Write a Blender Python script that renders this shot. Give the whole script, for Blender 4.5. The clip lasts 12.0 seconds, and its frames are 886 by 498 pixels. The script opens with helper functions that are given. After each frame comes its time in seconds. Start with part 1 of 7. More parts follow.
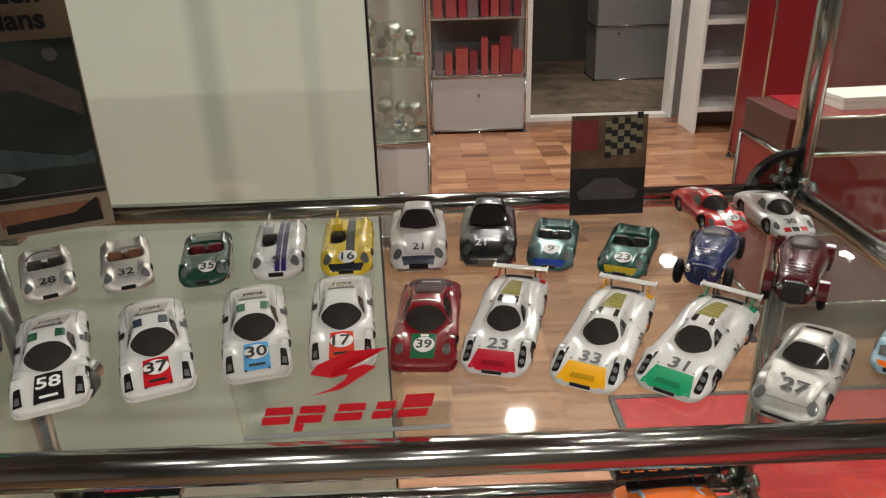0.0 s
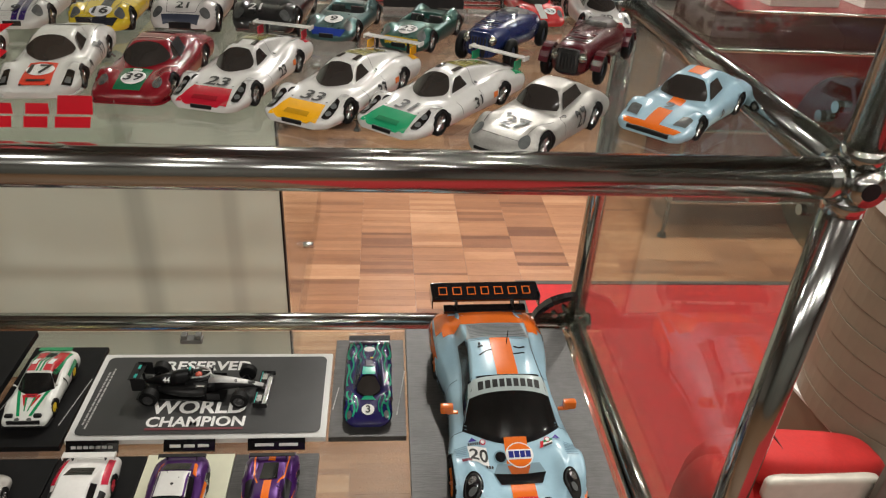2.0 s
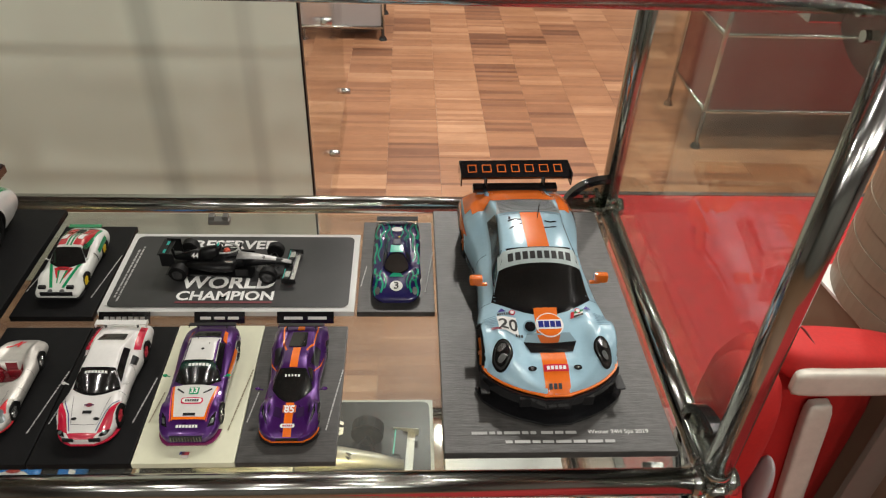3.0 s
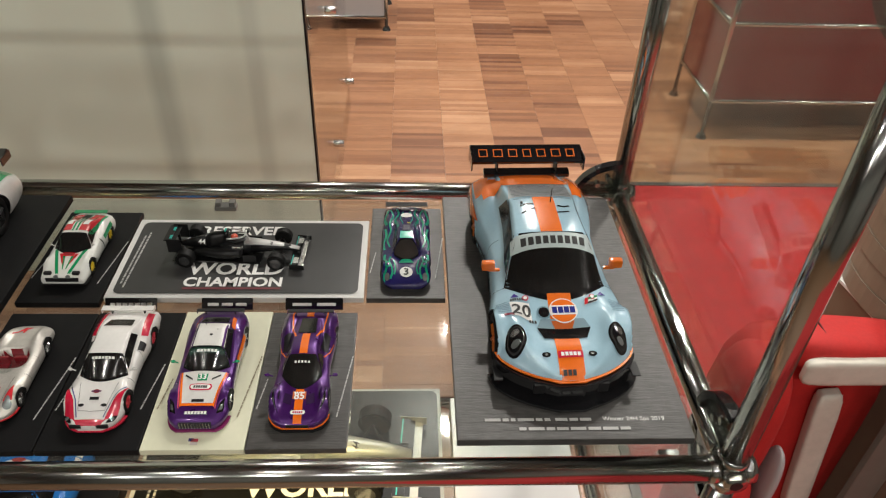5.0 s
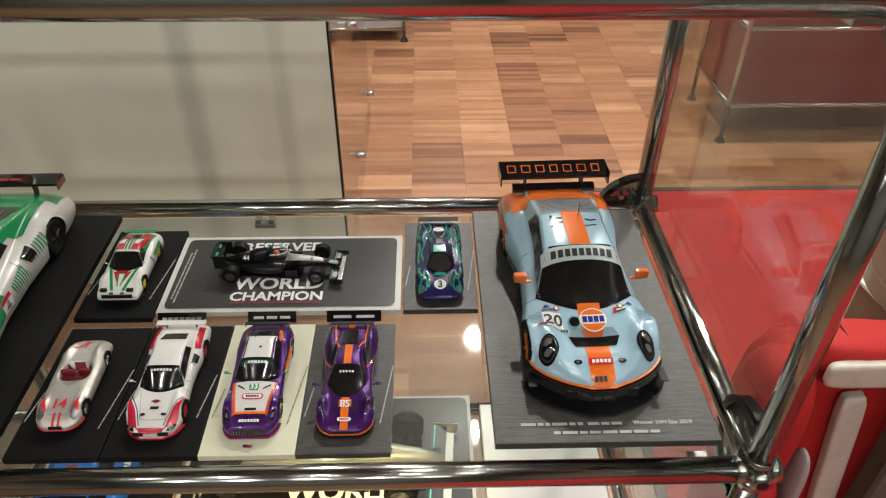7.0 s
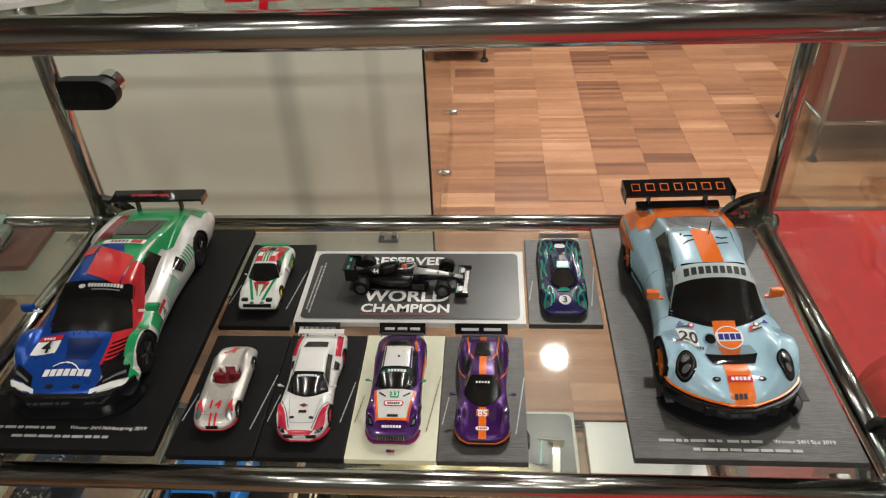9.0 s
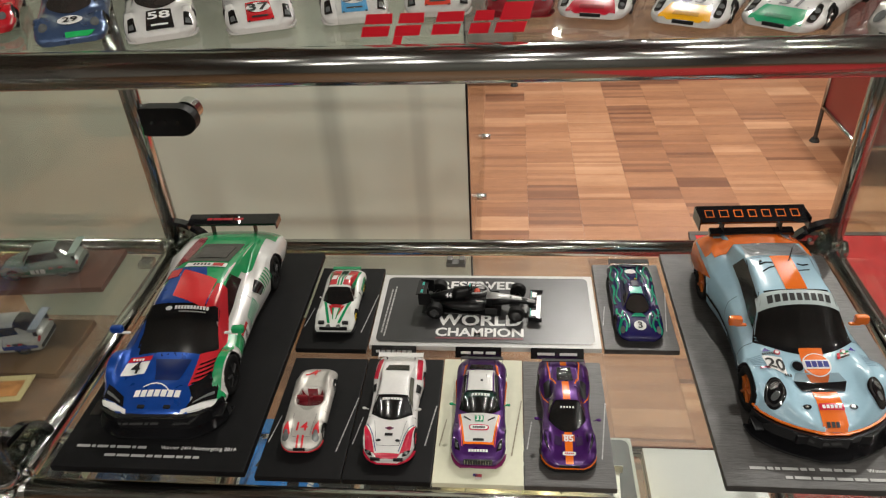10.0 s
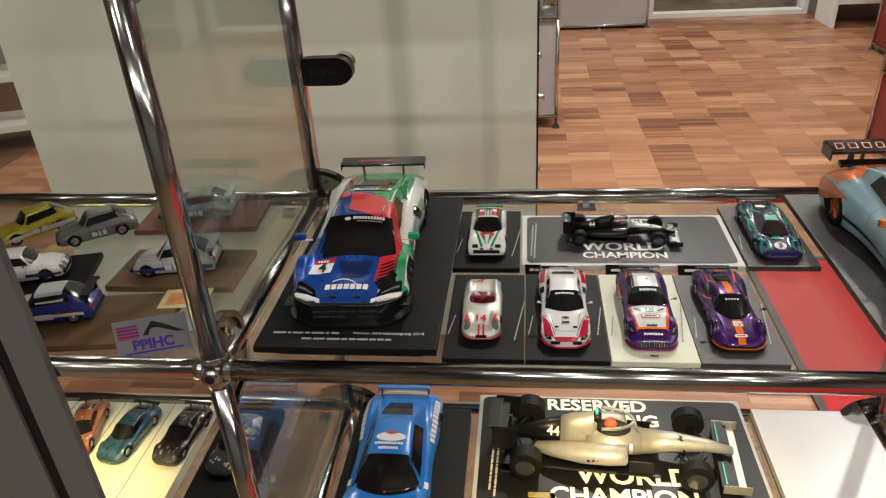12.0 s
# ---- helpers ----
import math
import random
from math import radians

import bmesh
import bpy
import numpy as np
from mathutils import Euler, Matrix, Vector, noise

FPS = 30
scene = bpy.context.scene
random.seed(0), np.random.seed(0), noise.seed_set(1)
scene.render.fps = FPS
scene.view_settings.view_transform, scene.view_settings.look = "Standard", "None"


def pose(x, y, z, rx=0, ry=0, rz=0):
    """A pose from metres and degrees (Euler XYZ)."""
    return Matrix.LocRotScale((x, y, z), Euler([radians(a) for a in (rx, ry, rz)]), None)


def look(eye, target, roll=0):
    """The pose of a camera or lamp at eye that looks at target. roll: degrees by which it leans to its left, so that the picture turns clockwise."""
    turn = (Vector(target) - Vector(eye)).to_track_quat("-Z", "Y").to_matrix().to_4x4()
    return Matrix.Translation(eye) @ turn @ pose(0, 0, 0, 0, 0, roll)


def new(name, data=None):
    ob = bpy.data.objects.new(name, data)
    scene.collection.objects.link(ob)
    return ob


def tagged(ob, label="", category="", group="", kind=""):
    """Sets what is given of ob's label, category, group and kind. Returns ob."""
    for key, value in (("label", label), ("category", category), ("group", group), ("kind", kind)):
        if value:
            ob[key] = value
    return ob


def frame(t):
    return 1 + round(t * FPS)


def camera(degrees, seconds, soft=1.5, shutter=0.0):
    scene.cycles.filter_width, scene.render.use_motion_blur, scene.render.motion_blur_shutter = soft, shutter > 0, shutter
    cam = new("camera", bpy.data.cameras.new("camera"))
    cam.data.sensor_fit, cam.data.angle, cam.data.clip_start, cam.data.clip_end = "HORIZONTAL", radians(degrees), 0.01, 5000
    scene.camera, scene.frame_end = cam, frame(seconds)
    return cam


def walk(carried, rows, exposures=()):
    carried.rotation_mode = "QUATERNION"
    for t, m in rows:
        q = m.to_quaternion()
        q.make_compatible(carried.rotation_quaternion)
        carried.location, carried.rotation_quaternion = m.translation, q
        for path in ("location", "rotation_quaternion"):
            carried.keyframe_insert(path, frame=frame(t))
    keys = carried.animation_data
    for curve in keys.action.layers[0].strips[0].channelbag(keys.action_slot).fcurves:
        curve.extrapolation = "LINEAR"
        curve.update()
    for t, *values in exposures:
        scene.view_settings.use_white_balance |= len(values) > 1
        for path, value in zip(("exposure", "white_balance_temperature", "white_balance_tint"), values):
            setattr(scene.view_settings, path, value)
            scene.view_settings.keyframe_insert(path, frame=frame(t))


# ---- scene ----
cam = camera(63.3, 12.0, soft=1.2)
PATH = [
    (0, (-0.335, -0.628, 0.581), (-0.303, 1.199, -0.233), -1.6),
    (0.5, (-0.296, -0.624, 0.576), (-0.185, 1.198, -0.241), -1.5),
    (1, (-0.253, -0.625, 0.548), (-0.034, 1.177, -0.292), 1.6),
    (1.5, (-0.224, -0.63, 0.512), (-0.004, 1.127, -0.418), 2.9),
    (2, (-0.212, -0.639, 0.484), (-0.038, 1.059, -0.558), 3.5),
    (2.5, (-0.21, -0.652, 0.461), (-0.06, 1.002, -0.654), 3.6),
    (3, (-0.213, -0.65, 0.44), (-0.111, 0.929, -0.782), 2.5),
    (3.2, (-0.211, -0.65, 0.429), (-0.124, 0.922, -0.804), 2.4),
    (4.8, (-0.217, -0.642, 0.424), (-0.12, 0.911, -0.833), 2.2),
    (5, (-0.22, -0.646, 0.429), (-0.124, 0.921, -0.81), 2.4),
    (5.5, (-0.229, -0.658, 0.439), (-0.131, 0.926, -0.779), 2.7),
    (6, (-0.235, -0.662, 0.447), (-0.14, 0.925, -0.766), 2.3),
    (6.5, (-0.236, -0.662, 0.449), (-0.137, 0.924, -0.766), 1.8),
    (7, (-0.235, -0.666, 0.453), (-0.188, 0.913, -0.773), 0.4),
    (7.2, (-0.237, -0.664, 0.456), (-0.208, 0.926, -0.757), -0.1),
    (8.8, (-0.276, -0.679, 0.461), (-0.409, 0.927, -0.723), -3.2),
    (9, (-0.292, -0.683, 0.463), (-0.428, 0.924, -0.72), -2.8),
    (9.5, (-0.318, -0.685, 0.463), (-0.486, 0.934, -0.7), -3.2),
    (10, (-0.347, -0.692, 0.472), (-0.533, 0.948, -0.658), -3.4),
    (10.5, (-0.382, -0.707, 0.481), (-0.581, 0.941, -0.634), -3.6),
    (11, (-0.418, -0.747, 0.476), (-0.66, 0.959, -0.54), -4.6),
    (11.5, (-0.451, -0.785, 0.436), (-0.697, 0.923, -0.575), -5.3),
    (12, (-0.48, -0.824, 0.385), (-0.71, 0.908, -0.589), -3.6),
]
walk(cam, [(t, look(eye, target, roll)) for t, eye, target, roll in PATH])


# ---- light ----
world = bpy.data.worlds.new("world")
scene.world = world
world.use_nodes = True
world.node_tree.nodes["Background"].inputs[0].default_value = (0.9, 0.85, 0.78, 1)
world.node_tree.nodes["Background"].inputs[1].default_value = 0.03

FLOOR, CEIL = -0.90, 1.95          # shop floor and ceiling; the middle glass shelf is about z = 0
LAMP_WATTS, SPOT_WATTS = 15.0, 13.0


def lamp(name, kind, m, watts, colour, **more):
    data = bpy.data.lights.new(name, kind)
    data.energy, data.color = watts, colour
    if kind == "AREA":
        data.shape, data.size = "DISK", more["size"]
        data.spread = radians(more.get("spread", 150))
    else:
        data.spot_size, data.spot_blend, data.shadow_soft_size = radians(more["angle"]), 0.6, more["size"]
    ob = new(name, data)
    ob.matrix_world = m
    return ob


# downlights in a grid in the shop's ceiling
for lx in (-2.15, -1.08, 0.0, 1.07, 2.15):
    for ly, full in ((-2.6, 1.05), (-1.15, 0.26), (0.02, 0.60), (1.75, 0.72), (3.20, 0.55), (4.65, 0.85)):
        if lx == -1.08 and ly == 0.02:
            full = 0.44         # a dimmer lamp above the partition
        if ly == 1.75 and lx in (0.0, 1.07):
            full = 2.2         # brighter lamps over the walkway behind the case
        lamp("downlight", "AREA", pose(lx, ly, CEIL - 0.012, 0, 0, 0), LAMP_WATTS * full, (0.97, 0.925, 0.85), size=0.10, spread=150)
lamp("back_room_light", "AREA", pose(1.1, 6.1, CEIL - 0.012, 0, 0, 0), LAMP_WATTS * 1.1, (0.97, 0.93, 0.83), size=0.10)
# small warm shelf lights under the middle front tube
for lx, tx, ty, wide, full in ((-0.36, -0.37, -0.205, 76, 0.95), (-1.10, -1.09, -0.245, 60, 0.85)):
    lamp("shelf_light", "SPOT", look((lx, -0.335, -0.03), (tx, ty, -0.35)), SPOT_WATTS * full, (1.0, 0.74, 0.30), angle=wide, size=0.01)


# ---- materials ----
MATS = {}


def nodes_of(name):
    m = bpy.data.materials.new(name)
    m.use_nodes = True
    nt = m.node_tree
    return m, nt, nt.nodes["Principled BSDF"]


def link(nt, a, b):
    nt.links.new(a, b)


def speckle(nt, scale, detail=3.0, rough=0.6, stretch=None, space="Object"):
    tc = nt.nodes.new("ShaderNodeNewGeometry" if space == "Position" else "ShaderNodeTexCoord")
    mp = nt.nodes.new("ShaderNodeMapping")
    mp.inputs["Scale"].default_value = stretch or (1, 1, 1)
    nz = nt.nodes.new("ShaderNodeTexNoise")
    nz.inputs["Scale"].default_value, nz.inputs["Detail"].default_value = scale, detail
    nz.inputs["Roughness"].default_value = rough
    link(nt, tc.outputs[space], mp.inputs[0])
    link(nt, mp.outputs[0], nz.inputs["Vector"])
    return nz.outputs["Fac"]


def ramp(nt, fac, stops):
    r = nt.nodes.new("ShaderNodeValToRGB")
    el = r.color_ramp.elements
    while len(el) < len(stops):
        el.new(0.5)
    for e, (p, c) in zip(el, stops):
        e.position, e.color = p, (*c, 1)
    link(nt, fac, r.inputs[0])
    return r.outputs[0]


def bump(nt, fac, bs, strength, dist):
    b = nt.nodes.new("ShaderNodeBump")
    b.inputs["Strength"].default_value, b.inputs["Distance"].default_value = strength, dist
    link(nt, fac, b.inputs["Height"])
    link(nt, b.outputs[0], bs.inputs["Normal"])


def surface(name, rgb, rough=0.5, metal=0.0, vary=0.12, scale=60, relief=0.0, dist=0.0005, coat=0.0, stretch=None, spec=0.5, rough_vary=0.08):
    """A plain procedural surface: two scales of tone, uneven gloss and fine relief."""
    if name in MATS:
        return MATS[name]
    m, nt, bs = nodes_of(name)
    a, b = speckle(nt, scale, stretch=stretch), speckle(nt, scale * 0.13, 2.0)
    mx = nt.nodes.new("ShaderNodeMath")
    mx.operation = "MULTIPLY_ADD"
    mx.inputs[1].default_value = 0.5
    link(nt, a, mx.inputs[0])
    half = nt.nodes.new("ShaderNodeMath")
    half.operation = "MULTIPLY"
    half.inputs[1].default_value = 0.5
    link(nt, b, half.inputs[0])
    link(nt, half.outputs[0], mx.inputs[2])
    col = ramp(nt, mx.outputs[0], [(0.32, [c * (1 - vary) for c in rgb]), (0.68, [min(1, c * (1 + vary)) for c in rgb])])
    link(nt, col, bs.inputs["Base Color"])
    rr = nt.nodes.new("ShaderNodeMapRange")
    rr.inputs["To Min"].default_value, rr.inputs["To Max"].default_value = max(0.02, rough - rough_vary), min(1, rough + rough_vary)
    link(nt, b, rr.inputs[0])
    link(nt, rr.outputs[0], bs.inputs["Roughness"])
    bs.inputs["Metallic"].default_value = metal
    bs.inputs["Coat Weight"].default_value = coat
    bs.inputs["Coat Roughness"].default_value = 0.035
    bs.inputs["Specular IOR Level"].default_value = spec
    if relief:
        bump(nt, a, bs, relief, dist)
    MATS[name] = m
    return m


def paint(rgb, flake=False):
    """Model-car lacquer."""
    name = "lacquer_%02x%02x%02x%s" % (*[int(255 * c) for c in rgb], "_metallic" if flake else "")
    if flake and min(rgb) > 0.3:
        return surface(name, rgb, 0.42, 0.50, 0.14, 900, 0.05, 0.00005, coat=0.35)
    if flake:
        return surface(name, rgb, 0.30, 0.45, 0.14, 900, 0.05, 0.00005, coat=1.0)
    return surface(name, rgb, 0.24, 0.0, 0.05, 300, 0.02, 0.00002, coat=0.8)


def glass(name, tint, gloss=1.0, ior=1.5, haze=0.0):
    if name in MATS:
        return MATS[name]
    m = bpy.data.materials.new(name)
    m.use_nodes = True
    nt = m.node_tree
    nt.nodes.clear()
    out, mix = nt.nodes.new("ShaderNodeOutputMaterial"), nt.nodes.new("ShaderNodeMixShader")
    tr, gl, lw = nt.nodes.new("ShaderNodeBsdfTransparent"), nt.nodes.new("ShaderNodeBsdfGlossy"), nt.nodes.new("ShaderNodeLayerWeight")
    tr.inputs[0].default_value = (*tint, 1)
    gl.inputs["Roughness"].default_value = 0.03
    lw.inputs[0].default_value = 0.5
    # Schlick's curve on the angle of view drives the gloss
    f0 = ((ior - 1) / (ior + 1)) ** 2
    p5, k = nt.nodes.new("ShaderNodeMath"), nt.nodes.new("ShaderNodeMath")
    p5.operation, k.operation = "POWER", "MULTIPLY_ADD"
    p5.inputs[1].default_value = 5.0
    k.inputs[1].default_value, k.inputs[2].default_value = gloss * (1 - f0), gloss * f0
    link(nt, lw.outputs["Facing"], p5.inputs[0])
    link(nt, p5.outputs[0], k.inputs[0])
    link(nt, k.outputs[0], mix.inputs[0])
    link(nt, tr.outputs[0], mix.inputs[1])
    link(nt, gl.outputs[0], mix.inputs[2])
    last = mix.outputs[0]
    if haze:
        # reflected haze, put into the glass as a thin uneven diffuse layer
        haze_layer, veil = nt.nodes.new("ShaderNodeBsdfDiffuse"), nt.nodes.new("ShaderNodeMixShader")
        haze_layer.inputs[0].default_value = (0.8, 0.8, 0.77, 1)
        rng = nt.nodes.new("ShaderNodeMapRange")
        rng.inputs["To Min"].default_value, rng.inputs["To Max"].default_value = haze * 0.7, haze * 1.3
        link(nt, speckle(nt, 9, 4, 0.6), rng.inputs[0])
        link(nt, rng.outputs[0], veil.inputs[0])
        link(nt, last, veil.inputs[1])
        link(nt, haze_layer.outputs[0], veil.inputs[2])
        last = veil.outputs[0]
    link(nt, last, out.inputs[0])
    MATS[name] = m
    return m


CHROME = surface("chrome", (0.54, 0.55, 0.52), 0.15, 1.0, 0.06, 25, rough_vary=0.04)
DARK_CHROME = surface("dark_chrome", (0.10, 0.10, 0.10), 0.14, 0.7, 0.2, 60)
BLACK = surface("black_plastic", (0.010, 0.010, 0.011), 0.45, 0.0, 0.3, 120, spec=0.3)
GLOSS_BLACK = surface("gloss_black", (0.008, 0.008, 0.009), 0.10, 0.0, 0.3, 120, coat=0.6)
RUBBER = surface("rubber", (0.006, 0.006, 0.006), 0.60, 0.0, 0.3, 200, spec=0.2)
WINDOW = surface("dark_window", (0.011, 0.0105, 0.010), 0.14, 0.0, 0.3, 60, coat=0.2)
SMOKED = surface("smoked_window", (0.036, 0.031, 0.028), 0.10, 0.0, 0.35, 40, coat=0.6)
LENS = surface("lamp_lens", (0.16, 0.17, 0.17), 0.08, 0.2, 0.3, 300, coat=0.8)
SILVER = surface("silver_metal", (0.55, 0.55, 0.54), 0.25, 0.9, 0.15, 300)
WHITE_INK = surface("white_ink", (0.78, 0.78, 0.76), 0.5, 0.0, 0.04, 300)
BLACK_INK = surface("black_ink", (0.012, 0.012, 0.012), 0.45, 0.0, 0.2, 300)
BASE_BLACK = surface("base_black", (0.007, 0.007, 0.0075), 0.50, 0.0, 0.25, 90, 0.15, 0.0002, spec=0.15)
BASE_GREY = surface("base_grey_wood", (0.053, 0.051, 0.049), 0.40, 0.0, 0.42, 560, 0.6, 0.0005, stretch=(0.12, 1.0, 1.0), spec=0.45)
BASE_CREAM = surface("base_cream", (0.66, 0.66, 0.50), 0.45, 0.0, 0.05, 120)
ACRYLIC = glass("clear_acrylic", (0.97, 0.98, 0.97), 0.8)
SHELF_GLASS = glass("shelf_glass", (0.88, 0.915, 0.885), 1.2, haze=0.045)
SIDE_GLASS = glass("side_glass", (0.88, 0.905, 0.87), 1.15, haze=0.025)


def parquet():
    m, nt, bs = nodes_of("industrial_parquet")
    geo = nt.nodes.new("ShaderNodeNewGeometry")
    sep = nt.nodes.new("ShaderNodeSeparateXYZ")
    link(nt, geo.outputs["Position"], sep.inputs[0])
    info = nt.nodes.new("ShaderNodeObjectInfo")
    isl = geo.outputs["Random Per Island"]
    add = nt.nodes.new("ShaderNodeMath")
    add.operation = "ADD"
    link(nt, info.outputs["Random"], add.inputs[0])
    link(nt, isl, add.inputs[1])
    frac = nt.nodes.new("ShaderNodeMath")
    frac.operation = "FRACT"
    link(nt, add.outputs[0], frac.inputs[0])
    # thin strips, about 2 cm, each of its own tone
    row = nt.nodes.new("ShaderNodeMath")
    row.operation = "MULTIPLY"
    row.inputs[1].default_value = 1 / 0.0235
    link(nt, sep.outputs[1], row.inputs[0])
    flo = nt.nodes.new("ShaderNodeMath")
    flo.operation = "FLOOR"
    link(nt, row.outputs[0], flo.inputs[0])
    comb = nt.nodes.new("ShaderNodeCombineXYZ")
    link(nt, flo.outputs[0], comb.inputs[0])
    link(nt, frac.outputs[0], comb.inputs[1])
    wn = nt.nodes.new("ShaderNodeTexWhiteNoise")
    wn.noise_dimensions = "2D"
    link(nt, comb.outputs[0], wn.inputs["Vector"])
    mixv = nt.nodes.new("ShaderNodeMath")
    mixv.operation = "MULTIPLY_ADD"
    mixv.inputs[1].default_value = 0.38
    link(nt, wn.outputs["Value"], mixv.inputs[0])
    part2 = nt.nodes.new("ShaderNodeMath")
    part2.operation = "MULTIPLY"
    part2.inputs[1].default_value = 0.62
    link(nt, frac.outputs[0], part2.inputs[0])
    link(nt, part2.outputs[0], mixv.inputs[2])
    tone = ramp(nt, mixv.outputs[0], [(0.05, (0.135, 0.058, 0.034)), (0.24, (0.245, 0.112, 0.060)), (0.66, (0.345, 0.170, 0.090)), (0.95, (0.45, 0.255, 0.150))])
    grain = speckle(nt, 26, 5, 0.7, (1.0, 9.0, 1.0), "Position")
    mul = nt.nodes.new("ShaderNodeMix")
    mul.data_type, mul.blend_type = "RGBA", "MULTIPLY"
    mul.inputs["Factor"].default_value = 0.5
    link(nt, tone, mul.inputs[6])
    link(nt, ramp(nt, grain, [(0.25, (0.6, 0.56, 0.5)), (0.7, (1, 1, 1))]), mul.inputs[7])
    # worn, trodden patches half a metre across
    worn = nt.nodes.new("ShaderNodeMix")
    worn.data_type, worn.blend_type = "RGBA", "MULTIPLY"
    worn.inputs["Factor"].default_value = 1.0
    link(nt, mul.outputs[2], worn.inputs[6])
    link(nt, ramp(nt, speckle(nt, 5.0, 5, 0.65, (1.0, 2.2, 1.0), "Position"), [(0.30, (0.84, 0.81, 0.79)), (0.62, (1.06, 1.06, 1.06))]), worn.inputs[7])
    link(nt, worn.outputs[2], bs.inputs["Base Color"])
    rr = nt.nodes.new("ShaderNodeMapRange")
    rr.inputs["To Min"].default_value, rr.inputs["To Max"].default_value = 0.22, 0.40
    link(nt, grain, rr.inputs[0])
    link(nt, rr.outputs[0], bs.inputs["Roughness"])
    bump(nt, grain, bs, 0.15, 0.001)
    return m


PARQUET = parquet()
WALL_WHITE = surface("grey_plaster", (0.30, 0.29, 0.27), 0.7, 0.0, 0.05, 18, 0.1, 0.001)


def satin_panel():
    """Back-painted satin glass, one sheet, its two soft darker bands painted into the colour."""
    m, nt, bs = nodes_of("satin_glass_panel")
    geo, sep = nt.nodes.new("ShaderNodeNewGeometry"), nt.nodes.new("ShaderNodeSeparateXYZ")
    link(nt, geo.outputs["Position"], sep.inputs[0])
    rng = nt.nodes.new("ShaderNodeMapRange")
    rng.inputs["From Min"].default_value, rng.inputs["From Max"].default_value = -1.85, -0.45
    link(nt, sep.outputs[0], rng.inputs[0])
    # post, faint: dimness of uprights behind the sheet, put into its colour
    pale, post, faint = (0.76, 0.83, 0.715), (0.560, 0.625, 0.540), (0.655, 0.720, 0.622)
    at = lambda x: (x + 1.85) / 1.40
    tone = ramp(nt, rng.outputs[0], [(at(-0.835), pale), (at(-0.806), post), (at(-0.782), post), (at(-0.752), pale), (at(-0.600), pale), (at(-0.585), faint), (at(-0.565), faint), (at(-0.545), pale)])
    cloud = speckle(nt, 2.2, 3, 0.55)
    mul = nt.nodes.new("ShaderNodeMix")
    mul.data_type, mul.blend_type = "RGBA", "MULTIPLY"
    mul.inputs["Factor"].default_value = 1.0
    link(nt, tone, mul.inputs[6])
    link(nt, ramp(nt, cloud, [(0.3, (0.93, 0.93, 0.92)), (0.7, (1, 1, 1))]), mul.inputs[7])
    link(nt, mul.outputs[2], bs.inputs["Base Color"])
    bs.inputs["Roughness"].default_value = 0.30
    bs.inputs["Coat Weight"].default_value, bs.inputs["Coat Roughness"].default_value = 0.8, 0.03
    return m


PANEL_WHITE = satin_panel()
GREY_METAL = surface("grey_sheet_metal", (0.36, 0.345, 0.35), 0.35, 0.1, 0.05, 10)
DARK_GREY = surface("dark_grey_sheet", (0.10, 0.10, 0.10), 0.4, 0.1, 0.08, 12)
RED_METAL = surface("red_sheet_metal", (0.175, 0.009, 0.012), 0.30, 0.0, 0.06, 8, coat=0.2)
RED_RUG = surface("red_carpet", (0.40, 0.021, 0.023), 0.9, 0.0, 0.22, 240, 0.6, 0.003)
RUG_EDGE = surface("rug_binding", (0.06, 0.055, 0.05), 0.8, 0.0, 0.2, 200)
RED_FABRIC = surface("red_fabric", (0.42, 0.012, 0.010), 0.75, 0.0, 0.12, 160, 0.3, 0.0008)
WHITE_LACQUER = surface("white_lacquer", (0.74, 0.73, 0.70), 0.35, 0.0, 0.04, 20)
WOOD = surface("oak_base", (0.13, 0.075, 0.036), 0.5, 0.0, 0.3, 70, 0.3, 0.0004, stretch=(0.15, 1, 1))
CARD = surface("printed_card", (0.05, 0.05, 0.045), 0.3, 0.0, 0.5, 40)


# ---- mesh helpers ----
def part(name, bm, material, parent=None, label="", m=None, smooth=False):
    me = bpy.data.meshes.new(name)
    if isinstance(bm, bpy.types.Mesh):
        bpy.data.meshes.remove(me)
        me = bm
    else:
        bm.to_mesh(me)
        bm.free()
        for mt in material if isinstance(material, (list, tuple)) else [material]:
            me.materials.append(mt)
        if smooth:
            for p in me.polygons:
                p.use_smooth = True
    ob = new(name, me)
    if m is not None:
        ob.matrix_world = m
    if parent is not None:
        ob.parent = parent
    if label:
        ob["label"] = label
    return ob


def thing(name, label, category, group="", m=None, kind=""):
    ob = new(name)
    ob.empty_display_size = 0.02
    if m is not None:
        ob.matrix_world = m
    return tagged(ob, label, category, group, kind)


def box(sx, sy, sz, x=0.0, y=0.0, z=0.0, bevel=0.0, bm=None):
    """A box with its centre at x, y and its bottom at z."""
    bm = bm or bmesh.new()
    made = bmesh.ops.create_cube(bm, size=1, matrix=Matrix.Translation((x, y, z + sz / 2)) @ Matrix.Diagonal((sx, sy, sz, 1)))
    if bevel:
        edges = list({e for v in made["verts"] for e in v.link_edges})
        bmesh.ops.bevel(bm, geom=edges, offset=bevel, segments=2, affect="EDGES", profile=0.7)
    return bm


def rod(a, b, r, seg=14, bm=None, r2=None, caps=True):
    bm = bm or bmesh.new()
    a, b = Vector(a), Vector(b)
    m = Matrix.Translation((a + b) / 2) @ (b - a).to_track_quat("Z", "Y").to_matrix().to_4x4()
    bmesh.ops.create_cone(bm, cap_ends=caps, segments=seg, radius1=r, radius2=r if r2 is None else r2, depth=(b - a).length, matrix=m)
    return bm


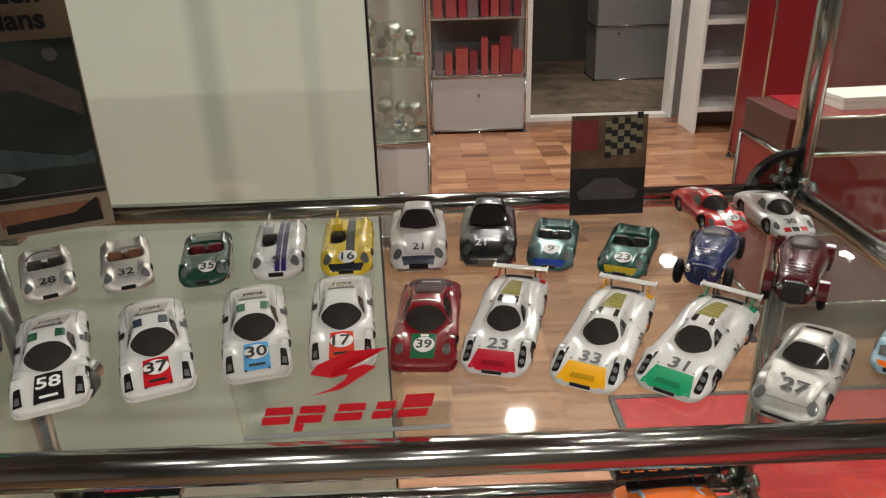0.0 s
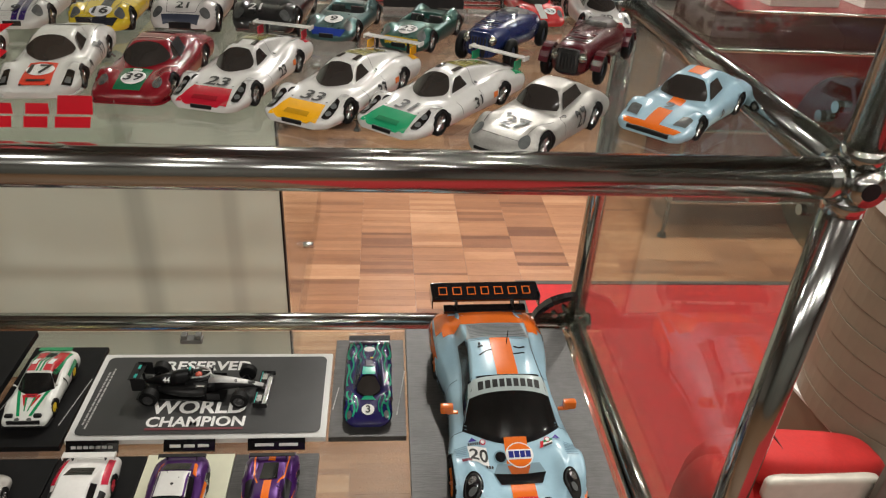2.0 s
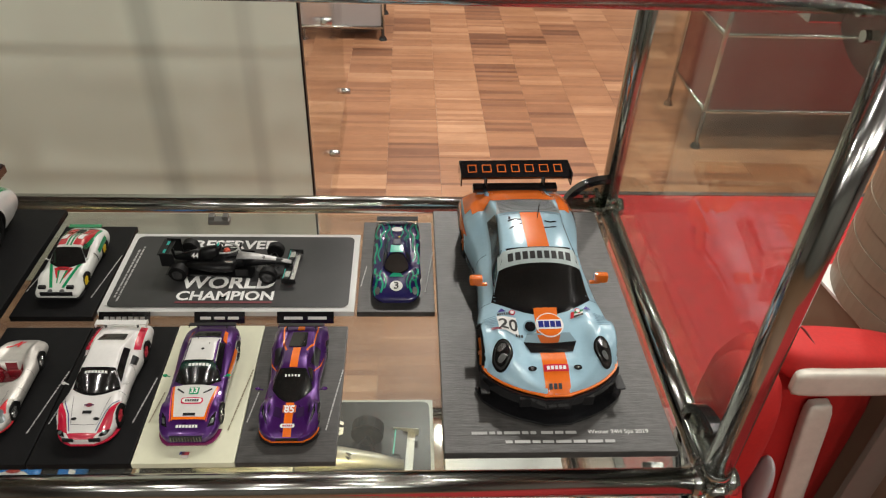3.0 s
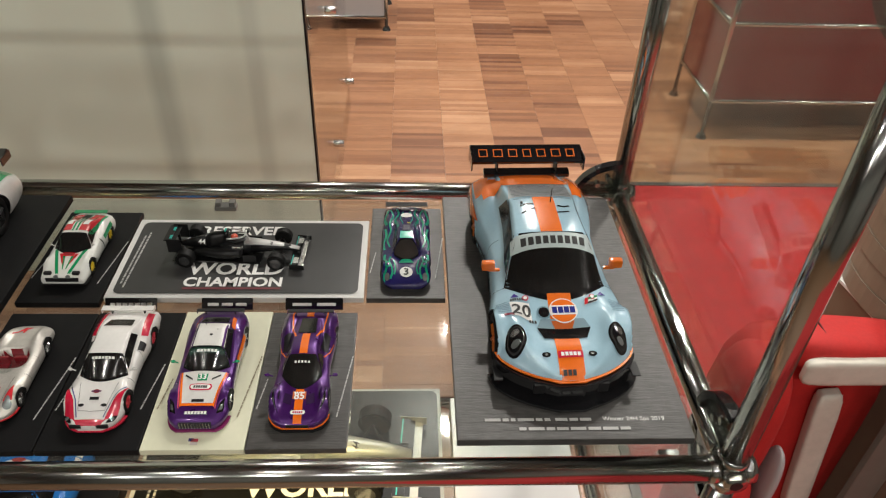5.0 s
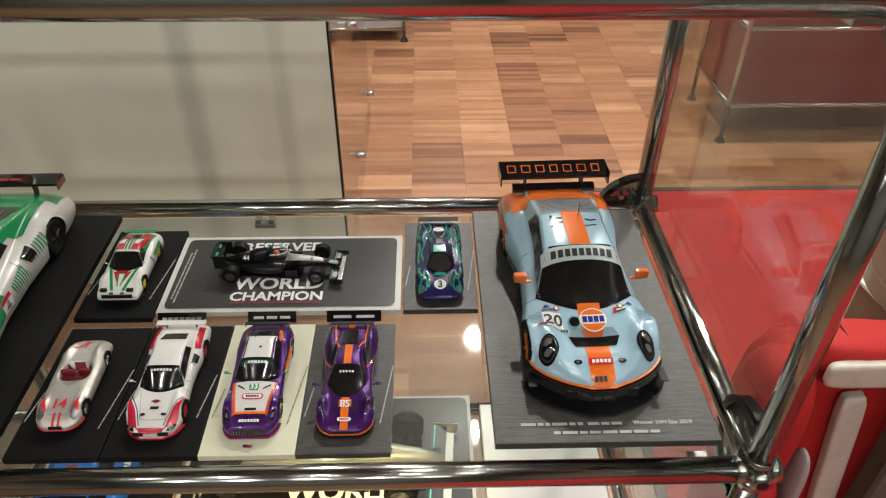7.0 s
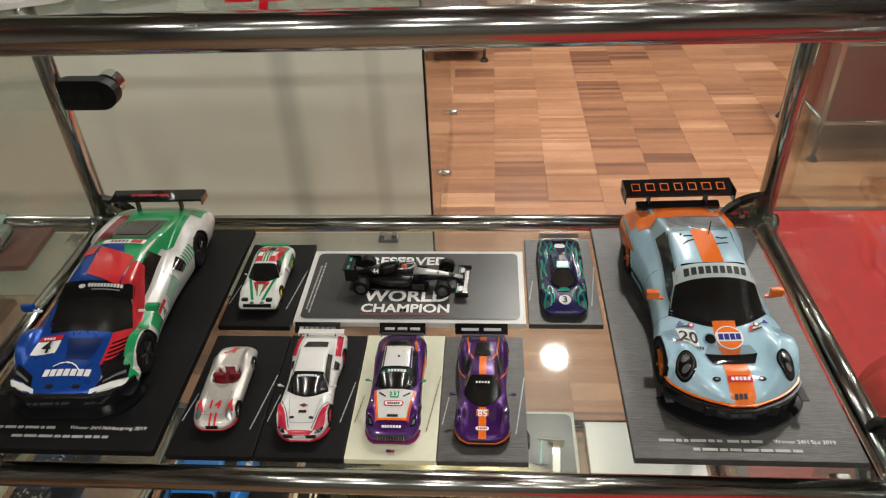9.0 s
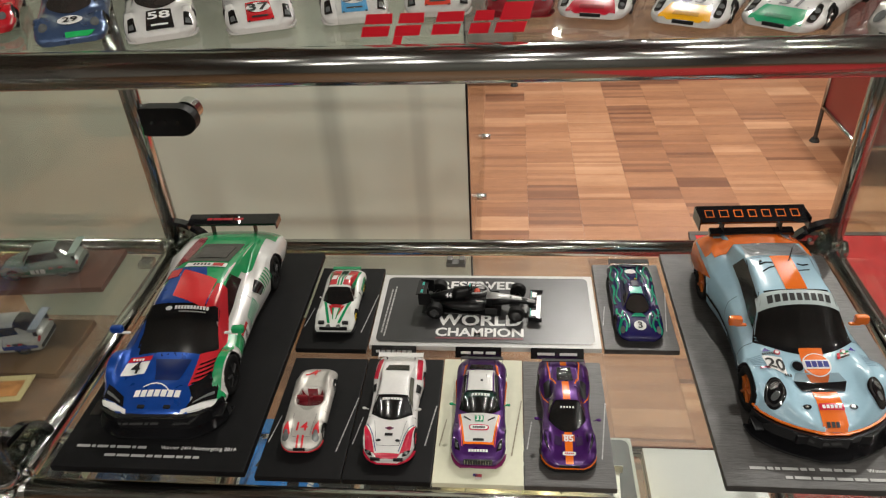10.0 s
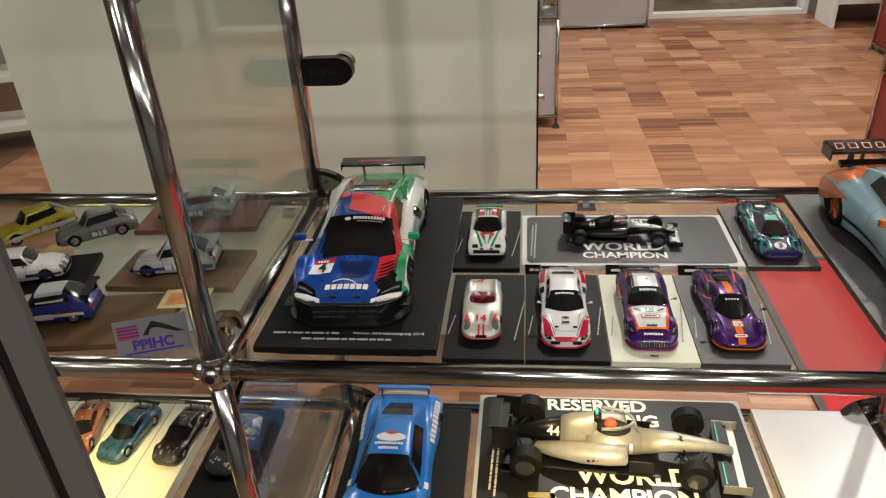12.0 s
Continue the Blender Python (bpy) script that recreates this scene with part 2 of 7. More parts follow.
def ball(r, x=0, y=0, z=0, seg=16, bm=None, scale=(1, 1, 1)):
    bm = bm or bmesh.new()
    bmesh.ops.create_uvsphere(bm, u_segments=seg, v_segments=max(6, seg // 2), radius=r, matrix=Matrix.Translation((x, y, z)) @ Matrix.Diagonal((*scale, 1)))
    return bm


def ring_disc(points, thick, bm=None):
    """A plate from a flat outline in x, z, with thickness along y."""
    bm = bm or bmesh.new()
    front = [bm.verts.new((x, -thick / 2, z)) for x, z in points]
    back = [bm.verts.new((x, thick / 2, z)) for x, z in points]
    bm.faces.new(front)
    bm.faces.new(back[::-1])
    n = len(points)
    for i in range(n):
        bm.faces.new((front[i], back[i], back[(i + 1) % n], front[(i + 1) % n]))
    bmesh.ops.recalc_face_normals(bm, faces=bm.faces)
    return bm


TEXTS = {}


def text_mesh(words, bold=0.0):
    """Vertices (n, 2), centred, one unit high, and faces of some lettering."""
    key = (words, bold)
    if key not in TEXTS:
        cu = bpy.data.curves.new("lettering", "FONT")
        cu.body, cu.align_x, cu.align_y, cu.offset, cu.resolution_u = words, "CENTER", "CENTER", bold, 3
        ob = bpy.data.objects.new("lettering", cu)
        scene.collection.objects.link(ob)
        dg = bpy.context.evaluated_depsgraph_get()
        me = bpy.data.meshes.new_from_object(ob.evaluated_get(dg))
        pts = np.array([v.co[:2] for v in me.vertices])
        faces = [tuple(p.vertices) for p in me.polygons]
        bpy.data.objects.remove(ob)
        bpy.data.curves.remove(cu)
        bpy.data.meshes.remove(me)
        lo, hi = pts.min(0), pts.max(0)
        pts = (pts - (lo + hi) / 2) / max(1e-6, hi[1] - lo[1])
        TEXTS[key] = (pts, faces)
    return TEXTS[key]


def from_data(verts, faces):
    me = bpy.data.meshes.new("made")
    me.from_pydata([tuple(map(float, v)) for v in verts], [], faces)
    return me


def letters(words, size, material, parent, m, bold=0.0, name="lettering", wide=1.0):
    """Flat lettering in a thing's local x, y plane."""
    pts, faces = text_mesh(words, bold)
    me = from_data([(x * size * wide, y * size, 0) for x, y in pts], faces)
    me.materials.append(material)
    me.name = name
    ob = part(name, me, material, parent)
    ob.matrix_basis = m
    return ob


def sheet(w, h, material, parent, m, name="label_bar", r=0.0):
    """A flat printed patch, w by h, in local x, y."""
    bm = bmesh.new()
    if r:
        pts = []
        for cx, cy, a0 in ((w / 2 - r, h / 2 - r, 0), (-w / 2 + r, h / 2 - r, 90), (-w / 2 + r, -h / 2 + r, 180), (w / 2 - r, -h / 2 + r, 270)):
            pts += [(cx + r * math.cos(radians(a0 + k * 22.5)), cy + r * math.sin(radians(a0 + k * 22.5))) for k in range(5)]
    else:
        pts = [(-w / 2, -h / 2), (w / 2, -h / 2), (w / 2, h / 2), (-w / 2, h / 2)]
    bm.faces.new([bm.verts.new((x, y, 0)) for x, y in pts])
    ob = part(name, bm, material, parent)
    ob.matrix_basis = m
    return ob


# ---- the shop ----
def structure(name, bm, material, label):
    return tagged(part(name, bm, material), label, name.split("_")[0], kind="structure")


X0, X1, Y0, Y1 = -4.6, 4.2, -3.6, 5.28
floor = structure("floor", box(X1 - X0 + 6, Y1 - Y0 + 8, 0.10, 0, 2.8, FLOOR - 0.106), WALL_WHITE, "brown industrial parquet floor of the shop")
floor.data.materials[0] = surface("parquet_joint", (0.15, 0.08, 0.042), 0.5)
# unseen ceiling and walls, added to close the room and darken chrome reflections
structure("ceiling", box(X1 - X0, Y1 - Y0 + 5, 0.1, -0.2, 2.8, CEIL), surface("ceiling_grey", (0.11, 0.11, 0.105), 0.8, 0, 0.05, 6), "plain grey shop ceiling with downlights")
structure("wall_west", box(0.1, Y1 - Y0 + 5, CEIL - FLOOR, X0, 2.8, FLOOR), WALL_WHITE, "plain grey plaster wall of the shop")
structure("wall_east", box(0.1, Y1 - Y0 + 5, CEIL - FLOOR, X1, 2.8, FLOOR), WALL_WHITE, "plain grey plaster wall of the shop")
structure("wall_south", box(X1 - X0, 0.1, CEIL - FLOOR, -0.2, Y0 - 0.05, FLOOR), surface("unseen_dark_wall", (0.13, 0.135, 0.125), 0.7, 0, 0.2, 2), "plain dark wall added unseen behind the visitor")
# back wall with a doorway, 1.2 m wide
structure("wall_north", box(5.10, 0.12, CEIL - FLOOR, -2.08, Y1 + 0.06, FLOOR), surface("grey_wall", (0.36, 0.34, 0.32), 0.6, 0, 0.1, 5), "grey wall behind the glass cabinets")
structure("wall_north_east", box(2.5, 0.12, CEIL - FLOOR, 2.95, Y1 + 0.06, FLOOR), MATS["grey_wall"], "grey wall beside the doorway")
structure("wall_north_lintel", box(1.23, 0.12, 0.85, 1.085, Y1 + 0.06, CEIL - 0.85), MATS["grey_wall"], "lintel over the doorway")
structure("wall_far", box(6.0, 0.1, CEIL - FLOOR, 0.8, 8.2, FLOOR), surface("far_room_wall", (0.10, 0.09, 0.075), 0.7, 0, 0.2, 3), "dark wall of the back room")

door = thing("door_1", "white-painted frame round the dark open doorway", "doorway", kind="structure")
for nm, bx in (("left_jamb", box(0.05, 0.16, 2.05, 0.495, Y1 + 0.02, FLOOR)), ("right_jamb", box(0.035, 0.16, 2.05, 1.675, Y1 + 0.02, FLOOR)), ("threshold", box(1.13, 0.10, 0.035, 1.085, Y1 - 0.01, FLOOR))):
    part(nm, bx, WHITE_LACQUER, door)
structure("floor_back_room", box(2.6, 2.6, 0.01, 1.1, 6.75, FLOOR + 0.001), surface("patterned_rug", (0.16, 0.115, 0.08), 0.8, 0, 0.8, 5, 0.3, 0.002), "dim mottled floor of the back room")

# white partition of satin glass just behind the display case
panel = thing("wall_partition", "pale grey-green satin glass partition with dark edge", "partition", kind="structure")
PY, PZ = 0.925, 2.6
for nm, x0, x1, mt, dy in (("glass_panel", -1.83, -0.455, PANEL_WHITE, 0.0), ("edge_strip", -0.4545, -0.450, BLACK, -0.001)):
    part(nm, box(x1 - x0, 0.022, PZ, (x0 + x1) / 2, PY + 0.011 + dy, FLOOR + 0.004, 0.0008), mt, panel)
# clear sheet with fixing pins at the end of the partition
pinned = thing("acrylic_screen", "clear acrylic sheet fixed with small steel pins", "acrylic screen")
part("sheet", box(0.006, 0.95, 1.9, -0.452, 1.46, FLOOR), glass("thin_acrylic", (0.97, 0.97, 0.96), 0.35), pinned)
for py, pz in ((1.848, -0.749), (1.349, -0.725), (1.848, -0.30), (1.349, -0.30)):
    part("pin", rod((-0.456, py, pz), (-0.425, py, pz), 0.011), SILVER, pinned, smooth=True)

# red carpet
rug = thing("red_rug", "bright red carpet runner with a dark bound edge on the parquet", "rug")
part("carpet", box(2.9, 3.3, 0.008, 1.72, -0.275, FLOOR + 0.001, 0.002), RED_RUG, rug)
part("binding", box(2.93, 0.02, 0.009, 1.717, 1.386, FLOOR + 0.001), RUG_EDGE, rug)
part("binding", box(0.02, 3.3, 0.009, 0.259, -0.275, FLOOR + 0.001), RUG_EDGE, rug)


def sheet_cabinet(name, label, x0, x1, y0, y1, z0, z1, material, lines=(), knob=None, group=""):
    """A sheet-metal cabinet with chrome edge tubes, front panels and feet."""
    c = thing(name, label, "cabinet", group)
    part("body", box(x1 - x0 - 0.004, y1 - y0 - 0.004, z1 - z0, (x0 + x1) / 2, (y0 + y1) / 2, z0, 0.004), material, c)
    r = 0.009
    for x in (x0, x1):
        for y in (y0, y1):
            part("post", rod((x, y, z0), (x, y, z1), r, 10), CHROME, c, smooth=True)
    for x in (x0, (x0 + x1) / 2, x1):
        for y in (y0, y1):
            bm = rod((x, y, FLOOR + 0.012), (x, y, z0), 0.008, 10)
            rod((x, y, FLOOR), (x, y, FLOOR + 0.014), 0.021, 14, bm, 0.014)
            part("foot", bm, DARK_CHROME, c, smooth=False)
    for z in (z0, *lines, z1):
        part("rail", rod((x0, y0, z), (x1, y0, z), r, 10), CHROME, c, smooth=True)
        part("rail", rod((x0, y0, z), (x0, y1, z), r, 10), CHROME, c, smooth=True)
    if knob:
        part("handle", rod((knob[0], y0 - 0.016, knob[1]), (knob[0], y0, knob[1]), 0.012, 12), CHROME, c, smooth=True)
    return c


# low red cabinet standing on the floor beyond the case, with white boxes on it
sheet_cabinet("red_cabinet", "glossy red sheet-metal sideboard with chrome tube edges", 0.89, 2.39, 1.73, 2.09, -0.75, -0.165, RED_METAL, (-0.46,))
# sideboard's upper module; brown reflection of the dark floor put into its colour
upper = thing("sideboard_upper", "upper part of the sideboard, dulled brown for reflection, bright red top", "tray")
part("upper_body", box(1.496, 0.356, 0.118, 1.64, 1.911, -0.155, 0.003), surface("dulled_red_metal", (0.075, 0.035, 0.03), 0.25, 0.3, 0.1, 20), upper)
part("red_top", box(1.41, 0.35, 0.004, 1.68, 1.911, -0.0365, 0.001), RED_METAL, upper, "bright red top")
part("edge_rail", rod((0.965, 1.732, -0.036), (2.39, 1.732, -0.036), 0.006, 10), CHROME, upper, "chrome edge", smooth=True)
sheet_cabinet("tall_red_cabinet", "tall glossy red sheet-metal cabinet beside the white shelves", 1.73, 3.10, 3.72, 4.10, -0.86, 1.25, RED_METAL)
for bx, by, w in ((1.235, 1.90, 0.26), (1.56, 1.92, 0.20), (1.90, 1.89, 0.26)):
    b = thing("white_box", "flat white cardboard box on the red sideboard", "box", "boxes on the sideboard", m=pose(bx, by, -0.0322, 0, 0, 4))
    part("tray", box(w, 0.16, 0.026, 0, 0, 0, 0.002), WHITE_LACQUER, b)
    part("lid", box(w + 0.004, 0.164, 0.018, 0, 0, 0.027, 0.002), WHITE_LACQUER, b)

# grey glass-topped cabinet behind the partition's end, and the drawer cabinet with red goods
sheet_cabinet("grey_cabinet", "grey sheet-metal cabinet with chrome edges under a glass showcase", -1.08, -0.33, 2.74, 3.10, -0.84, -0.36, GREY_METAL)
vit = thing("glass_showcase", "clear glass showcase holding small shiny models", "showcase")
for z in (-0.345, 0.0, 0.345):
    part("glass_shelf", box(0.74, 0.35, 0.006, -0.705, 2.92, z), SHELF_GLASS, vit)
for x in (-1.08, -0.33):
    for y in (2.74, 3.10):
        part("post", rod((x, y, -0.36), (x, y, 1.1), 0.009, 10), CHROME, vit, smooth=True)
part("front_glass", box(0.74, 0.005, 1.4, -0.705, 2.74, -0.35), SIDE_GLASS, vit)
part("side_glass", box(0.005, 0.35, 1.4, -0.33, 2.92, -0.35), SIDE_GLASS, vit)
tr, RED_DOT = random.Random(11), (0.45, 0.02, 0.03)
for i in range(15):
    x, z = -0.39 - 0.075 * (i % 5) + tr.uniform(-0.012, 0.012), (-0.338, 0.007, 0.352)[i // 5]
    k_ = tr.uniform(1.0, 1.9)
    t = thing("trophy", "small polished metal trophy in the glass showcase", "trophy", "trophies in the showcase", m=pose(x, 2.82 + 0.05 * (i % 3), z))
    bm = rod((0, 0, 0), (0, 0, 0.02 * k_), 0.020 * k_, 14)
    rod((0, 0, 0.02 * k_), (0, 0, 0.06 * k_), 0.006 * k_, 8, bm)
    ball(0.026 * k_, 0, 0, 0.085 * k_, 14, bm, (1, 1, 1.1))
    part("cup", bm, (SILVER, CHROME)[i % 2], t, smooth=True)

for i in range(12):
    x, z = -0.37 - 0.085 * (i % 4) + tr.uniform(-0.02, 0.02), (-0.338, 0.007, 0.352)[i // 4]
    t = thing("boxed_model", "tiny model in a clear box inside the showcase", "boxed model", "boxed models in the showcase", m=pose(x, 2.97 + 0.04 * (i % 2), z, 0, 0, tr.uniform(-20, 20)))
    part("base", box(0.062, 0.040, 0.010, 0, 0, 0, 0.001), WHITE_LACQUER if i % 3 else BLACK, t)
    part("model", box(0.040, 0.022, 0.018, 0, 0, 0.0105, 0.006), paint(tr.choice([RED_DOT, (0.5, 0.5, 0.5), (0.05, 0.08, 0.2), (0.35, 0.2, 0.03)])), t)
    part("cover", box(0.060, 0.038, 0.045, 0, 0, 0.0105), ACRYLIC, t)

dc = sheet_cabinet("drawer_cabinet", "grey cabinet with deep drawer and open shelves of red boxes", -0.29, 0.43, 4.92, 5.26, -0.875, -0.46, GREY_METAL, knob=(0.07, -0.60))
for z in (-0.04, 0.35, 0.75):
    part("shelf", box(0.72, 0.34, 0.012, 0.07, 5.09, z), SILVER, dc)
for x in (-0.29, 0.43):
    part("upright", rod((x, 4.92, -0.46), (x, 4.92, 1.1), 0.010, 10), CHROME, dc, smooth=True)
part("back_panel", box(0.70, 0.01, 1.5, 0.07, 5.255, -0.46), DARK_GREY, dc)
rb = random.Random(4)
for z in (-0.455, -0.025):
    x = -0.26
    while x < 0.36:
        w, h = rb.uniform(0.05, 0.11), rb.uniform(0.16, 0.34)
        b = thing("carton", "small red carton on the cabinet shelf", "box", "cartons on the cabinet shelf", m=pose(x + w / 2, 5.05, z))
        part("sleeve", box(w, 0.14, h, 0, 0, 0, 0.002), paint(rb.choice([(0.25, 0.02, 0.03), (0.16, 0.02, 0.03), (0.30, 0.05, 0.05), (0.13, 0.11, 0.11)])), b)
        x += w + rb.uniform(0.004, 0.03)

# white open shelf unit beside the doorway
wsu = thing("white_shelf_unit", "white open shelf unit with grey back standing by the doorway", "shelf unit")
for nm, bx in (("side", box(0.02, 0.34, 2.0, 1.70, 4.87, FLOOR)), ("side", box(0.02, 0.34, 2.0, 2.30, 4.87, FLOOR)), ("back", box(0.58, 0.012, 2.0, 2.0, 5.04, FLOOR))):
    part(nm, bx, WHITE_LACQUER if nm == "side" else GREY_METAL, wsu)
for z in (-0.735, -0.415, -0.10, 0.22, 0.54, 0.86):
    part("shelf", box(0.578, 0.33, 0.035, 2.0, 4.865, z), WHITE_LACQUER, wsu)
sheet_cabinet("back_room_cabinet", "tall grey metal cupboard standing in the dim back room", 1.39, 2.30, 6.78, 7.20, -0.88, 1.05, GREY_METAL, (-0.35,), knob=(1.62, -0.42))

# white slatted bench far off, past the partition's other end
bench = thing("white_bench", "white slatted bench on the parquet past the partition", "bench", m=pose(-3.55, 2.55, FLOOR, 0, 0, 20))
for i, z in enumerate((0.10, 0.36, 0.62)):
    part("slat", box(1.2, 0.30, 0.035, 0, 0, z, 0.003), WHITE_LACQUER, bench)
for x in (-0.55, 0.0, 0.55):
    for y in (-0.13, 0.13):
        part("leg", box(0.05, 0.04, 0.66, x, y, 0, 0.003), WHITE_LACQUER, bench)

# plinth with a ribbed round stack, and an unidentified red padded form, beside the case
PLINTH = pose(0.488, 0.300, FLOOR, 0, 0, 7.5)
pl = thing("display_plinth", "square white-topped plinth, its sides coloured brown for shade", "plinth", m=PLINTH)
# shade on the sides put in as a brown colour
part("carcass", box(0.44, 0.40, 0.563, 0.226, -0.206, 0.0, 0.002), surface("plinth_side_shade", (0.19, 0.135, 0.09), 0.55, 0, 0.08, 12), pl)
part("top_board", box(0.45, 0.41, 0.006, 0.226, -0.206, 0.565, 0.001), WHITE_LACQUER, pl, "white top board")
st = thing("disc_stack", "stack of round brown-grey discs with a white lid on the plinth", "disc stack", m=pose(0.684, 0.194, FLOOR + 0.572))
# board discs, their brown-grey darkened for shade
for i in range(10):
    part("disc", rod((0, 0, i * 0.0358), (0, 0, i * 0.0358 + 0.0343), 0.187 - 0.0012 * (i % 2), 64), surface("pale_board", (0.23, 0.18, 0.13), 0.5, 0, 0.1, 30), st)
part("lid", rod((0, 0, 0.358), (0, 0, 0.384), 0.190, 64), WHITE_LACQUER, st, "white lid")

# unidentified red padded fabric, given the shape of a racing chair
seat = thing("red_padded_form", "red padded fabric form with white panels, shaped as a chair", "chair", m=pose(0.38, 0.04, FLOOR))


def cushion(sx, sy, sz, x, y, z, n=10, power=3.2):
    """A padded block, rounded on all sides."""
    bm = bmesh.new()
    bmesh.ops.create_uvsphere(bm, u_segments=32, v_segments=20, radius=1)
    for v in bm.verts:
        k = (abs(v.co.x) ** power + abs(v.co.y) ** power + abs(v.co.z) ** power) ** (-1 / power)
        v.co = Vector((v.co.x * k * sx / 2 + x, v.co.y * k * sy / 2 + y, v.co.z * k * sz / 2 + z))
    return bm


part("backrest", cushion(0.25, 0.09, 0.60, 0.00, 0.045, 0.30, power=6), RED_FABRIC, seat, smooth=True)
head = part("headrest", cushion(0.20, 0.085, 0.062, 0, 0, 0, power=4), RED_FABRIC, seat, smooth=True)
head.matrix_basis = pose(0.028, 0.004, 0.612, -8, 5, 0)
part("piping", cushion(0.004, 0.078, 0.066, -0.030, 0.004, 0.616, power=3), surface("piping_dark", (0.10, 0.01, 0.01), 0.7), seat, "dark seam piping", smooth=True)
part("white_panel", cushion(0.165, 0.016, 0.046, 0.020, -0.040, 0.608, power=7), surface("cream_vinyl", (0.55, 0.52, 0.45), 0.5), seat, "cream vinyl panel", smooth=True)
part("bolster", cushion(0.100, 0.11, 0.30, -0.105, -0.01, 0.47, power=3), RED_FABRIC, seat, smooth=True)
part("bolster", cushion(0.110, 0.13, 0.34, -0.115, -0.03, 0.25, power=3), RED_FABRIC, seat, smooth=True)
ws_ = part("white_stripe", cushion(0.040, 0.022, 0.30, 0, 0, 0, power=8), MATS["cream_vinyl"], seat, "cream vinyl stripe", smooth=True)
ws_.matrix_basis = pose(0.038, -0.012, 0.385, 0, -8, 0)
part("side_trim", cushion(0.018, 0.05, 0.16, -0.048, -0.055, 0.375, power=2.5), GREY_METAL, seat, smooth=True)
part("side_panel", box(0.05, 0.012, 0.70, 0.109, -0.060, 0.0, 0.003), surface("seat_shell_grey", (0.13, 0.12, 0.10), 0.5, 0, 0.1, 20), seat, "grey moulded side shell")

# open grey door of the neighbouring cupboard
CUPBOARD = surface("cupboard_grey", (0.16, 0.165, 0.16), 0.4, 0.1, 0.06, 12)
gd = thing("grey_cupboard", "grey metal cupboard with a black door gap standing against the case", "cupboard")
part("post", box(0.032, 0.008, 1.18, -0.905, -0.370, FLOOR, 0.0015), CUPBOARD, gd)
# darkness of the door gap, put in as a flat black strip
part("gap_strip", box(0.012, 0.006, 1.18, -0.927, -0.369, FLOOR), BLACK, gd)
part("door", box(0.36, 0.010, 1.18, -1.113, -0.371, FLOOR, 0.002), CUPBOARD, gd)


# ---- the display case ----
TUBE, ZS = 0.0098, (-0.703, -0.353, -0.003, 0.347, 0.697)
XS, YF, YB = (-1.5, -0.75, 0.008), -0.35, 0.0
case = thing("display_case", "chrome tube display case with clear glass shelves and sides", "display case")
TUBES = {}


def tube(name, a, b):
    ln = round((Vector(b) - Vector(a)).length, 4)
    if ln not in TUBES:
        bm = rod((0, 0, -ln / 2), (0, 0, ln / 2), TUBE, 24)
        me = bpy.data.meshes.new("tube")
        bm.to_mesh(me)
        bm.free()
        me.materials.append(CHROME)
        for p in me.polygons:
            p.use_smooth = len(p.vertices) == 4
        TUBES[ln] = me
    a, b = Vector(a), Vector(b)
    ob = part(name, TUBES[ln], CHROME, case)
    ob.matrix_basis = Matrix.Translation((a + b) / 2) @ (b - a).to_track_quat("Z", "Y").to_matrix().to_4x4()


def joint_mesh():
    bm = ball(0.0118, seg=20)
    for d in ((1, 0, 0), (-1, 0, 0), (0, 0, 1), (0, 0, -1), (0, 1, 0)):
        d = Vector(d)
        rod(d * 0.008, d * 0.0165, 0.0102, 20, bm)
    rod((0, -0.006, 0), (0, -0.0145, 0), 0.0082, 16, bm)
    me = bpy.data.meshes.new("ball_joint")
    bm.to_mesh(me)
    bm.free()
    me.materials.append(CHROME)
    for p in me.polygons:
        p.use_smooth = True
    return me


JOINT = joint_mesh()
hole = bpy.data.meshes.new("screw_hole")
bm = rod((0, -0.0140, 0), (0, -0.0150, 0), 0.0045, 12)
bm.to_mesh(hole)
bm.free()
hole.materials.append(BLACK)
G = 0.0165
for x in XS:
    for y in (YF, YB):
        for z in ZS:
            j = part("ball_joint", JOINT, CHROME, case)
            j.matrix_basis = pose(x, y, z)
            if y == YF:
                h = part("screw_hole", hole, BLACK, j)
        for za, zb in zip(ZS, ZS[1:]):
            tube("post", (x, y, za + G), (x, y, zb - G))
        part("foot", rod((x, y, FLOOR), (x, y, ZS[0] - 0.012), 0.010, 14), CHROME, case, smooth=True)
for z in ZS:
    for xa, xb in zip(XS, XS[1:]):
        tube("front_rail", (xa + G, YF, z), (xb - G, YF, z))
        tube("rear_rail", (xa + G, YB, z), (xb - G, YB, z))
    for x in XS:
        tube("side_rail", (x, YF + G, z), (x, YB - G, z))
DZ = 0.003                           # glass lies this far under the tube's axis
for z in ZS[1:4]:
    for xa, xb in zip(XS, XS[1:]):
        s = part("glass_shelf", box(xb - xa - 0.024, 0.322, 0.006, (xa + xb) / 2, -0.175, z - DZ - 0.006, 0.0006), SHELF_GLASS, case, "clear glass shelf")
        s.visible_shadow = False
        for x in (xa + 0.035, xb - 0.035):
            for y in (YF + 0.016, YB - 0.016):
                part("shelf_clip", box(0.016, 0.016, 0.008, x, y, z - DZ - 0.0145, 0.001), SILVER, case)
# unseen panels, added to keep overhead light off the shelves
for xa, xb in zip(XS, XS[1:]):
    part("shade_panel", box(xb - xa - 0.024, 0.326, 0.004, (xa + xb) / 2, -0.175, ZS[4] - 0.002, 0.0006), DARK_GREY, case, "unseen dark grey panel added to shade the shelves")
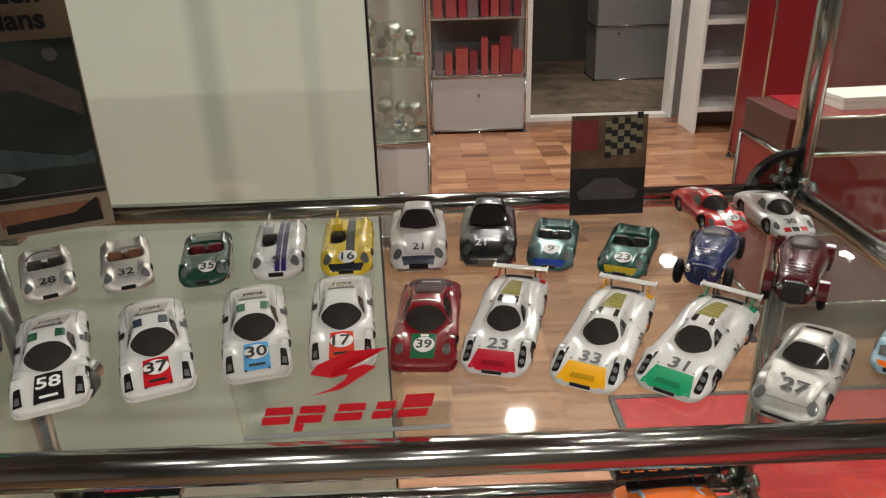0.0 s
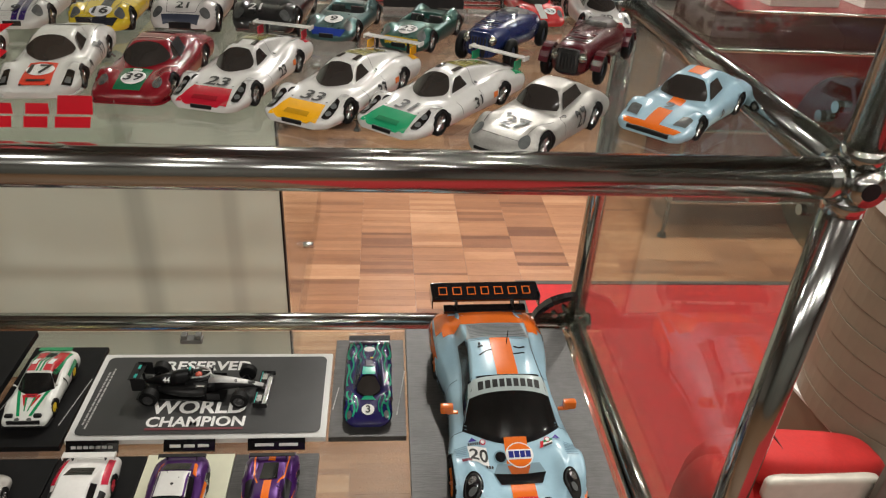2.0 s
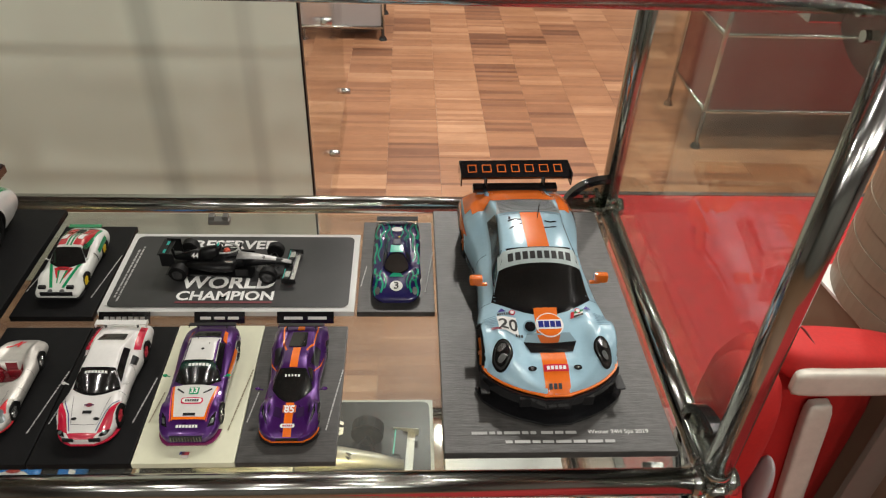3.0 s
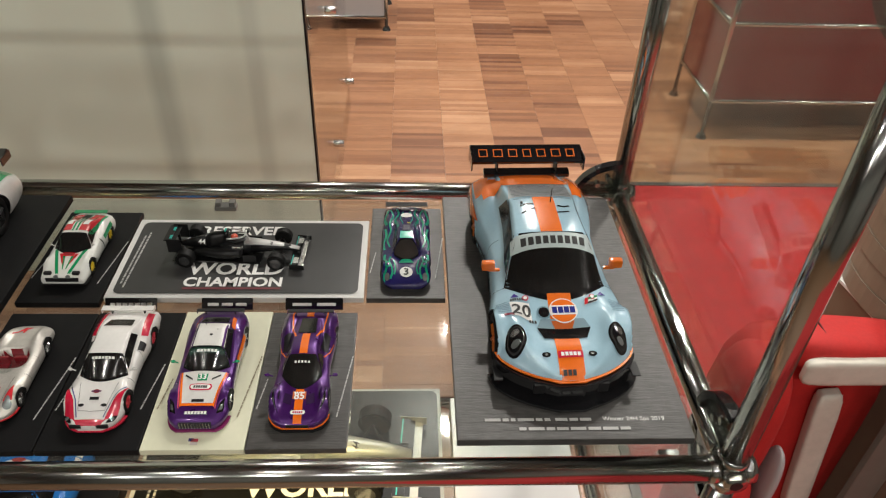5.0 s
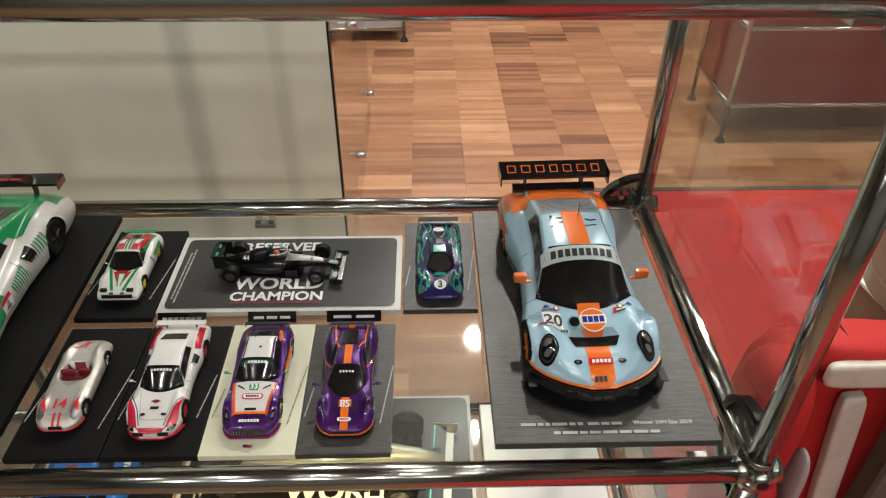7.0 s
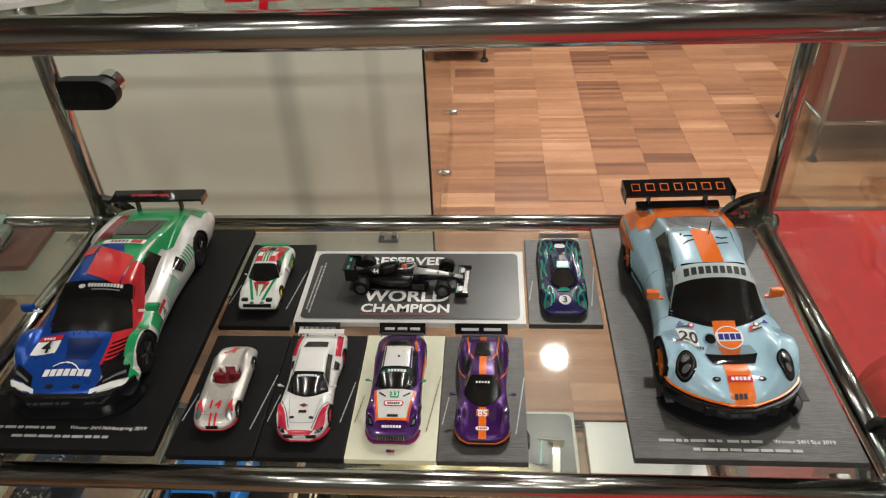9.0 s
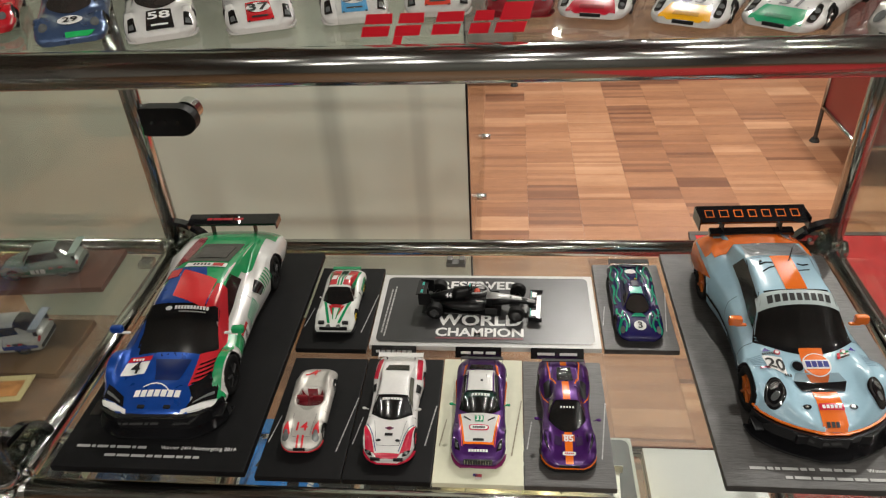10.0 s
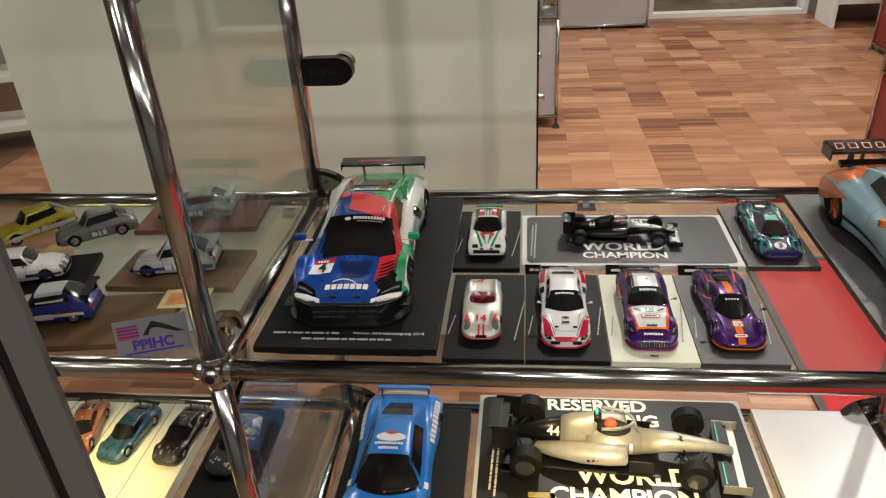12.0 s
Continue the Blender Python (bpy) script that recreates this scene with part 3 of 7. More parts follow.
for x in XS[1:]:
    for za, zb in zip(ZS[1:], ZS[2:]):
        s = part("side_pane", box(0.005, 0.322, zb - za - 0.026, x, -0.175, za + 0.013), SIDE_GLASS, case, "clear glass side pane")
        s.visible_shadow = False


def plate_parts(r=0.038):
    """A quarter-round corner plate: clear smoked leaf and a thick polished rim."""
    arc = [(-r * math.cos(radians(a)) * 1.25, r * math.sin(radians(a))) for a in range(0, 91, 9)]
    leaf = ring_disc([(0, 0)] + [(x * 0.94, z * 0.94) for x, z in arc], 0.004)
    rim = bmesh.new()
    rows = [[rim.verts.new((x * f, y, z * f)) for f, y in ((0.86, -0.0045), (1.0, -0.0045), (1.0, 0.0045), (0.86, 0.0045))] for x, z in arc]
    for a, b in zip(rows, rows[1:]):
        for q in range(4):
            rim.faces.new((a[q], a[(q + 1) % 4], b[(q + 1) % 4], b[q]))
    rim.faces.new(rows[0])
    rim.faces.new(rows[-1])
    bmesh.ops.recalc_face_normals(rim, faces=rim.faces)
    screws = bmesh.new()
    for a in (30, 62):
        rod((-0.026 * math.cos(radians(a)), -0.0035, 0.022 * math.sin(radians(a))), (-0.026 * math.cos(radians(a)), 0.0035, 0.022 * math.sin(radians(a))), 0.003, 10, screws)
    out = []
    for nm, bm, mt in (("corner_plate", leaf, SMOKED_LEAF), ("plate_rim", rim, GLOSS_BLACK), ("screw", screws, CHROME)):
        me = bpy.data.meshes.new(nm)
        bm.to_mesh(me)
        bm.free()
        me.materials.append(mt)
        out.append(me)
    return out


SMOKED_LEAF = glass("smoked_leaf", (0.42, 0.44, 0.42), 1.2)
LEAF, RIM, SCREWS = plate_parts()
CLEAR_LEAF = LEAF.copy()
CLEAR_LEAF.materials[0] = glass("pale_leaf", (0.66, 0.68, 0.65), 1.6)


def corner(m, clear=False):
    e = part("corner_plate", CLEAR_LEAF if clear else LEAF, None, case, "clear quarter-round corner plate" if clear else "smoked quarter-round corner plate with black rim")
    e.matrix_basis = m
    if not clear:
        part("plate_rim", RIM, None, e)
    part("screw", SCREWS, None, e)


for z in ZS[1:4]:
    for x, sgn in ((XS[2], 1), (-0.75, -1)):
        corner(pose(x - sgn * 0.006, YB - 0.012, z + 0.008) @ Matrix.Diagonal((sgn, 1, 1, 1)))
        for up in (1, -1):
            corner(pose(x - sgn * 0.004, YF + 0.008, z + up * 0.008, 0, 0, 90) @ Matrix.Diagonal((-1, 1, up, 1)), z == ZS[3])

# black latch with a steel knob on the rear post
latch = thing("door_latch", "black oval door latch with ridged steel knob on the chrome post", "latch", m=pose(-0.718, 0.0, 0.163))
pts = [(0.020 * c + (0.016 if c > 0 else -0.016), 0.0165 * s) for c, s in ((math.cos(radians(a)), math.sin(radians(a))) for a in range(5, 365, 15))]
part("plate", ring_disc(pts, 0.014), BLACK, latch)
for x in (-0.012, 0.002, 0.016):
    part("screw", rod((x, -0.0085, 0), (x, -0.007, 0), 0.0028, 10), DARK_CHROME, latch)
part("knob", rod((0.021, 0.0075, 0.004), (0.021, 0.022, 0.004), 0.0135, 20), CHROME, latch, "ridged steel knob", smooth=False)

# small black holder on the rear rail
hold = thing("plastic_clip", "small grey plastic clip on the rear chrome rail", "clip", m=pose(-0.408, -0.030, -0.006))
bm = box(0.022, 0.010, 0.005, 0, 0, 0, 0.001)
box(0.006, 0.008, 0.005, -0.007, 0.0, 0.005, 0.001, bm)
box(0.006, 0.008, 0.005, 0.007, 0.0, 0.005, 0.001, bm)
part("grip", bm, surface("clip_grey", (0.12, 0.12, 0.11), 0.4), hold)

# ---- model cars ----
def prof(pts, soft=0.02):
    """A smoothed profile along the car through (s, value) points."""
    g = np.linspace(-0.2, 1.2, 561)
    y = np.interp(g, [p[0] for p in pts], [p[1] for p in pts])
    n = max(1, int(soft / 0.0025))
    k = np.exp(-0.5 * (np.arange(-3 * n, 3 * n + 1) / n) ** 2)
    y = np.convolve(np.pad(y, 3 * n, mode="edge"), k / k.sum(), mode="valid")
    return lambda s: np.interp(s, g, y)


def rise(x):
    return np.sin(np.pi / 2 * np.clip(x, 0, 1))


def glide(x, r):
    """A straight ramp from 0 to 1 with rounded ends."""
    return r * (np.logaddexp(0, x / r) - np.logaddexp(0, (x - 1) / r))


SHAPES = {
    "proto": dict(L=4.15, W=1.78, hb=[(0, .26), (.03, .36), (.12, .47), (.3, .58), (.45, .64), (.7, .72), (.93, .72), (1, .62)], wb=[(0, .66), (.03, .82), (.12, .97), (.3, 1), (.5, .95), (.75, 1), (1, .93)],
                  fend=[(.19, .10, .10, .80, .20), (.76, .12, .13, .78, .2)], cab=(.245, .45, .54, .93, .36, .54, .80, .22), cr=(.11, .26), screen_round=.85, window=SMOKED, nose=(.05, .84), wheels=(.21, .765, .28), z0=.12, side=(.40, .58)),
    "longtail": dict(L=4.8, W=1.86, hb=[(0, .22), (.03, .32), (.12, .43), (.3, .55), (.5, .62), (.75, .68), (.95, .66), (1, .55)], wb=[(0, .62), (.03, .8), (.12, .97), (.3, 1), (.5, .95), (.75, 1), (1, .86)],
                     fend=[(.18, .10, .10, .80, .20), (.74, .13, .14, .78, .2)], cab=(.275, .45, .52, 1.0, .36, .40, .64, .22), cr=(.11, .40), screen_round=.70, window=SMOKED, nose=(.06, .80), wheels=(.2, .74, .28), z0=.12, side=(.41, .53)),
    "gt": dict(L=4.1, W=1.62, hb=[(0, .34), (.03, .46), (.12, .58), (.3, .70), (.5, .76), (.75, .80), (.95, .70), (1, .55)], wb=[(0, .62), (.03, .8), (.12, .96), (.3, 1), (.5, .96), (.75, 1), (.95, .9), (1, .8)],
               fend=[(.19, .12, .09, .76, .17), (.77, .10, .13, .8, .2)], cab=(.36, .50, .60, .96, .38, .52, .80, .12), cr=(.10, .30), window=SMOKED, wheels=(.21, .77, .31), z0=.15, side=(.46, .70)),
    "coupe": dict(L=3.95, W=1.68, hb=[(0, .38), (.04, .56), (.14, .72), (.35, .80), (.6, .84), (.85, .74), (1, .45)], wb=[(0, .62), (.04, .82), (.15, .97), (.5, 1), (.8, .97), (.95, .86), (1, .72)],
                  fend=[(.16, .10, .09, .74, .18), (.8, .06, .13, .76, .2)], cab=(.35, .48, .60, .97, .50, .52, .80, .12), cr=(.10, .25), window=SMOKED, wheels=(.2, .79, .33), z0=.18, side=(.45, .72)),
    "spyder": dict(L=3.75, W=1.60, hb=[(0, .30), (.04, .44), (.14, .56), (.35, .66), (.55, .70), (.8, .68), (.95, .58), (1, .42)], wb=[(0, .60), (.04, .80), (.14, .96), (.4, .97), (.75, 1), (.95, .88), (1, .72)],
                   fend=[(.18, .17, .10, .76, .18), (.78, .19, .13, .74, .18)], cab=None, cockpit=(.40, .64, .72, .40, 0.0), wheels=(.21, .78, .30), z0=.16),
    "modern": dict(L=4.6, W=1.98, hb=[(0, .34), (.03, .45), (.12, .60), (.3, .77), (.5, .85), (.75, .92), (.93, .90), (1, .72)], wb=[(0, .70), (.03, .85), (.10, .97), (.2, 1), (.34, .93), (.48, .87), (.60, .90), (.75, 1), (.95, .95), (1, .86)],
                   fend=[(.19, .12, .09, .78, .17), (.79, .10, .11, .80, .2)], cab=(.29, .465, .62, .97, .40, .70, .90, .12), cr=(.07, .32), screen_round=.12, screen_wide=.97, frame=True, wheels=(.20, .79, .34), z0=.12, side=(.42, .70)),
    "wedge": dict(L=3.75, W=1.78, hb=[(0, .40), (.05, .50), (.2, .66), (.34, .78), (.6, .86), (.85, .90), (1, .78)], wb=[(0, .84), (.04, .92), (.15, 1), (.5, .96), (.8, 1), (1, .94)],
                  fend=[(.22, .10, .09, .8, .16), (.78, .08, .12, .8, .2)], cab=(.29, .49, .62, .92, .36, .60, .86, .16), cr=(.08, .30), screen_round=.2, screen_wide=.98, frame=True, nose=(.03, .94), wheels=(.23, .78, .31), z0=.14, side=(.44, .62)),
    "hatch": dict(L=3.9, W=1.72, hb=[(0, .50), (.03, .64), (.2, .80), (.35, .88), (.6, .92), (.93, .92), (1, .72)], wb=[(0, .86), (.03, .94), (.2, 1), (.5, .97), (.8, 1), (1, .93)],
                  fend=[(.19, .05, .09, .84, .14), (.79, .06, .11, .84, .14)], cab=(.30, .43, .72, .98, .50, .66, .86, .06), cr=(.07, .12), wheels=(.2, .79, .31), z0=.16, side=(.40, .80)),
}


class Model:
    """A scale-model car, nose towards -y, standing on z = 0."""

    def __init__(self, name, label, shape, k, m, colour, group="", flake=False, dense=1.0, category="model car", **more):
        sp = dict(SHAPES[shape])
        sp.update(more)
        self.sp, self.k = sp, k
        self.L, self.W = sp["L"], sp["W"]
        self.hb, plan = prof(sp["hb"], sp.get("soft", 0.025)), prof(sp["wb"], 0.012)
        nose, blunt = sp.get("nose", (0.11, 0.52))

        def wb(s):
            a, b = np.clip(s / nose, 0, 1), np.clip((1 - s) / 0.06, 0, 1)
            return plan(s) ** 0.6 * (blunt + (1 - blunt) * np.sqrt(1 - (1 - a) ** 2)) * (0.80 + 0.20 * np.sqrt(1 - (1 - b) ** 2))

        if sp.get("outline"):
            # half widths in metres along the car
            lines = prof(sp["outline"], 0.010)
            wb = lambda s: lines(s) / (self.W / 2)
        self.wb = wb
        self.eps = 0.014
        self.root = thing(name, label, category, group, m)
        self.paint = paint(colour, flake)
        self.build(dense)

    def slim(self, s):
        """How far the cabin draws in towards the tail."""
        return 1 - self.sp.get("cr", (0.07, 0.25))[1] * np.clip((s - 0.46) / 0.5, 0, 1)

    def top(self, s, v):
        sp, a = self.sp, np.abs(v)
        z = self.hb(s) * (1 - sp.get("crown", 0.20) * a ** 3.2)
        for fs, amp, ws, vc, wv in sp["fend"]:
            z = z + amp * np.exp(-((s - fs) / ws) ** 2) * np.exp(-((a - vc) / wv) ** 2)
        for bs, bv, amp, ws, wv in sp.get("bumps", ()):
            z = z + amp * np.exp(-((s - bs) / ws) ** 2) * np.exp(-((v - bv) / wv) ** 2)
        r = sp["wheels"][2]
        for ws in sp["wheels"][:2]:
            # the wing's crown always clears its tyre
            dy = (s - ws) * self.L
            hump = r + np.sqrt(np.clip((1.17 * r) ** 2 - dy ** 2, 0, None))
            side = np.clip((a - sp.get("arch", 0.58)) / 0.20, 0, 1)
            hump = hump * side * side * (3 - 2 * side)
            z = z + 0.035 * np.logaddexp(0, (hump - z) / 0.035)
        if sp["cab"]:
            a0, a1, b0, b1, hc, rw, cw, bow = sp["cab"]
            r, taper = sp.get("cr", (0.07, 0.25))
            p = glide((s - a0 - bow * v * v) / (a1 - a0 - 0.85 * bow * v * v), r * 0.8) * (1 - rise((s - b0) / (b1 - b0)) ** 1.6)
            q = 1 - glide((a / self.slim(s) - rw) / (cw - rw), r)
            m = 0.045
            both = -m * np.logaddexp(-p / m, -q / m) + m * np.log(2) * np.minimum(p, q)
            z = z + hc * np.maximum(both, 0) * (1 - 0.10 * v * v)
        if sp.get("cockpit"):
            c0, c1, cv, dep, vc = sp["cockpit"]
            e = np.abs((s - (c0 + c1) / 2) / ((c1 - c0) / 2)) ** 3 + np.abs((v - vc) / cv) ** 3
            z = z - dep / (1 + np.exp((e - 1) * 9))
        return z

    def surf(self, s, v):
        s, v = np.asarray(s, float), np.asarray(v, float)
        a, sg = np.abs(v), np.sign(v)
        hw = self.W / 2 * self.wb(s)
        q = np.clip(a - 1, 0, 1)
        x = np.where(a <= 1, 0.93 * a, 0.93 + 0.07 * np.sin(np.pi * q ** 0.8)) * hw * sg
        zt = self.top(s, np.clip(v, -1, 1))
        zt = zt * (0.80 + 0.20 * np.sqrt(np.clip(1 - (1 - np.clip(s / 0.035, 0, 1)) ** 2, 0, 1)))
        z = zt * (1 - q) + self.sp["z0"] * q
        return np.stack([x, (s - 0.5) * self.L, z], -1)

    def v_of(self, s, x):
        return np.asarray(x, float) / (self.W / 2 * self.wb(s) * 0.93)

    def build(self, dense):
        sp, L = self.sp, self.L
        ns, nt, nq = int(64 * dense), int(36 * dense), int(9 * dense)
        s = np.linspace(0, 1, ns)
        s = s - 0.10 * np.sin(2 * np.pi * s) / (2 * np.pi) * 2
        v = np.concatenate([-2 + np.linspace(0, 1, nq, endpoint=False), np.linspace(-1, 1, nt), 1 + np.linspace(0, 1, nq + 1)[1:]])
        S, V = np.meshgrid(s, v, indexing="ij")
        P = self.surf(S, V)
        inside = np.zeros(S.shape, bool)
        for ws in sp["wheels"][:2]:
            ra, cy, cz = sp["wheels"][2] * 1.13, (ws - 0.5) * L, sp["wheels"][2]
            side = np.abs(V) > 0.999
            d = np.hypot(P[..., 1] - cy, P[..., 2] - cz)
            near = side & (d >= ra * 0.93) & (d < ra * 1.14)
            f = np.where(near, ra / np.maximum(d, 1e-6), 1)
            P[..., 1] = cy + (P[..., 1] - cy) * f
            P[..., 2] = cz + (P[..., 2] - cz) * f
            inn = side & (d < ra * 0.93)
            P[..., 0] = np.where(inn, P[..., 0] * sp.get("well", 0.66), P[..., 0])
            inside |= inn
        nv = len(v)
        verts = (P.reshape(-1, 3) * self.k).tolist()
        faces, mats = [], []
        cab = sp.get("cockpit")
        for i in range(ns - 1):
            for j in range(nv - 1):
                faces.append((i * nv + j, i * nv + j + 1, (i + 1) * nv + j + 1, (i + 1) * nv + j))
                dark = inside[i:i + 2, j:j + 2].any()
                mi = 1 if dark else 0
                if cab:
                    sm, vm = (s[i] + s[i + 1]) / 2, (v[j] + v[j + 1]) / 2
                    if abs((sm - (cab[0] + cab[1]) / 2) / ((cab[1] - cab[0]) / 2)) ** 3 + abs((vm - cab[4]) / cab[2]) ** 3 < 1.0:
                        mi = 2
                mats.append(mi)
            faces.append((i * nv, (i + 1) * nv, (i + 1) * nv + nv - 1, i * nv + nv - 1))
            mats.append(1)
        faces += [tuple(range(nv))[::-1], tuple((ns - 1) * nv + j for j in range(nv))]
        mats += [0, 0]
        me = from_data(verts, faces)
        me.name = "body"
        for mt in (self.paint, BLACK, paint(sp.get("inside", (0.02, 0.02, 0.02)))):
            me.materials.append(mt)
        me.polygons.foreach_set("material_index", mats)
        me.polygons.foreach_set("use_smooth", [True] * (len(faces) - 2) + [False, False])
        self.body = part("body", me, None, self.root)
        r, tyre = sp["wheels"][2], sp.get("tyre", 0.24)
        for ws in sp["wheels"][:2]:
            for sg in (-1, 1):
                self.wheel(sg * (self.W / 2 * 0.965 * min(1, float(self.wb(ws))) - 0.01 - tyre / 2), (ws - 0.5) * L, r, tyre, sg)

    def wheel(self, x, y, r, w, sg, rim=None):
        k = self.k
        bm = bmesh.new()
        n = 22
        prof_ = [(-w / 2, r * 0.55), (-w / 2, r * 0.92), (-w / 2 * 0.8, r), (w / 2 * 0.8, r), (w / 2, r * 0.92), (w / 2, r * 0.66), (w / 2 * 0.8, r * 0.62)]
        rows = [[bm.verts.new(((px * sg + x) * k, (y + pr * math.cos(2 * math.pi * i / n)) * k, (r + pr * math.sin(2 * math.pi * i / n)) * k)) for i in range(n)] for px, pr in prof_]
        for a, b in zip(rows, rows[1:]):
            for i in range(n):
                bm.faces.new((a[i], a[(i + 1) % n], b[(i + 1) % n], b[i]))
        tyre = part("wheel", bm, RUBBER, self.root, smooth=True)
        bm = rod(((x + sg * w * 0.30) * k, y * k, r * k), ((x + sg * w * 0.36) * k, y * k, r * k), r * 0.63 * k, n)
        rod(((x + sg * w * 0.36) * k, y * k, r * k), ((x + sg * w * 0.42) * k, y * k, r * k), r * 0.16 * k, 8, bm)
        for i in range(5):
            a = 2 * math.pi * i / 5 + 0.3
            c, d = math.cos(a), math.sin(a)
            rod(((x + sg * w * 0.40) * k, (y + 0.1 * r * c) * k, (r + 0.1 * r * d) * k), ((x + sg * w * 0.40) * k, (y + 0.58 * r * c) * k, (r + 0.58 * r * d) * k), 0.09 * r * k, 5, bm)
        part("rim", bm, rim or self.sp.get("rim", SILVER), tyre)

    def mapped(self, s, v, lift=1.0):
        """Points on the surface, a hair's breadth above it."""
        P = self.surf(s, v)
        d = 0.004
        ds, dv = self.surf(s + d, v) - self.surf(s - d, v), self.surf(s, v + d * 2) - self.surf(s, v - d * 2)
        n = np.cross(dv, ds)
        n /= np.maximum(np.linalg.norm(n, axis=-1, keepdims=True), 1e-9)
        n *= np.where(n[..., 2:3] < -0.2, -1, 1)
        return (P + n * self.eps * lift) * self.k

    def patch(self, name, corners, colour, n=12, m=10, lift=1.0, by_x=True, label="", parent=None, round_=0.0):
        """A painted or glazed patch: four corners (s, x in metres) or (s, v), in order round it."""
        mt = colour if isinstance(colour, bpy.types.Material) else paint(colour)
        a, b = np.meshgrid(np.linspace(0, 1, n + 1), np.linspace(0, 1, m + 1), indexing="ij")
        if round_:
            ca, cb = 2 * a - 1, 2 * b - 1
            ea = ca * np.sqrt(1 - round_ * cb * cb / 2)
            eb = cb * np.sqrt(1 - round_ * ca * ca / 2)
            a, b = (ea + 1) / 2, (eb + 1) / 2
        c = np.array(corners, float)
        q = ((1 - a) * (1 - b))[..., None] * c[0] + (a * (1 - b))[..., None] * c[1] + (a * b)[..., None] * c[2] + ((1 - a) * b)[..., None] * c[3]
        s = q[..., 0]
        v = self.v_of(s, q[..., 1]) if by_x else q[..., 1]
        P = self.mapped(s, v, lift).reshape(-1, 3)
        w = m + 1
        faces = [(i * w + j, i * w + j + 1, (i + 1) * w + j + 1, (i + 1) * w + j) for i in range(n) for j in range(m)]
        me = from_data(P, faces)
        me.name = name
        me.materials.append(mt)
        for p in me.polygons:
            p.use_smooth = True
        return part(name, me, None, parent or self.root, label)

    def band(self, name, s0, s1, x0, x1, colour, **kw):
        return self.patch(name, [(s0, x0), (s1, x0), (s1, x1), (s0, x1)], colour, n=max(6, int((s1 - s0) * 60)), **kw)

    def disc(self, name, s, x, rs, rx, colour, lift=1.0, label=""):
        """A round patch; radii in metres."""
        return self.patch(name, [(s - rs / self.L, x - rx), (s + rs / self.L, x - rx), (s + rs / self.L, x + rx), (s - rs / self.L, x + rx)], colour, 8, 8, lift, round_=1.0, label=label)

    @staticmethod
    def fine_text(words):
        """Lettering cut into small triangles, so that it follows a curved panel."""
        key = (words, "fine")
        if key not in TEXTS:
            pts, faces = text_mesh(words, 0.02)
            bm = bmesh.new()
            vs = [bm.verts.new((x, y, 0)) for x, y in pts]
            for f in faces:
                bm.faces.new([vs[i] for i in f])
            bmesh.ops.triangulate(bm, faces=bm.faces)
            for _ in range(2):
                bmesh.ops.subdivide_edges(bm, edges=[e for e in bm.edges if e.calc_length() > 0.16], cuts=1)
                bmesh.ops.triangulate(bm, faces=[f for f in bm.faces if len(f.verts) > 3])
            bm.verts.index_update()
            TEXTS[key] = (np.array([v.co[:2] for v in bm.verts]), [tuple(v.index for v in f.verts) for f in bm.faces])
            bm.free()
        return TEXTS[key]

    def number(self, words, s, x, size, colour=BLACK_INK, lift=2.2, turn=0, name="number", wide=1.0):
        pts, faces = self.fine_text(words)
        c, d = math.cos(radians(turn)), math.sin(radians(turn))
        px, py = (pts[:, 0] * c * wide - pts[:, 1] * d) * size, (pts[:, 0] * d * wide + pts[:, 1] * c) * size
        ss = s + py / self.L
        P = self.mapped(ss, self.v_of(ss, x + px), lift)
        me = from_data(P, faces)
        me.name = name
        me.materials.append(colour)
        return part(name, me, None, self.root)

    def side_number(self, words, s, q, size, sg, colour=BLACK_INK, lift=2.0):
        pts, faces = self.fine_text(words)
        ss = s + sg * pts[:, 0] * size / self.L
        P = self.mapped(ss, sg * (1 + q - pts[:, 1] * size / 0.5), lift)
        me = from_data(P, faces)
        me.name = "number"
        me.materials.append(colour)
        return part("number", me, None, self.root)

    def glazing(self, tail=True, mat=None):
        a0, a1, b0, b1, hc, rw, cw, bow = self.sp["cab"]
        mat = mat or self.sp.get("window", WINDOW)
        n = 14
        A, B = np.meshgrid(np.linspace(0, 1, n), np.linspace(-1, 1, n), indexing="ij")
        w = (rw + (cw - rw) * (1.0 - A)) * self.sp.get("screen_wide", 0.94)
        rd = self.sp.get("screen_round", 0.5)
        ca = 2 * A - 1
        A, B = (ca * np.sqrt(1 - rd * B * B / 2) + 1) / 2, B * np.sqrt(1 - rd * ca * ca / 2)
        V = B * w
        S = a0 + bow * V * V + (0.05 + 0.90 * A) * (a1 - a0 - 0.85 * bow * V * V)
        if self.sp.get("frame"):
            self.grid("screen_frame", S + 0.016 * (2 * A - 1), V * 1.05, GLOSS_BLACK, 0.6)
        self.grid("windscreen", S, V, mat)
        s0, s1 = self.sp["side"]
        for sg in (-1, 1):
            A, B = np.meshgrid(np.linspace(0, 1, 14), np.linspace(0, 1, 7), indexing="ij")
            x = 0.16 + 0.66 * B
            v0 = rw + (cw - rw) * x
            f = np.maximum(a0 + bow * v0 * v0 + (a1 - a0 - 0.85 * bow * v0 * v0) * (1 - x) + 0.012, s0 - 0.07 * x)
            S = f + (s1 - 0.05 * (1 - x) - f) * A
            self.grid("side_window", S, sg * v0 * self.slim(S), mat)
        if tail:
            A, B = np.meshgrid(np.linspace(0, 1, 8), np.linspace(-1, 1, 8), indexing="ij")
            S = b0 + (b1 - b0) * (0.22 + 0.45 * A)
            self.grid("rear_window", S, B * rw * self.slim(S) * (0.92 - 0.15 * A), mat)

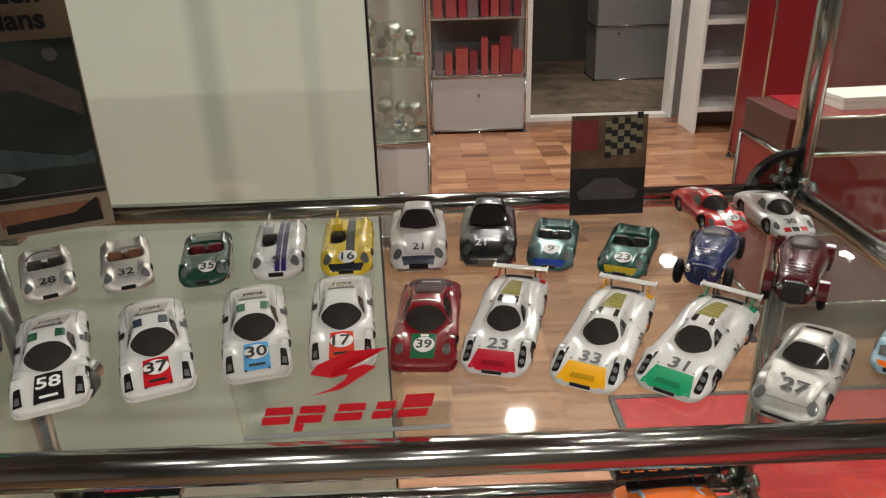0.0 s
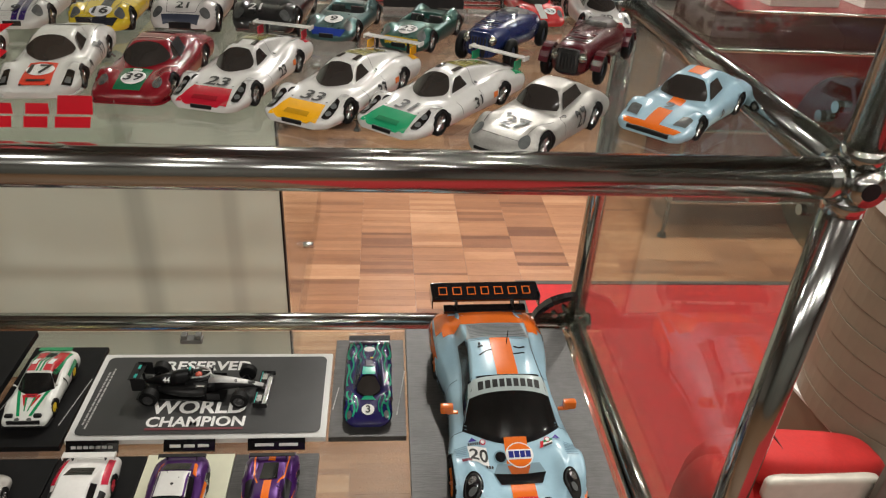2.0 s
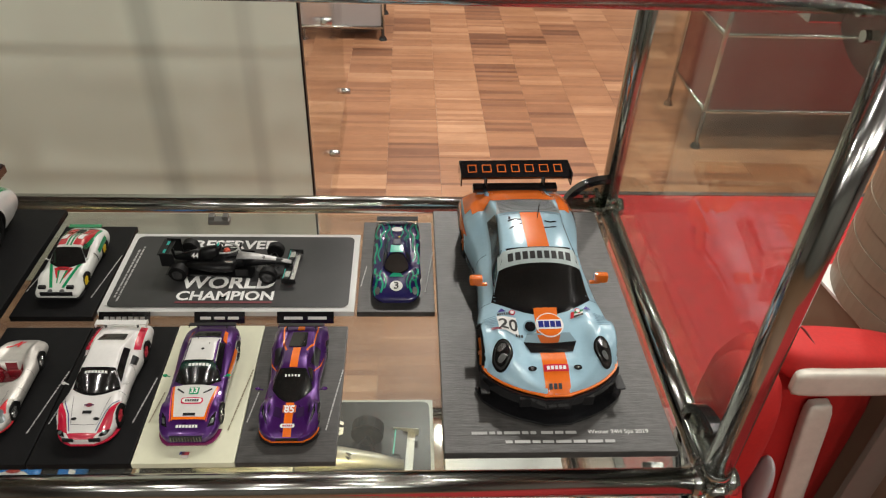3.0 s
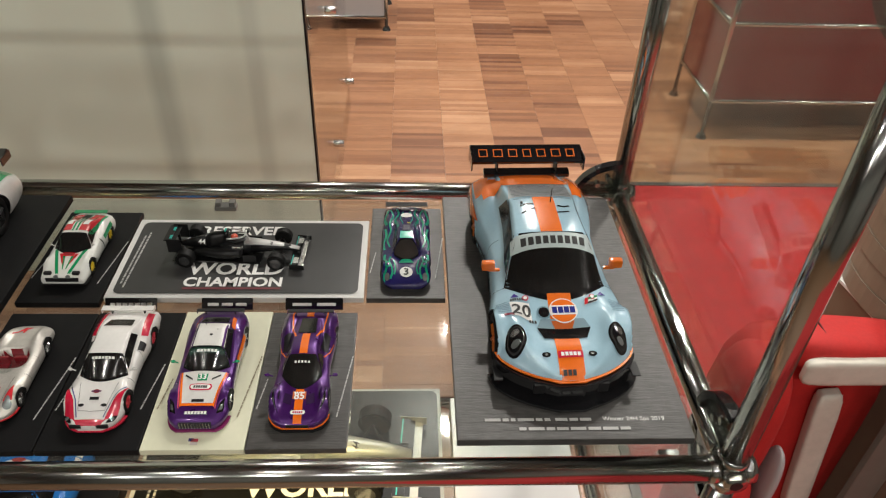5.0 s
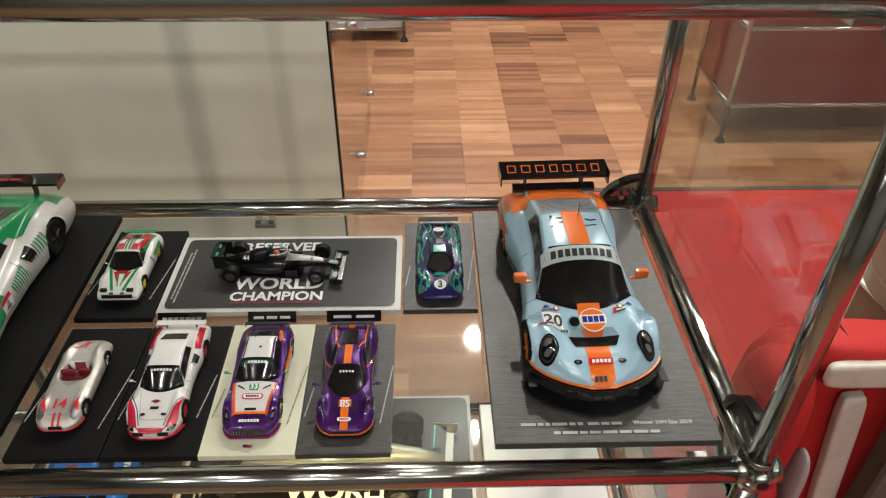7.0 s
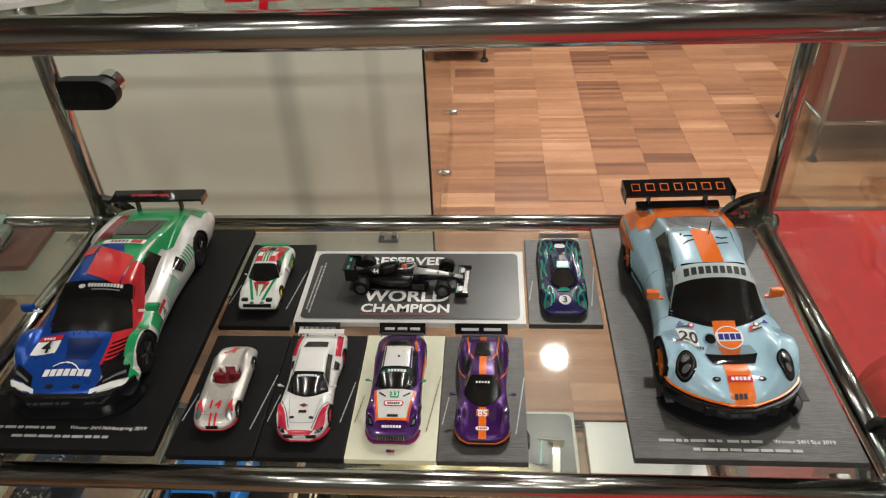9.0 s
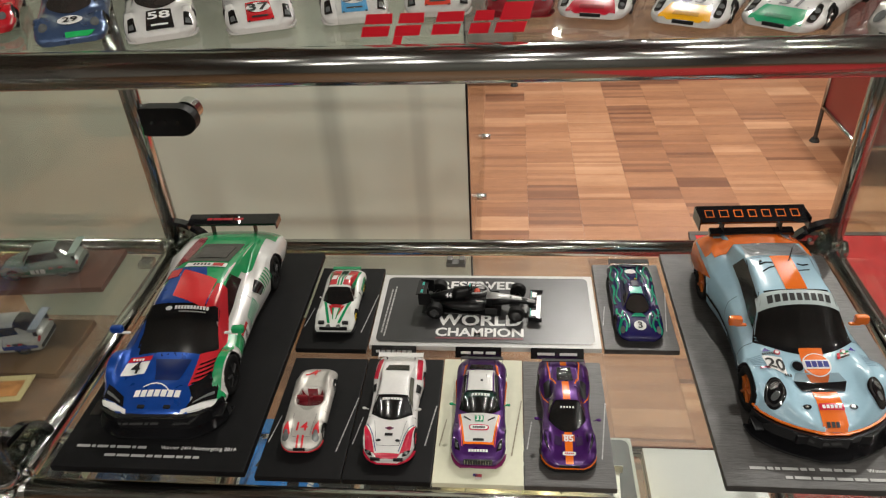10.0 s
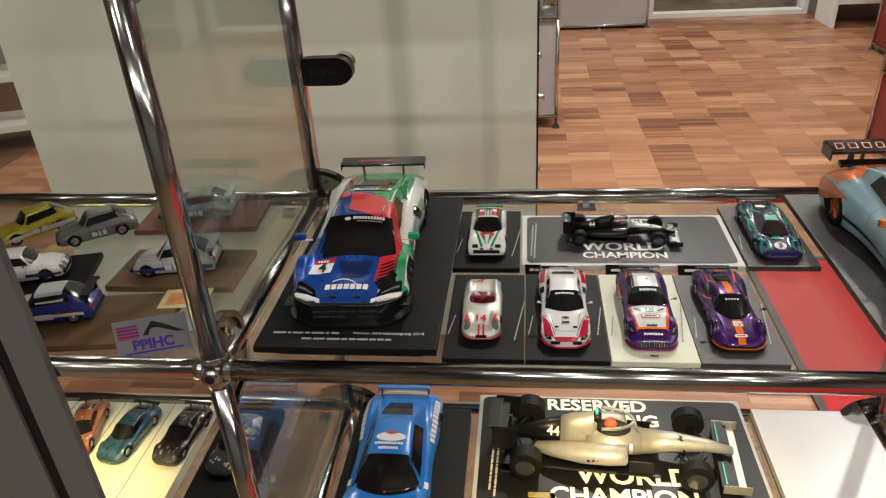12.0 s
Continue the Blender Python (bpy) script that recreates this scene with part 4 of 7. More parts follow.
    def seam(self, pts, w=0.012, colour=None, by_x=True, name="panel_gap"):
        """A thin dark gap between panels along (s, x) or (s, v) points."""
        out = []
        for (s0, x0), (s1, x1) in zip(pts, pts[1:]):
            n = max(2, int(np.hypot((s1 - s0) * self.L, x1 - x0) / 0.06))
            for i in range(n):
                out.append((s0 + (s1 - s0) * i / n, x0 + (x1 - x0) * i / n))
        out.append(pts[-1])
        q = np.array(out, float)
        d = np.gradient(q, axis=0) * np.array([self.L, 1.0])
        d /= np.maximum(np.linalg.norm(d, axis=1, keepdims=True), 1e-9)
        off = np.stack([-d[:, 1] / self.L, d[:, 0]], -1) * w / 2
        S = np.stack([q[:, 0] + off[:, 0], q[:, 0] - off[:, 0]], -1)
        X = np.stack([q[:, 1] + off[:, 1], q[:, 1] - off[:, 1]], -1)
        self.grid(name, S, self.v_of(S, X) if by_x else X, colour or BLACK, 0.7)

    def shut_lines(self, bonnet=None, door=None, w=0.012):
        """Gaps round the bonnet (s0, s1, half width front and back) and the doors (s0, s1)."""
        if bonnet:
            s0, s1, x0, x1 = bonnet
            for sg in (-1, 1):
                self.seam([(s0, 0), (s0 + .006, sg * x0), (s1, sg * x1)], w)
        if door:
            for sg in (-1, 1):
                self.seam([(door[0], sg * 0.86), (door[0], sg * 1.75), (door[1] - .03, sg * 1.75), (door[1], sg * 0.86)], w, None, False)

    def grid(self, name, S, V, mat, lift=1.0):
        n, m = S.shape
        P = self.mapped(S, V, lift).reshape(-1, 3)
        faces = [(i * m + j, i * m + j + 1, (i + 1) * m + j + 1, (i + 1) * m + j) for i in range(n - 1) for j in range(m - 1)]
        me = from_data(P, faces)
        me.name = name
        me.materials.append(mat)
        for p in me.polygons:
            p.use_smooth = True
        return part(name, me, None, self.root)

    def lamps(self, s, x, rs=0.13, rx=0.09, mat=None):
        for sg in (-1, 1):
            self.disc("headlight", s, sg * x, rs, rx, mat or LENS)

    def block(self, name, x, s, z, sx, sy, sz, colour, parent=None, bevel=0.012, label="", rot=None):
        mt = colour if isinstance(colour, bpy.types.Material) else paint(colour)
        k = self.k
        ob = part(name, box(sx * k, sy * k, sz * k, 0, 0, 0, bevel * k), mt, parent or self.root, label)
        ob.matrix_basis = pose(x * k, (s - 0.5) * self.L * k, z * k, *(rot or (0, 0, 0)))
        return ob

    def wing(self, s, z, w, chord, colour, plates=None, strut=0.4, slope=-6, thick=0.035, plate_h=0.16):
        wing = self.block("rear_wing", 0, s, z, w, chord, thick, colour, rot=(slope, 0, 0))
        for sg in (-1, 1):
            if plates is not None:
                p = self.block("end_plate", sg * w / 2, s, z - plate_h * 0.7, 0.025, chord * 1.1, plate_h, plates)
            if strut:
                base = float(self.top(np.array(s - 0.03), np.array(strut / (self.W / 2))))
                if z > base:
                    self.block("wing_strut", sg * strut, s - 0.01, base - 0.05, 0.025, chord * 0.5, z - base + 0.06, BLACK)
        return wing

    def mirrors(self, s, x, z, colour, size=0.16):
        k = self.k
        for sg in (-1, 1):
            mt = colour if isinstance(colour, bpy.types.Material) else paint(colour)
            bm = ball(size * 0.5 * k, sg * x * k, (s - 0.5) * self.L * k, z * k, 10, None)
            for v in bm.verts:
                v.co.y = ((s - 0.5) * self.L + (v.co.y / k - (s - 0.5) * self.L) * 0.6) * k
                v.co.z = (z + (v.co.z / k - z) * 0.62) * k
            rod((sg * (x - size * 0.9) * k, (s - 0.5) * self.L * k, (z - 0.06) * k), (sg * x * k, (s - 0.5) * self.L * k, z * k), 0.02 * k, 6, bm)
            part("mirror", bm, mt, self.root, smooth=True)

    def skirt(self, name, z0, z1, s1, grow, colour, ahead=0.03, label=""):
        """A band that follows the nose's outline from z0 to z1."""
        n = 18
        s = s1 * (1 - np.sin(np.linspace(0, np.pi / 2, n)))
        x, y = self.W / 2 * self.wb(s) * grow, (s - 0.5) * self.L - ahead
        px, py = np.concatenate([x, -x[::-1]]), np.concatenate([y, y[::-1]])
        m = len(px)
        verts = [(a * self.k, b * self.k, z * self.k) for z in (z0, z1) for a, b in zip(px, py)]
        faces = [(q, q + 1, m + q + 1, m + q) for q in range(m - 1)] + [(m - 1, 0, m, 2 * m - 1), tuple(range(m))[::-1], tuple(range(m, 2 * m))]
        me = from_data(verts, faces)
        me.name = name
        me.materials.append(colour if isinstance(colour, bpy.types.Material) else paint(colour))
        return part(name, me, None, self.root, label)

    def splitter(self, colour=None, w=1.0, z=0.05, deep=0.16):
        self.skirt("splitter", z, z + 0.045, 0.13, 1.02, colour or BLACK, deep * 0.4)

    def mouth(self, w=0.5, z=0.2, h=0.16, colour=None, x=0.0):
        """A dark intake in the nose."""
        self.block("intake", x, 0.004, z, w, 0.06, h, colour or BLACK, bevel=0.02)

    def screen_strip(self, s, w, h, bow=0.12):
        """A low clear windscreen round an open cockpit."""
        n = 14
        V = np.linspace(-w, w, n)
        S = s + bow * (V / w) ** 2
        P0 = self.surf(S, V)
        P1 = P0 + np.stack([0 * V, 0 * V + h * 0.55, 0 * V + h], -1)
        P = np.concatenate([P0, P1]) * self.k
        me = from_data(P, [(i, i + 1, n + i + 1, n + i) for i in range(n - 1)])
        me.materials.append(glass("car_screen", (0.75, 0.77, 0.75), 1.0))
        part("windscreen", me, None, self.root, "low clear windscreen")

    def seat(self, x, s, colour):
        k = self.k
        self.block("seat", x, s, self.sp["z0"] + 0.14, 0.42, 0.40, 0.16, colour, bevel=0.05)
        self.block("seat_back", x, s + 0.05, self.sp["z0"] + 0.2, 0.42, 0.12, 0.34, colour, bevel=0.05)


def words(c, s0, s1, x0, x1, n, mat, lift, fill=0.86, name="word_mark"):
    """A row of plain bars in place of a brand's lettering."""
    w = (x1 - x0) / n
    for i in range(n):
        a = x0 + w * (i + (1 - fill) / 2)
        c.patch(name, [(s0, a), (s1, a), (s1, a + w * fill), (s0, a + w * fill)], mat, n=3, m=3, lift=lift)


K43, K18 = 1 / 43, 1 / 18
WHITE, SILV, NAVY = (0.66, 0.655, 0.63), (0.55, 0.53, 0.49), (0.03, 0.04, 0.16)
RED, ORANGE, YELLOW, GREEN = (0.55, 0.012, 0.02), (0.80, 0.16, 0.012), (0.78, 0.57, 0.03), (0.012, 0.26, 0.10)
GULF = (0.36, 0.55, 0.66)
TOP = ZS[3] - DZ
ROW = "model cars on the upper shelf"


def spot(x, y, turn, z=None):
    return pose(x, y, TOP + 0.0002 if z is None else z, 0, 0, turn)


def white_proto(num, x, y, turn, block, ink, plate=None, side="", stripe=None):
    c = Model("model_car", f"white rounded coupe racer, number {num} on a {block[1]} nose panel", "proto", K43, spot(x, y + .003, turn), WHITE, ROW, L=4.4)
    c.glazing()
    c.patch("nose_panel", [(.030, -.33), (.245, -.30), (.245, .30), (.030, .33)], block[0])
    if plate:
        c.disc("roundel", .165, 0, .27, .30, plate, 2.0)
    c.number(num, .165, 0, .42, ink, 3.2)
    for sg in (-1, 1):
        c.patch("headlight", [(.035, sg * .56), (.035, sg * .76), (.150, sg * .74), (.150, sg * .60)], WINDOW, lift=1.4)
        c.patch("lamp_glass", [(.050, sg * .60), (.050, sg * .72), (.095, sg * .71), (.095, sg * .62)], LENS, lift=2.4, n=4, m=4)
    c.band("label_bar", .055, .072, -.2, .2, WHITE_INK if not plate else BLACK_INK, lift=2.0)
    c.shut_lines(None, (.36, .57))
    c.seam([(.62, -.62), (.62, .62), (.93, .66), (.93, -.66), (.62, -.62)], .012)
    c.patch("engine_cover", [(.64, -.40), (.88, -.46), (.88, .46), (.64, .40)], surface("engine_cover_grey", (0.50, 0.48, 0.45), .3, coat=.5), lift=1.0)
    if stripe:
        for sg in (-1, 1):
            c.patch("roof_flash", [(.475, sg * .20), (.56, sg * .20), (.56, sg * .42), (.475, sg * .42)], stripe)
    c.number(num, .955, -.55, .26, BLACK_INK, 2.0, 12)
    for sg in (-1, 1):
        c.side_number(num, .60, .25, .30, sg)
        c.patch("air_scoop", [(.545, sg * .86), (.60, sg * .84), (.60, sg * 1.05), (.545, sg * 1.05)], BLACK, by_x=False, lift=1.6)
        c.patch("side_vent", [(.34, sg * 1.02), (.37, sg * 1.02), (.37, sg * 1.35), (.34, sg * 1.35)], BLACK, by_x=False)
        c.disc("nose_pin", .03, sg * .28, .03, .03, BLACK_INK, 2)
    c.splitter(paint(WHITE), 1, .10, .02)
    return c


white_proto("58", -.564, -.258, 23, ((0.015, 0.015, 0.015), "black"), WHITE_INK, stripe=(0.02, 0.10, 0.05))
white_proto("37", -.507, -.246, 21, (RED, "red"), BLACK_INK, WHITE_INK, stripe=(0.03, 0.04, 0.07))
white_proto("30", -.448, -.232, 13, ((0.10, 0.38, 0.72), "light blue"), BLACK_INK, WHITE_INK, stripe=(0.02, 0.12, 0.06))
white_proto("17", -.394, -.222, 5, ((0.75, 0.06, 0.03), "orange-red"), BLACK_INK, WHITE_INK)

# dark red coupe with a green panel
c = Model("model_car", "dark red racing coupe, number 39 on a green bonnet panel", "proto", K43, spot(-.339, -.227, -5), (0.22, 0.008, 0.016), ROW)
c.glazing()
c.patch("nose_panel", [(.04, -.30), (.25, -.33), (.25, .33), (.04, .30)], (0.01, 0.14, 0.06))
c.disc("roundel", .15, 0.02, .28, .27, WHITE_INK, 2.0)
c.number("39", .15, 0.02, .32, BLACK_INK, 3.2)
c.lamps(.11, .60, .17, .10)
for sg in (-1, 1):
    for i in range(4):
        c.patch("louvre", [(.80 + .03 * i, sg * .35), (.815 + .03 * i, sg * .35), (.815 + .03 * i, sg * .62), (.80 + .03 * i, sg * .62)], BLACK)
c.patch("engine_bay", [(.60, -.36), (.97, -.40), (.97, .40), (.60, .36)], surface("engine_dark", (0.02, 0.012, 0.012), .4, .3, .4, 300), lift=1.4, n=14)
for i in range(4):
    c.band("engine_pipe", .66 + .07 * i, .685 + .07 * i, -.28, .28, SILVER if i % 2 else (0.22, 0.008, 0.016), lift=2.4)
c.seam([(.49, -.50), (.50, 0), (.49, .50)], .05, SILVER, True, "roll_hoop")
for sg in (-1, 1):
    c.patch("side_window", [(.47, sg * .46), (.60, sg * .44), (.60, sg * .60), (.47, sg * .64)], BLACK, lift=1.6)
    c.disc("lamp_glass", .085, sg * .60, .08, .06, SILVER, 2.2)
    c.disc("lamp_glass", .130, sg * .60, .08, .06, SILVER, 2.2)
words(c, .215, .235, -.10, .14, 1, WHITE_INK, 3.2)
c.mirrors(.33, .72, .78, SILVER, .08)
c.splitter(paint((0.22, 0.008, 0.016)), .7, .10, .10)


def long_tail(num, x, y, turn, nose, word):
    c = Model("model_car", f"white long-tailed coupe racer, number {num}, {word} nose and raised rear wing", "longtail", K43, spot(x, y, turn), WHITE, ROW)
    c.glazing(tail=False)
    c.patch("nose_panel", [(.003, -.60), (.135, -.46), (.135, .46), (.003, .60)], nose, n=14, m=16)
    c.patch("nose_grille", [(.030, -.30), (.060, -.28), (.060, .28), (.030, .30)], [q * .6 for q in nose], lift=1.8)
    c.number(num, .185, 0, .42, BLACK_INK, 2.5)
    c.shut_lines(None, (.36, .55))
    c.seam([(.57, -.60), (.57, .60)], .012)
    c.patch("engine_window", [(.56, -.27), (.83, -.16), (.83, .16), (.56, .27)], surface("amber_window", (0.30, 0.27, 0.06), 0.15, 0, 0.2, 300, coat=0.5), label="amber tinted engine window")
    for i in range(5):
        c.band("window_rib", .60 + .045 * i, .606 + .045 * i, -.22, .22, (0.5, 0.48, 0.2), lift=1.8)
    for sg in (-1, 1):
        c.patch("headlight", [(.035, sg * .60), (.035, sg * .78), (.165, sg * .76), (.165, sg * .60)], WINDOW, lift=1.3, round_=.5)
        c.disc("lamp_glass", .075, sg * .69, .08, .06, LENS, 2.2)
        c.disc("lamp_glass", .125, sg * .68, .08, .06, LENS, 2.2)
        c.side_number(num, .50, .30, .30, sg)
        c.patch("side_flash", [(.63, sg * 1.2), (.665, sg * 1.2), (.665, sg * 1.5), (.63, sg * 1.5)], (0.75, 0.18, 0.04), by_x=False)
        c.patch("wing_fin", [(.88, sg * .62), (.985, sg * .62), (.985, sg * .78), (.88, sg * .78)], nose)
        c.block("wing_fin", sg * .62, .955, .60, .03, .34, .22, nose)
        c.patch("roof_window", [(.475, sg * .16), (.545, sg * .16), (.545, sg * .27), (.475, sg * .28)], SMOKED, lift=1.6)
        c.disc("filler_cap", .585, sg * .52, .05, .05, BLACK_INK, 2)
        c.disc("bonnet_pin", .15, sg * .44, .025, .025, BLACK_INK, 2)
        c.patch("fender_vent", [(.185, sg * .66), (.225, sg * .66), (.225, sg * .80), (.185, sg * .80)], (0.45, 0.45, 0.43), lift=1.2)
    c.wing(.975, .86, 1.55, .26, WHITE, None, .45, -4, .04)
    c.band("tail_mesh", .90, .96, -.40, .40, BLACK, lift=1.4)
    for sg in (-1, 1):
        c.block("wing_tip", sg * .79, .975, .82, .05, .28, .10, WHITE)
    c.mouth(.5, .16, .09)
    return c


long_tail("23", -.288, -.229, -16, (0.50, 0.012, 0.03), "red")
long_tail("33", -.230, -.250, -28, (0.85, 0.42, 0.01), "yellow")
long_tail("31", -.177, -.264, -39, (0.015, 0.32, 0.14), "green")

# silver coupe 27
c = Model("model_car", "silver rounded two-seat coupe, black number 27 on the bonnet", "gt", K43, spot(-.131, -.298, -40), (0.46, 0.45, 0.42), ROW, True)
c.glazing()
c.number("27", .20, .05, .42)
c.shut_lines((.07, .34, .50, .62), (.40, .62))
for sg in (-1, 1):
    c.side_number("27", .58, .25, .34, sg)
c.lamps(.085, .55, .15, .11)
c.disc("badge", .27, -.28, .06, .06, BLACK_INK)
c.mouth(.8, .22, .07)
c.mirrors(.36, .80, .80, SILVER, .10)

# pale blue and orange coupe 9
c = Model("model_car", "pale blue racing coupe with orange stripe and nose, number 9", "proto", K43, spot(-.043, -.268, -44), GULF, ROW, L=4.2, W=1.8, cab=(.33, .47, .60, .96, .42, .50, .80, .12), screen_round=.5, side=(.44, .62), rim=SILVER)
c.glazing()
c.band("stripe", .03, .20, -.17, .17, ORANGE)
c.band("stripe", .50, .66, -.17, .17, ORANGE)
c.band("stripe", .27, .34, -.12, .20, ORANGE)
c.patch("nose_panel", [(.008, -.60), (.045, -.70), (.045, .70), (.008, .60)], ORANGE, m=16)
c.number("9", .235, 0.0, .32, BLACK_INK, 3)
for sg in (-1, 1):
    c.patch("headlight", [(.07, sg * .42), (.16, sg * .50), (.15, sg * .74), (.08, sg * .70)], LENS)
    c.side_number("9", .48, .45, .28, sg)
c.mouth(1.0, .18, .10)


def open_racer(num, x, y, turn, colour, label, inside=(0.05, 0.02, 0.02), plate=None, ink=BLACK_INK, stripe=None, rest=None, nose=None, flake=False, ns=.16, k=K43, **more):
    c = Model("model_car", label, "spyder", k, spot(x, y, turn), colour, ROW, flake, inside=inside, **more)
    if stripe:
        for x0, x1 in stripe[1]:
            c.band("stripe", .02, .39, x0, x1, stripe[0], lift=1.2)
            c.band("stripe", .39, .97, x0, x1, stripe[0], lift=1.2)
    if plate:
        c.disc("roundel", ns, plate[1], .29, .28, plate[0], 1.8)
    if num:
        c.number(num, ns, plate[1] if plate else 0, .36, ink, 3)
    c.shut_lines((.10, .36, .34, .42), (.40, .60), .010)
    c.lamps(.10, .54, .14, .12)
    c.screen_strip(.39, .62, .20)
    c.seat(-.30, .52, inside)
    if not rest:
        c.seat(.30, .52, inside)
    if nose:
        c.patch("nose_panel", [(.006, -.42), (.06, -.52), (.06, .52), (.006, .42)], nose, m=14)
    c.mouth(.42, .24, .12)
    if rest:
        c.block("headrest", rest, .66, .60, .30, .50, .32, colour, bevel=.1)
        c.block("fin", rest, .72, .80, .05, .50, .30, WHITE if colour != YELLOW else YELLOW, bevel=.02)
    return c


c = open_racer("28", -.625, -.132, 28, SILV, "silver open-topped sports racer with roll hoop, number 28", (0.06, 0.05, 0.045), flake=True)
k = K43
bm = bmesh.new()
hoop = [(math.cos(radians(a)) * .52, .62 - .5, .62 + math.sin(radians(a)) * .30) for a in range(0, 181, 18)]
for a, b in zip(hoop, hoop[1:]):
    rod((a[0] * k, a[1] * c.L * k, a[2] * k), (b[0] * k, b[1] * c.L * k, b[2] * k), .028 * k, 6, bm)
part("roll_hoop", bm, SILVER, c.root)
c = open_racer("32", -.570, -.120, 22, SILV, "silver open sports racer with raised tail fins, number 32", (0.25, 0.12, 0.06), flake=True)
for sg in (-1, 1):
    c.block("tail_fin", sg * .62, .90, .62, .05, .55, .34, SILV, bevel=.02)
open_racer("35", -.510, -.114, 11, (0.012, 0.055, 0.035), "dark green open sports racer, number 35 in a white roundel", (0.16, 0.012, 0.02), (WHITE_INK, .14))
open_racer("9", -.455, -.102, 6, WHITE, "white open racer with purple centre stripes, number 9 and headrest fin", (0.02, 0.02, 0.02), stripe=((0.035, 0.018, 0.13), ((-.03, .11), (.15, .29))), rest=-.32, ns=.13, k=K43 * 1.1, cockpit=(.37, .60, .32, .40, -.40))
open_racer("16", -.401, -.101, 3, YELLOW, "yellow open racer with dark stripe, number 16 and headrest fin", (0.02, 0.02, 0.02), (WHITE_INK, .05), stripe=((0.02, 0.022, 0.03), ((-.02, .24),)), rest=-.32, nose=(0.02, 0.02, 0.03), ns=.14, k=K43 * 1.1, cockpit=(.37, .60, .32, .40, -.40))
for num, x, y, turn, col, lab, lower in (("21", -.345, -.095, 0, (0.72, 0.69, 0.67), "silver-white closed coupe with narrow windows, number 21", (0.05, 0.06, 0.09)), ("21", -.288, -.092, -6, (0.03, 0.032, 0.032), "black vintage coupe with chrome grille, number 21", None)):
    c = Model("model_car", lab, "coupe", K43 * 1.17, spot(x, y + .002, turn), col, ROW, not lower, frame=not lower)
    c.glazing()
    c.shut_lines((.06, .33, .34, .50), (.38, .64), .010)
    c.number(num, .13, 0 if lower else -.2, .28, BLACK_INK if lower else WHITE_INK)
    c.lamps(.075, .56, .12, .12)
    c.mouth(.52, .22, .20, CHROME if not lower else BLACK)
    if lower:
        c.patch("nose_panel", [(.006, -.40), (.05, -.46), (.05, .46), (.006, .40)], lower, m=12)
    c.block("bumper", 0, .006, .20, 1.2, .08, .07, CHROME)
open_racer("9", -.238, -.109, -15, (0.055, 0.13, 0.13), "teal open tourer, number 9 on a white disc, blue nose", (0.04, 0.04, 0.04), (WHITE_INK, 0), nose=(0.02, 0.05, 0.30), flake=True, ns=.20)
open_racer("23", -.183, -.128, -25, (0.012, 0.085, 0.066), "green metallic open tourer, number 23, yellow nose", (0.03, 0.03, 0.03), (WHITE_INK, 0), nose=(0.40, 0.29, 0.02), flake=True, ns=.18)
c = Model("model_car", "red racing coupe with white stripe, number 35", "proto", K43, spot(-.093, -.050, 6), (0.60, 0.03, 0.03), ROW, L=3.5, W=1.62)
c.glazing()
c.band("stripe", .03, .27, -.12, .12, WHITE)
c.band("stripe", .48, .95, -.12, .12, WHITE)
c.disc("roundel", .14, .3, .2, .2, WHITE_INK, 2)
c.number("35", .14, .3, .22, BLACK_INK, 3)
c.lamps(.10, .60, .15, .09)
c = Model("model_car", "white racing coupe with red and blue nose marks, number 30", "proto", K43, spot(-.043, -.064, 3), WHITE, ROW, L=3.5, W=1.62)
c.glazing()
c.number("30", .16, 0, .30)
c.lamps(.10, .60, .15, .09)
for xx, col in ((-.3, (0.5, 0.02, 0.03)), (0, (0.02, 0.02, 0.02)), (.3, (0.5, 0.02, 0.03))):
    c.patch("nose_panel", [(.02, xx - .12), (.07, xx - .12), (.07, xx + .12), (.02, xx + .12)], col)
c = Model("model_car", "red small coupe racer, number 3 in a white disc", "proto", K43, spot(-.686, -.245, 27), (0.52, 0.012, 0.02), ROW)
c.glazing()
c.disc("roundel", .16, .05, .24, .28, WHITE_INK, 1.8)
c.number("3", .16, .05, .32, BLACK_INK, 3)
c.lamps(.10, .58, .16, .10)
c.mouth(.9, .18, .10)
c = Model("model_car", "metallic blue closed racer with green nose lip, number 29", "proto", K43, spot(-.616, -.262, 24), (0.07, 0.12, 0.24), ROW, True)
c.glazing()
c.disc("roundel", .17, .02, .24, .30, WHITE_INK, 1.8)
c.number("29", .17, .02, .28, BLACK_INK, 3)
c.lamps(.11, .60, .16, .10)
c.patch("nose_panel", [(.005, -.1), (.04, -.1), (.04, .6), (.005, .5)], (0.02, 0.45, 0.12), m=12)


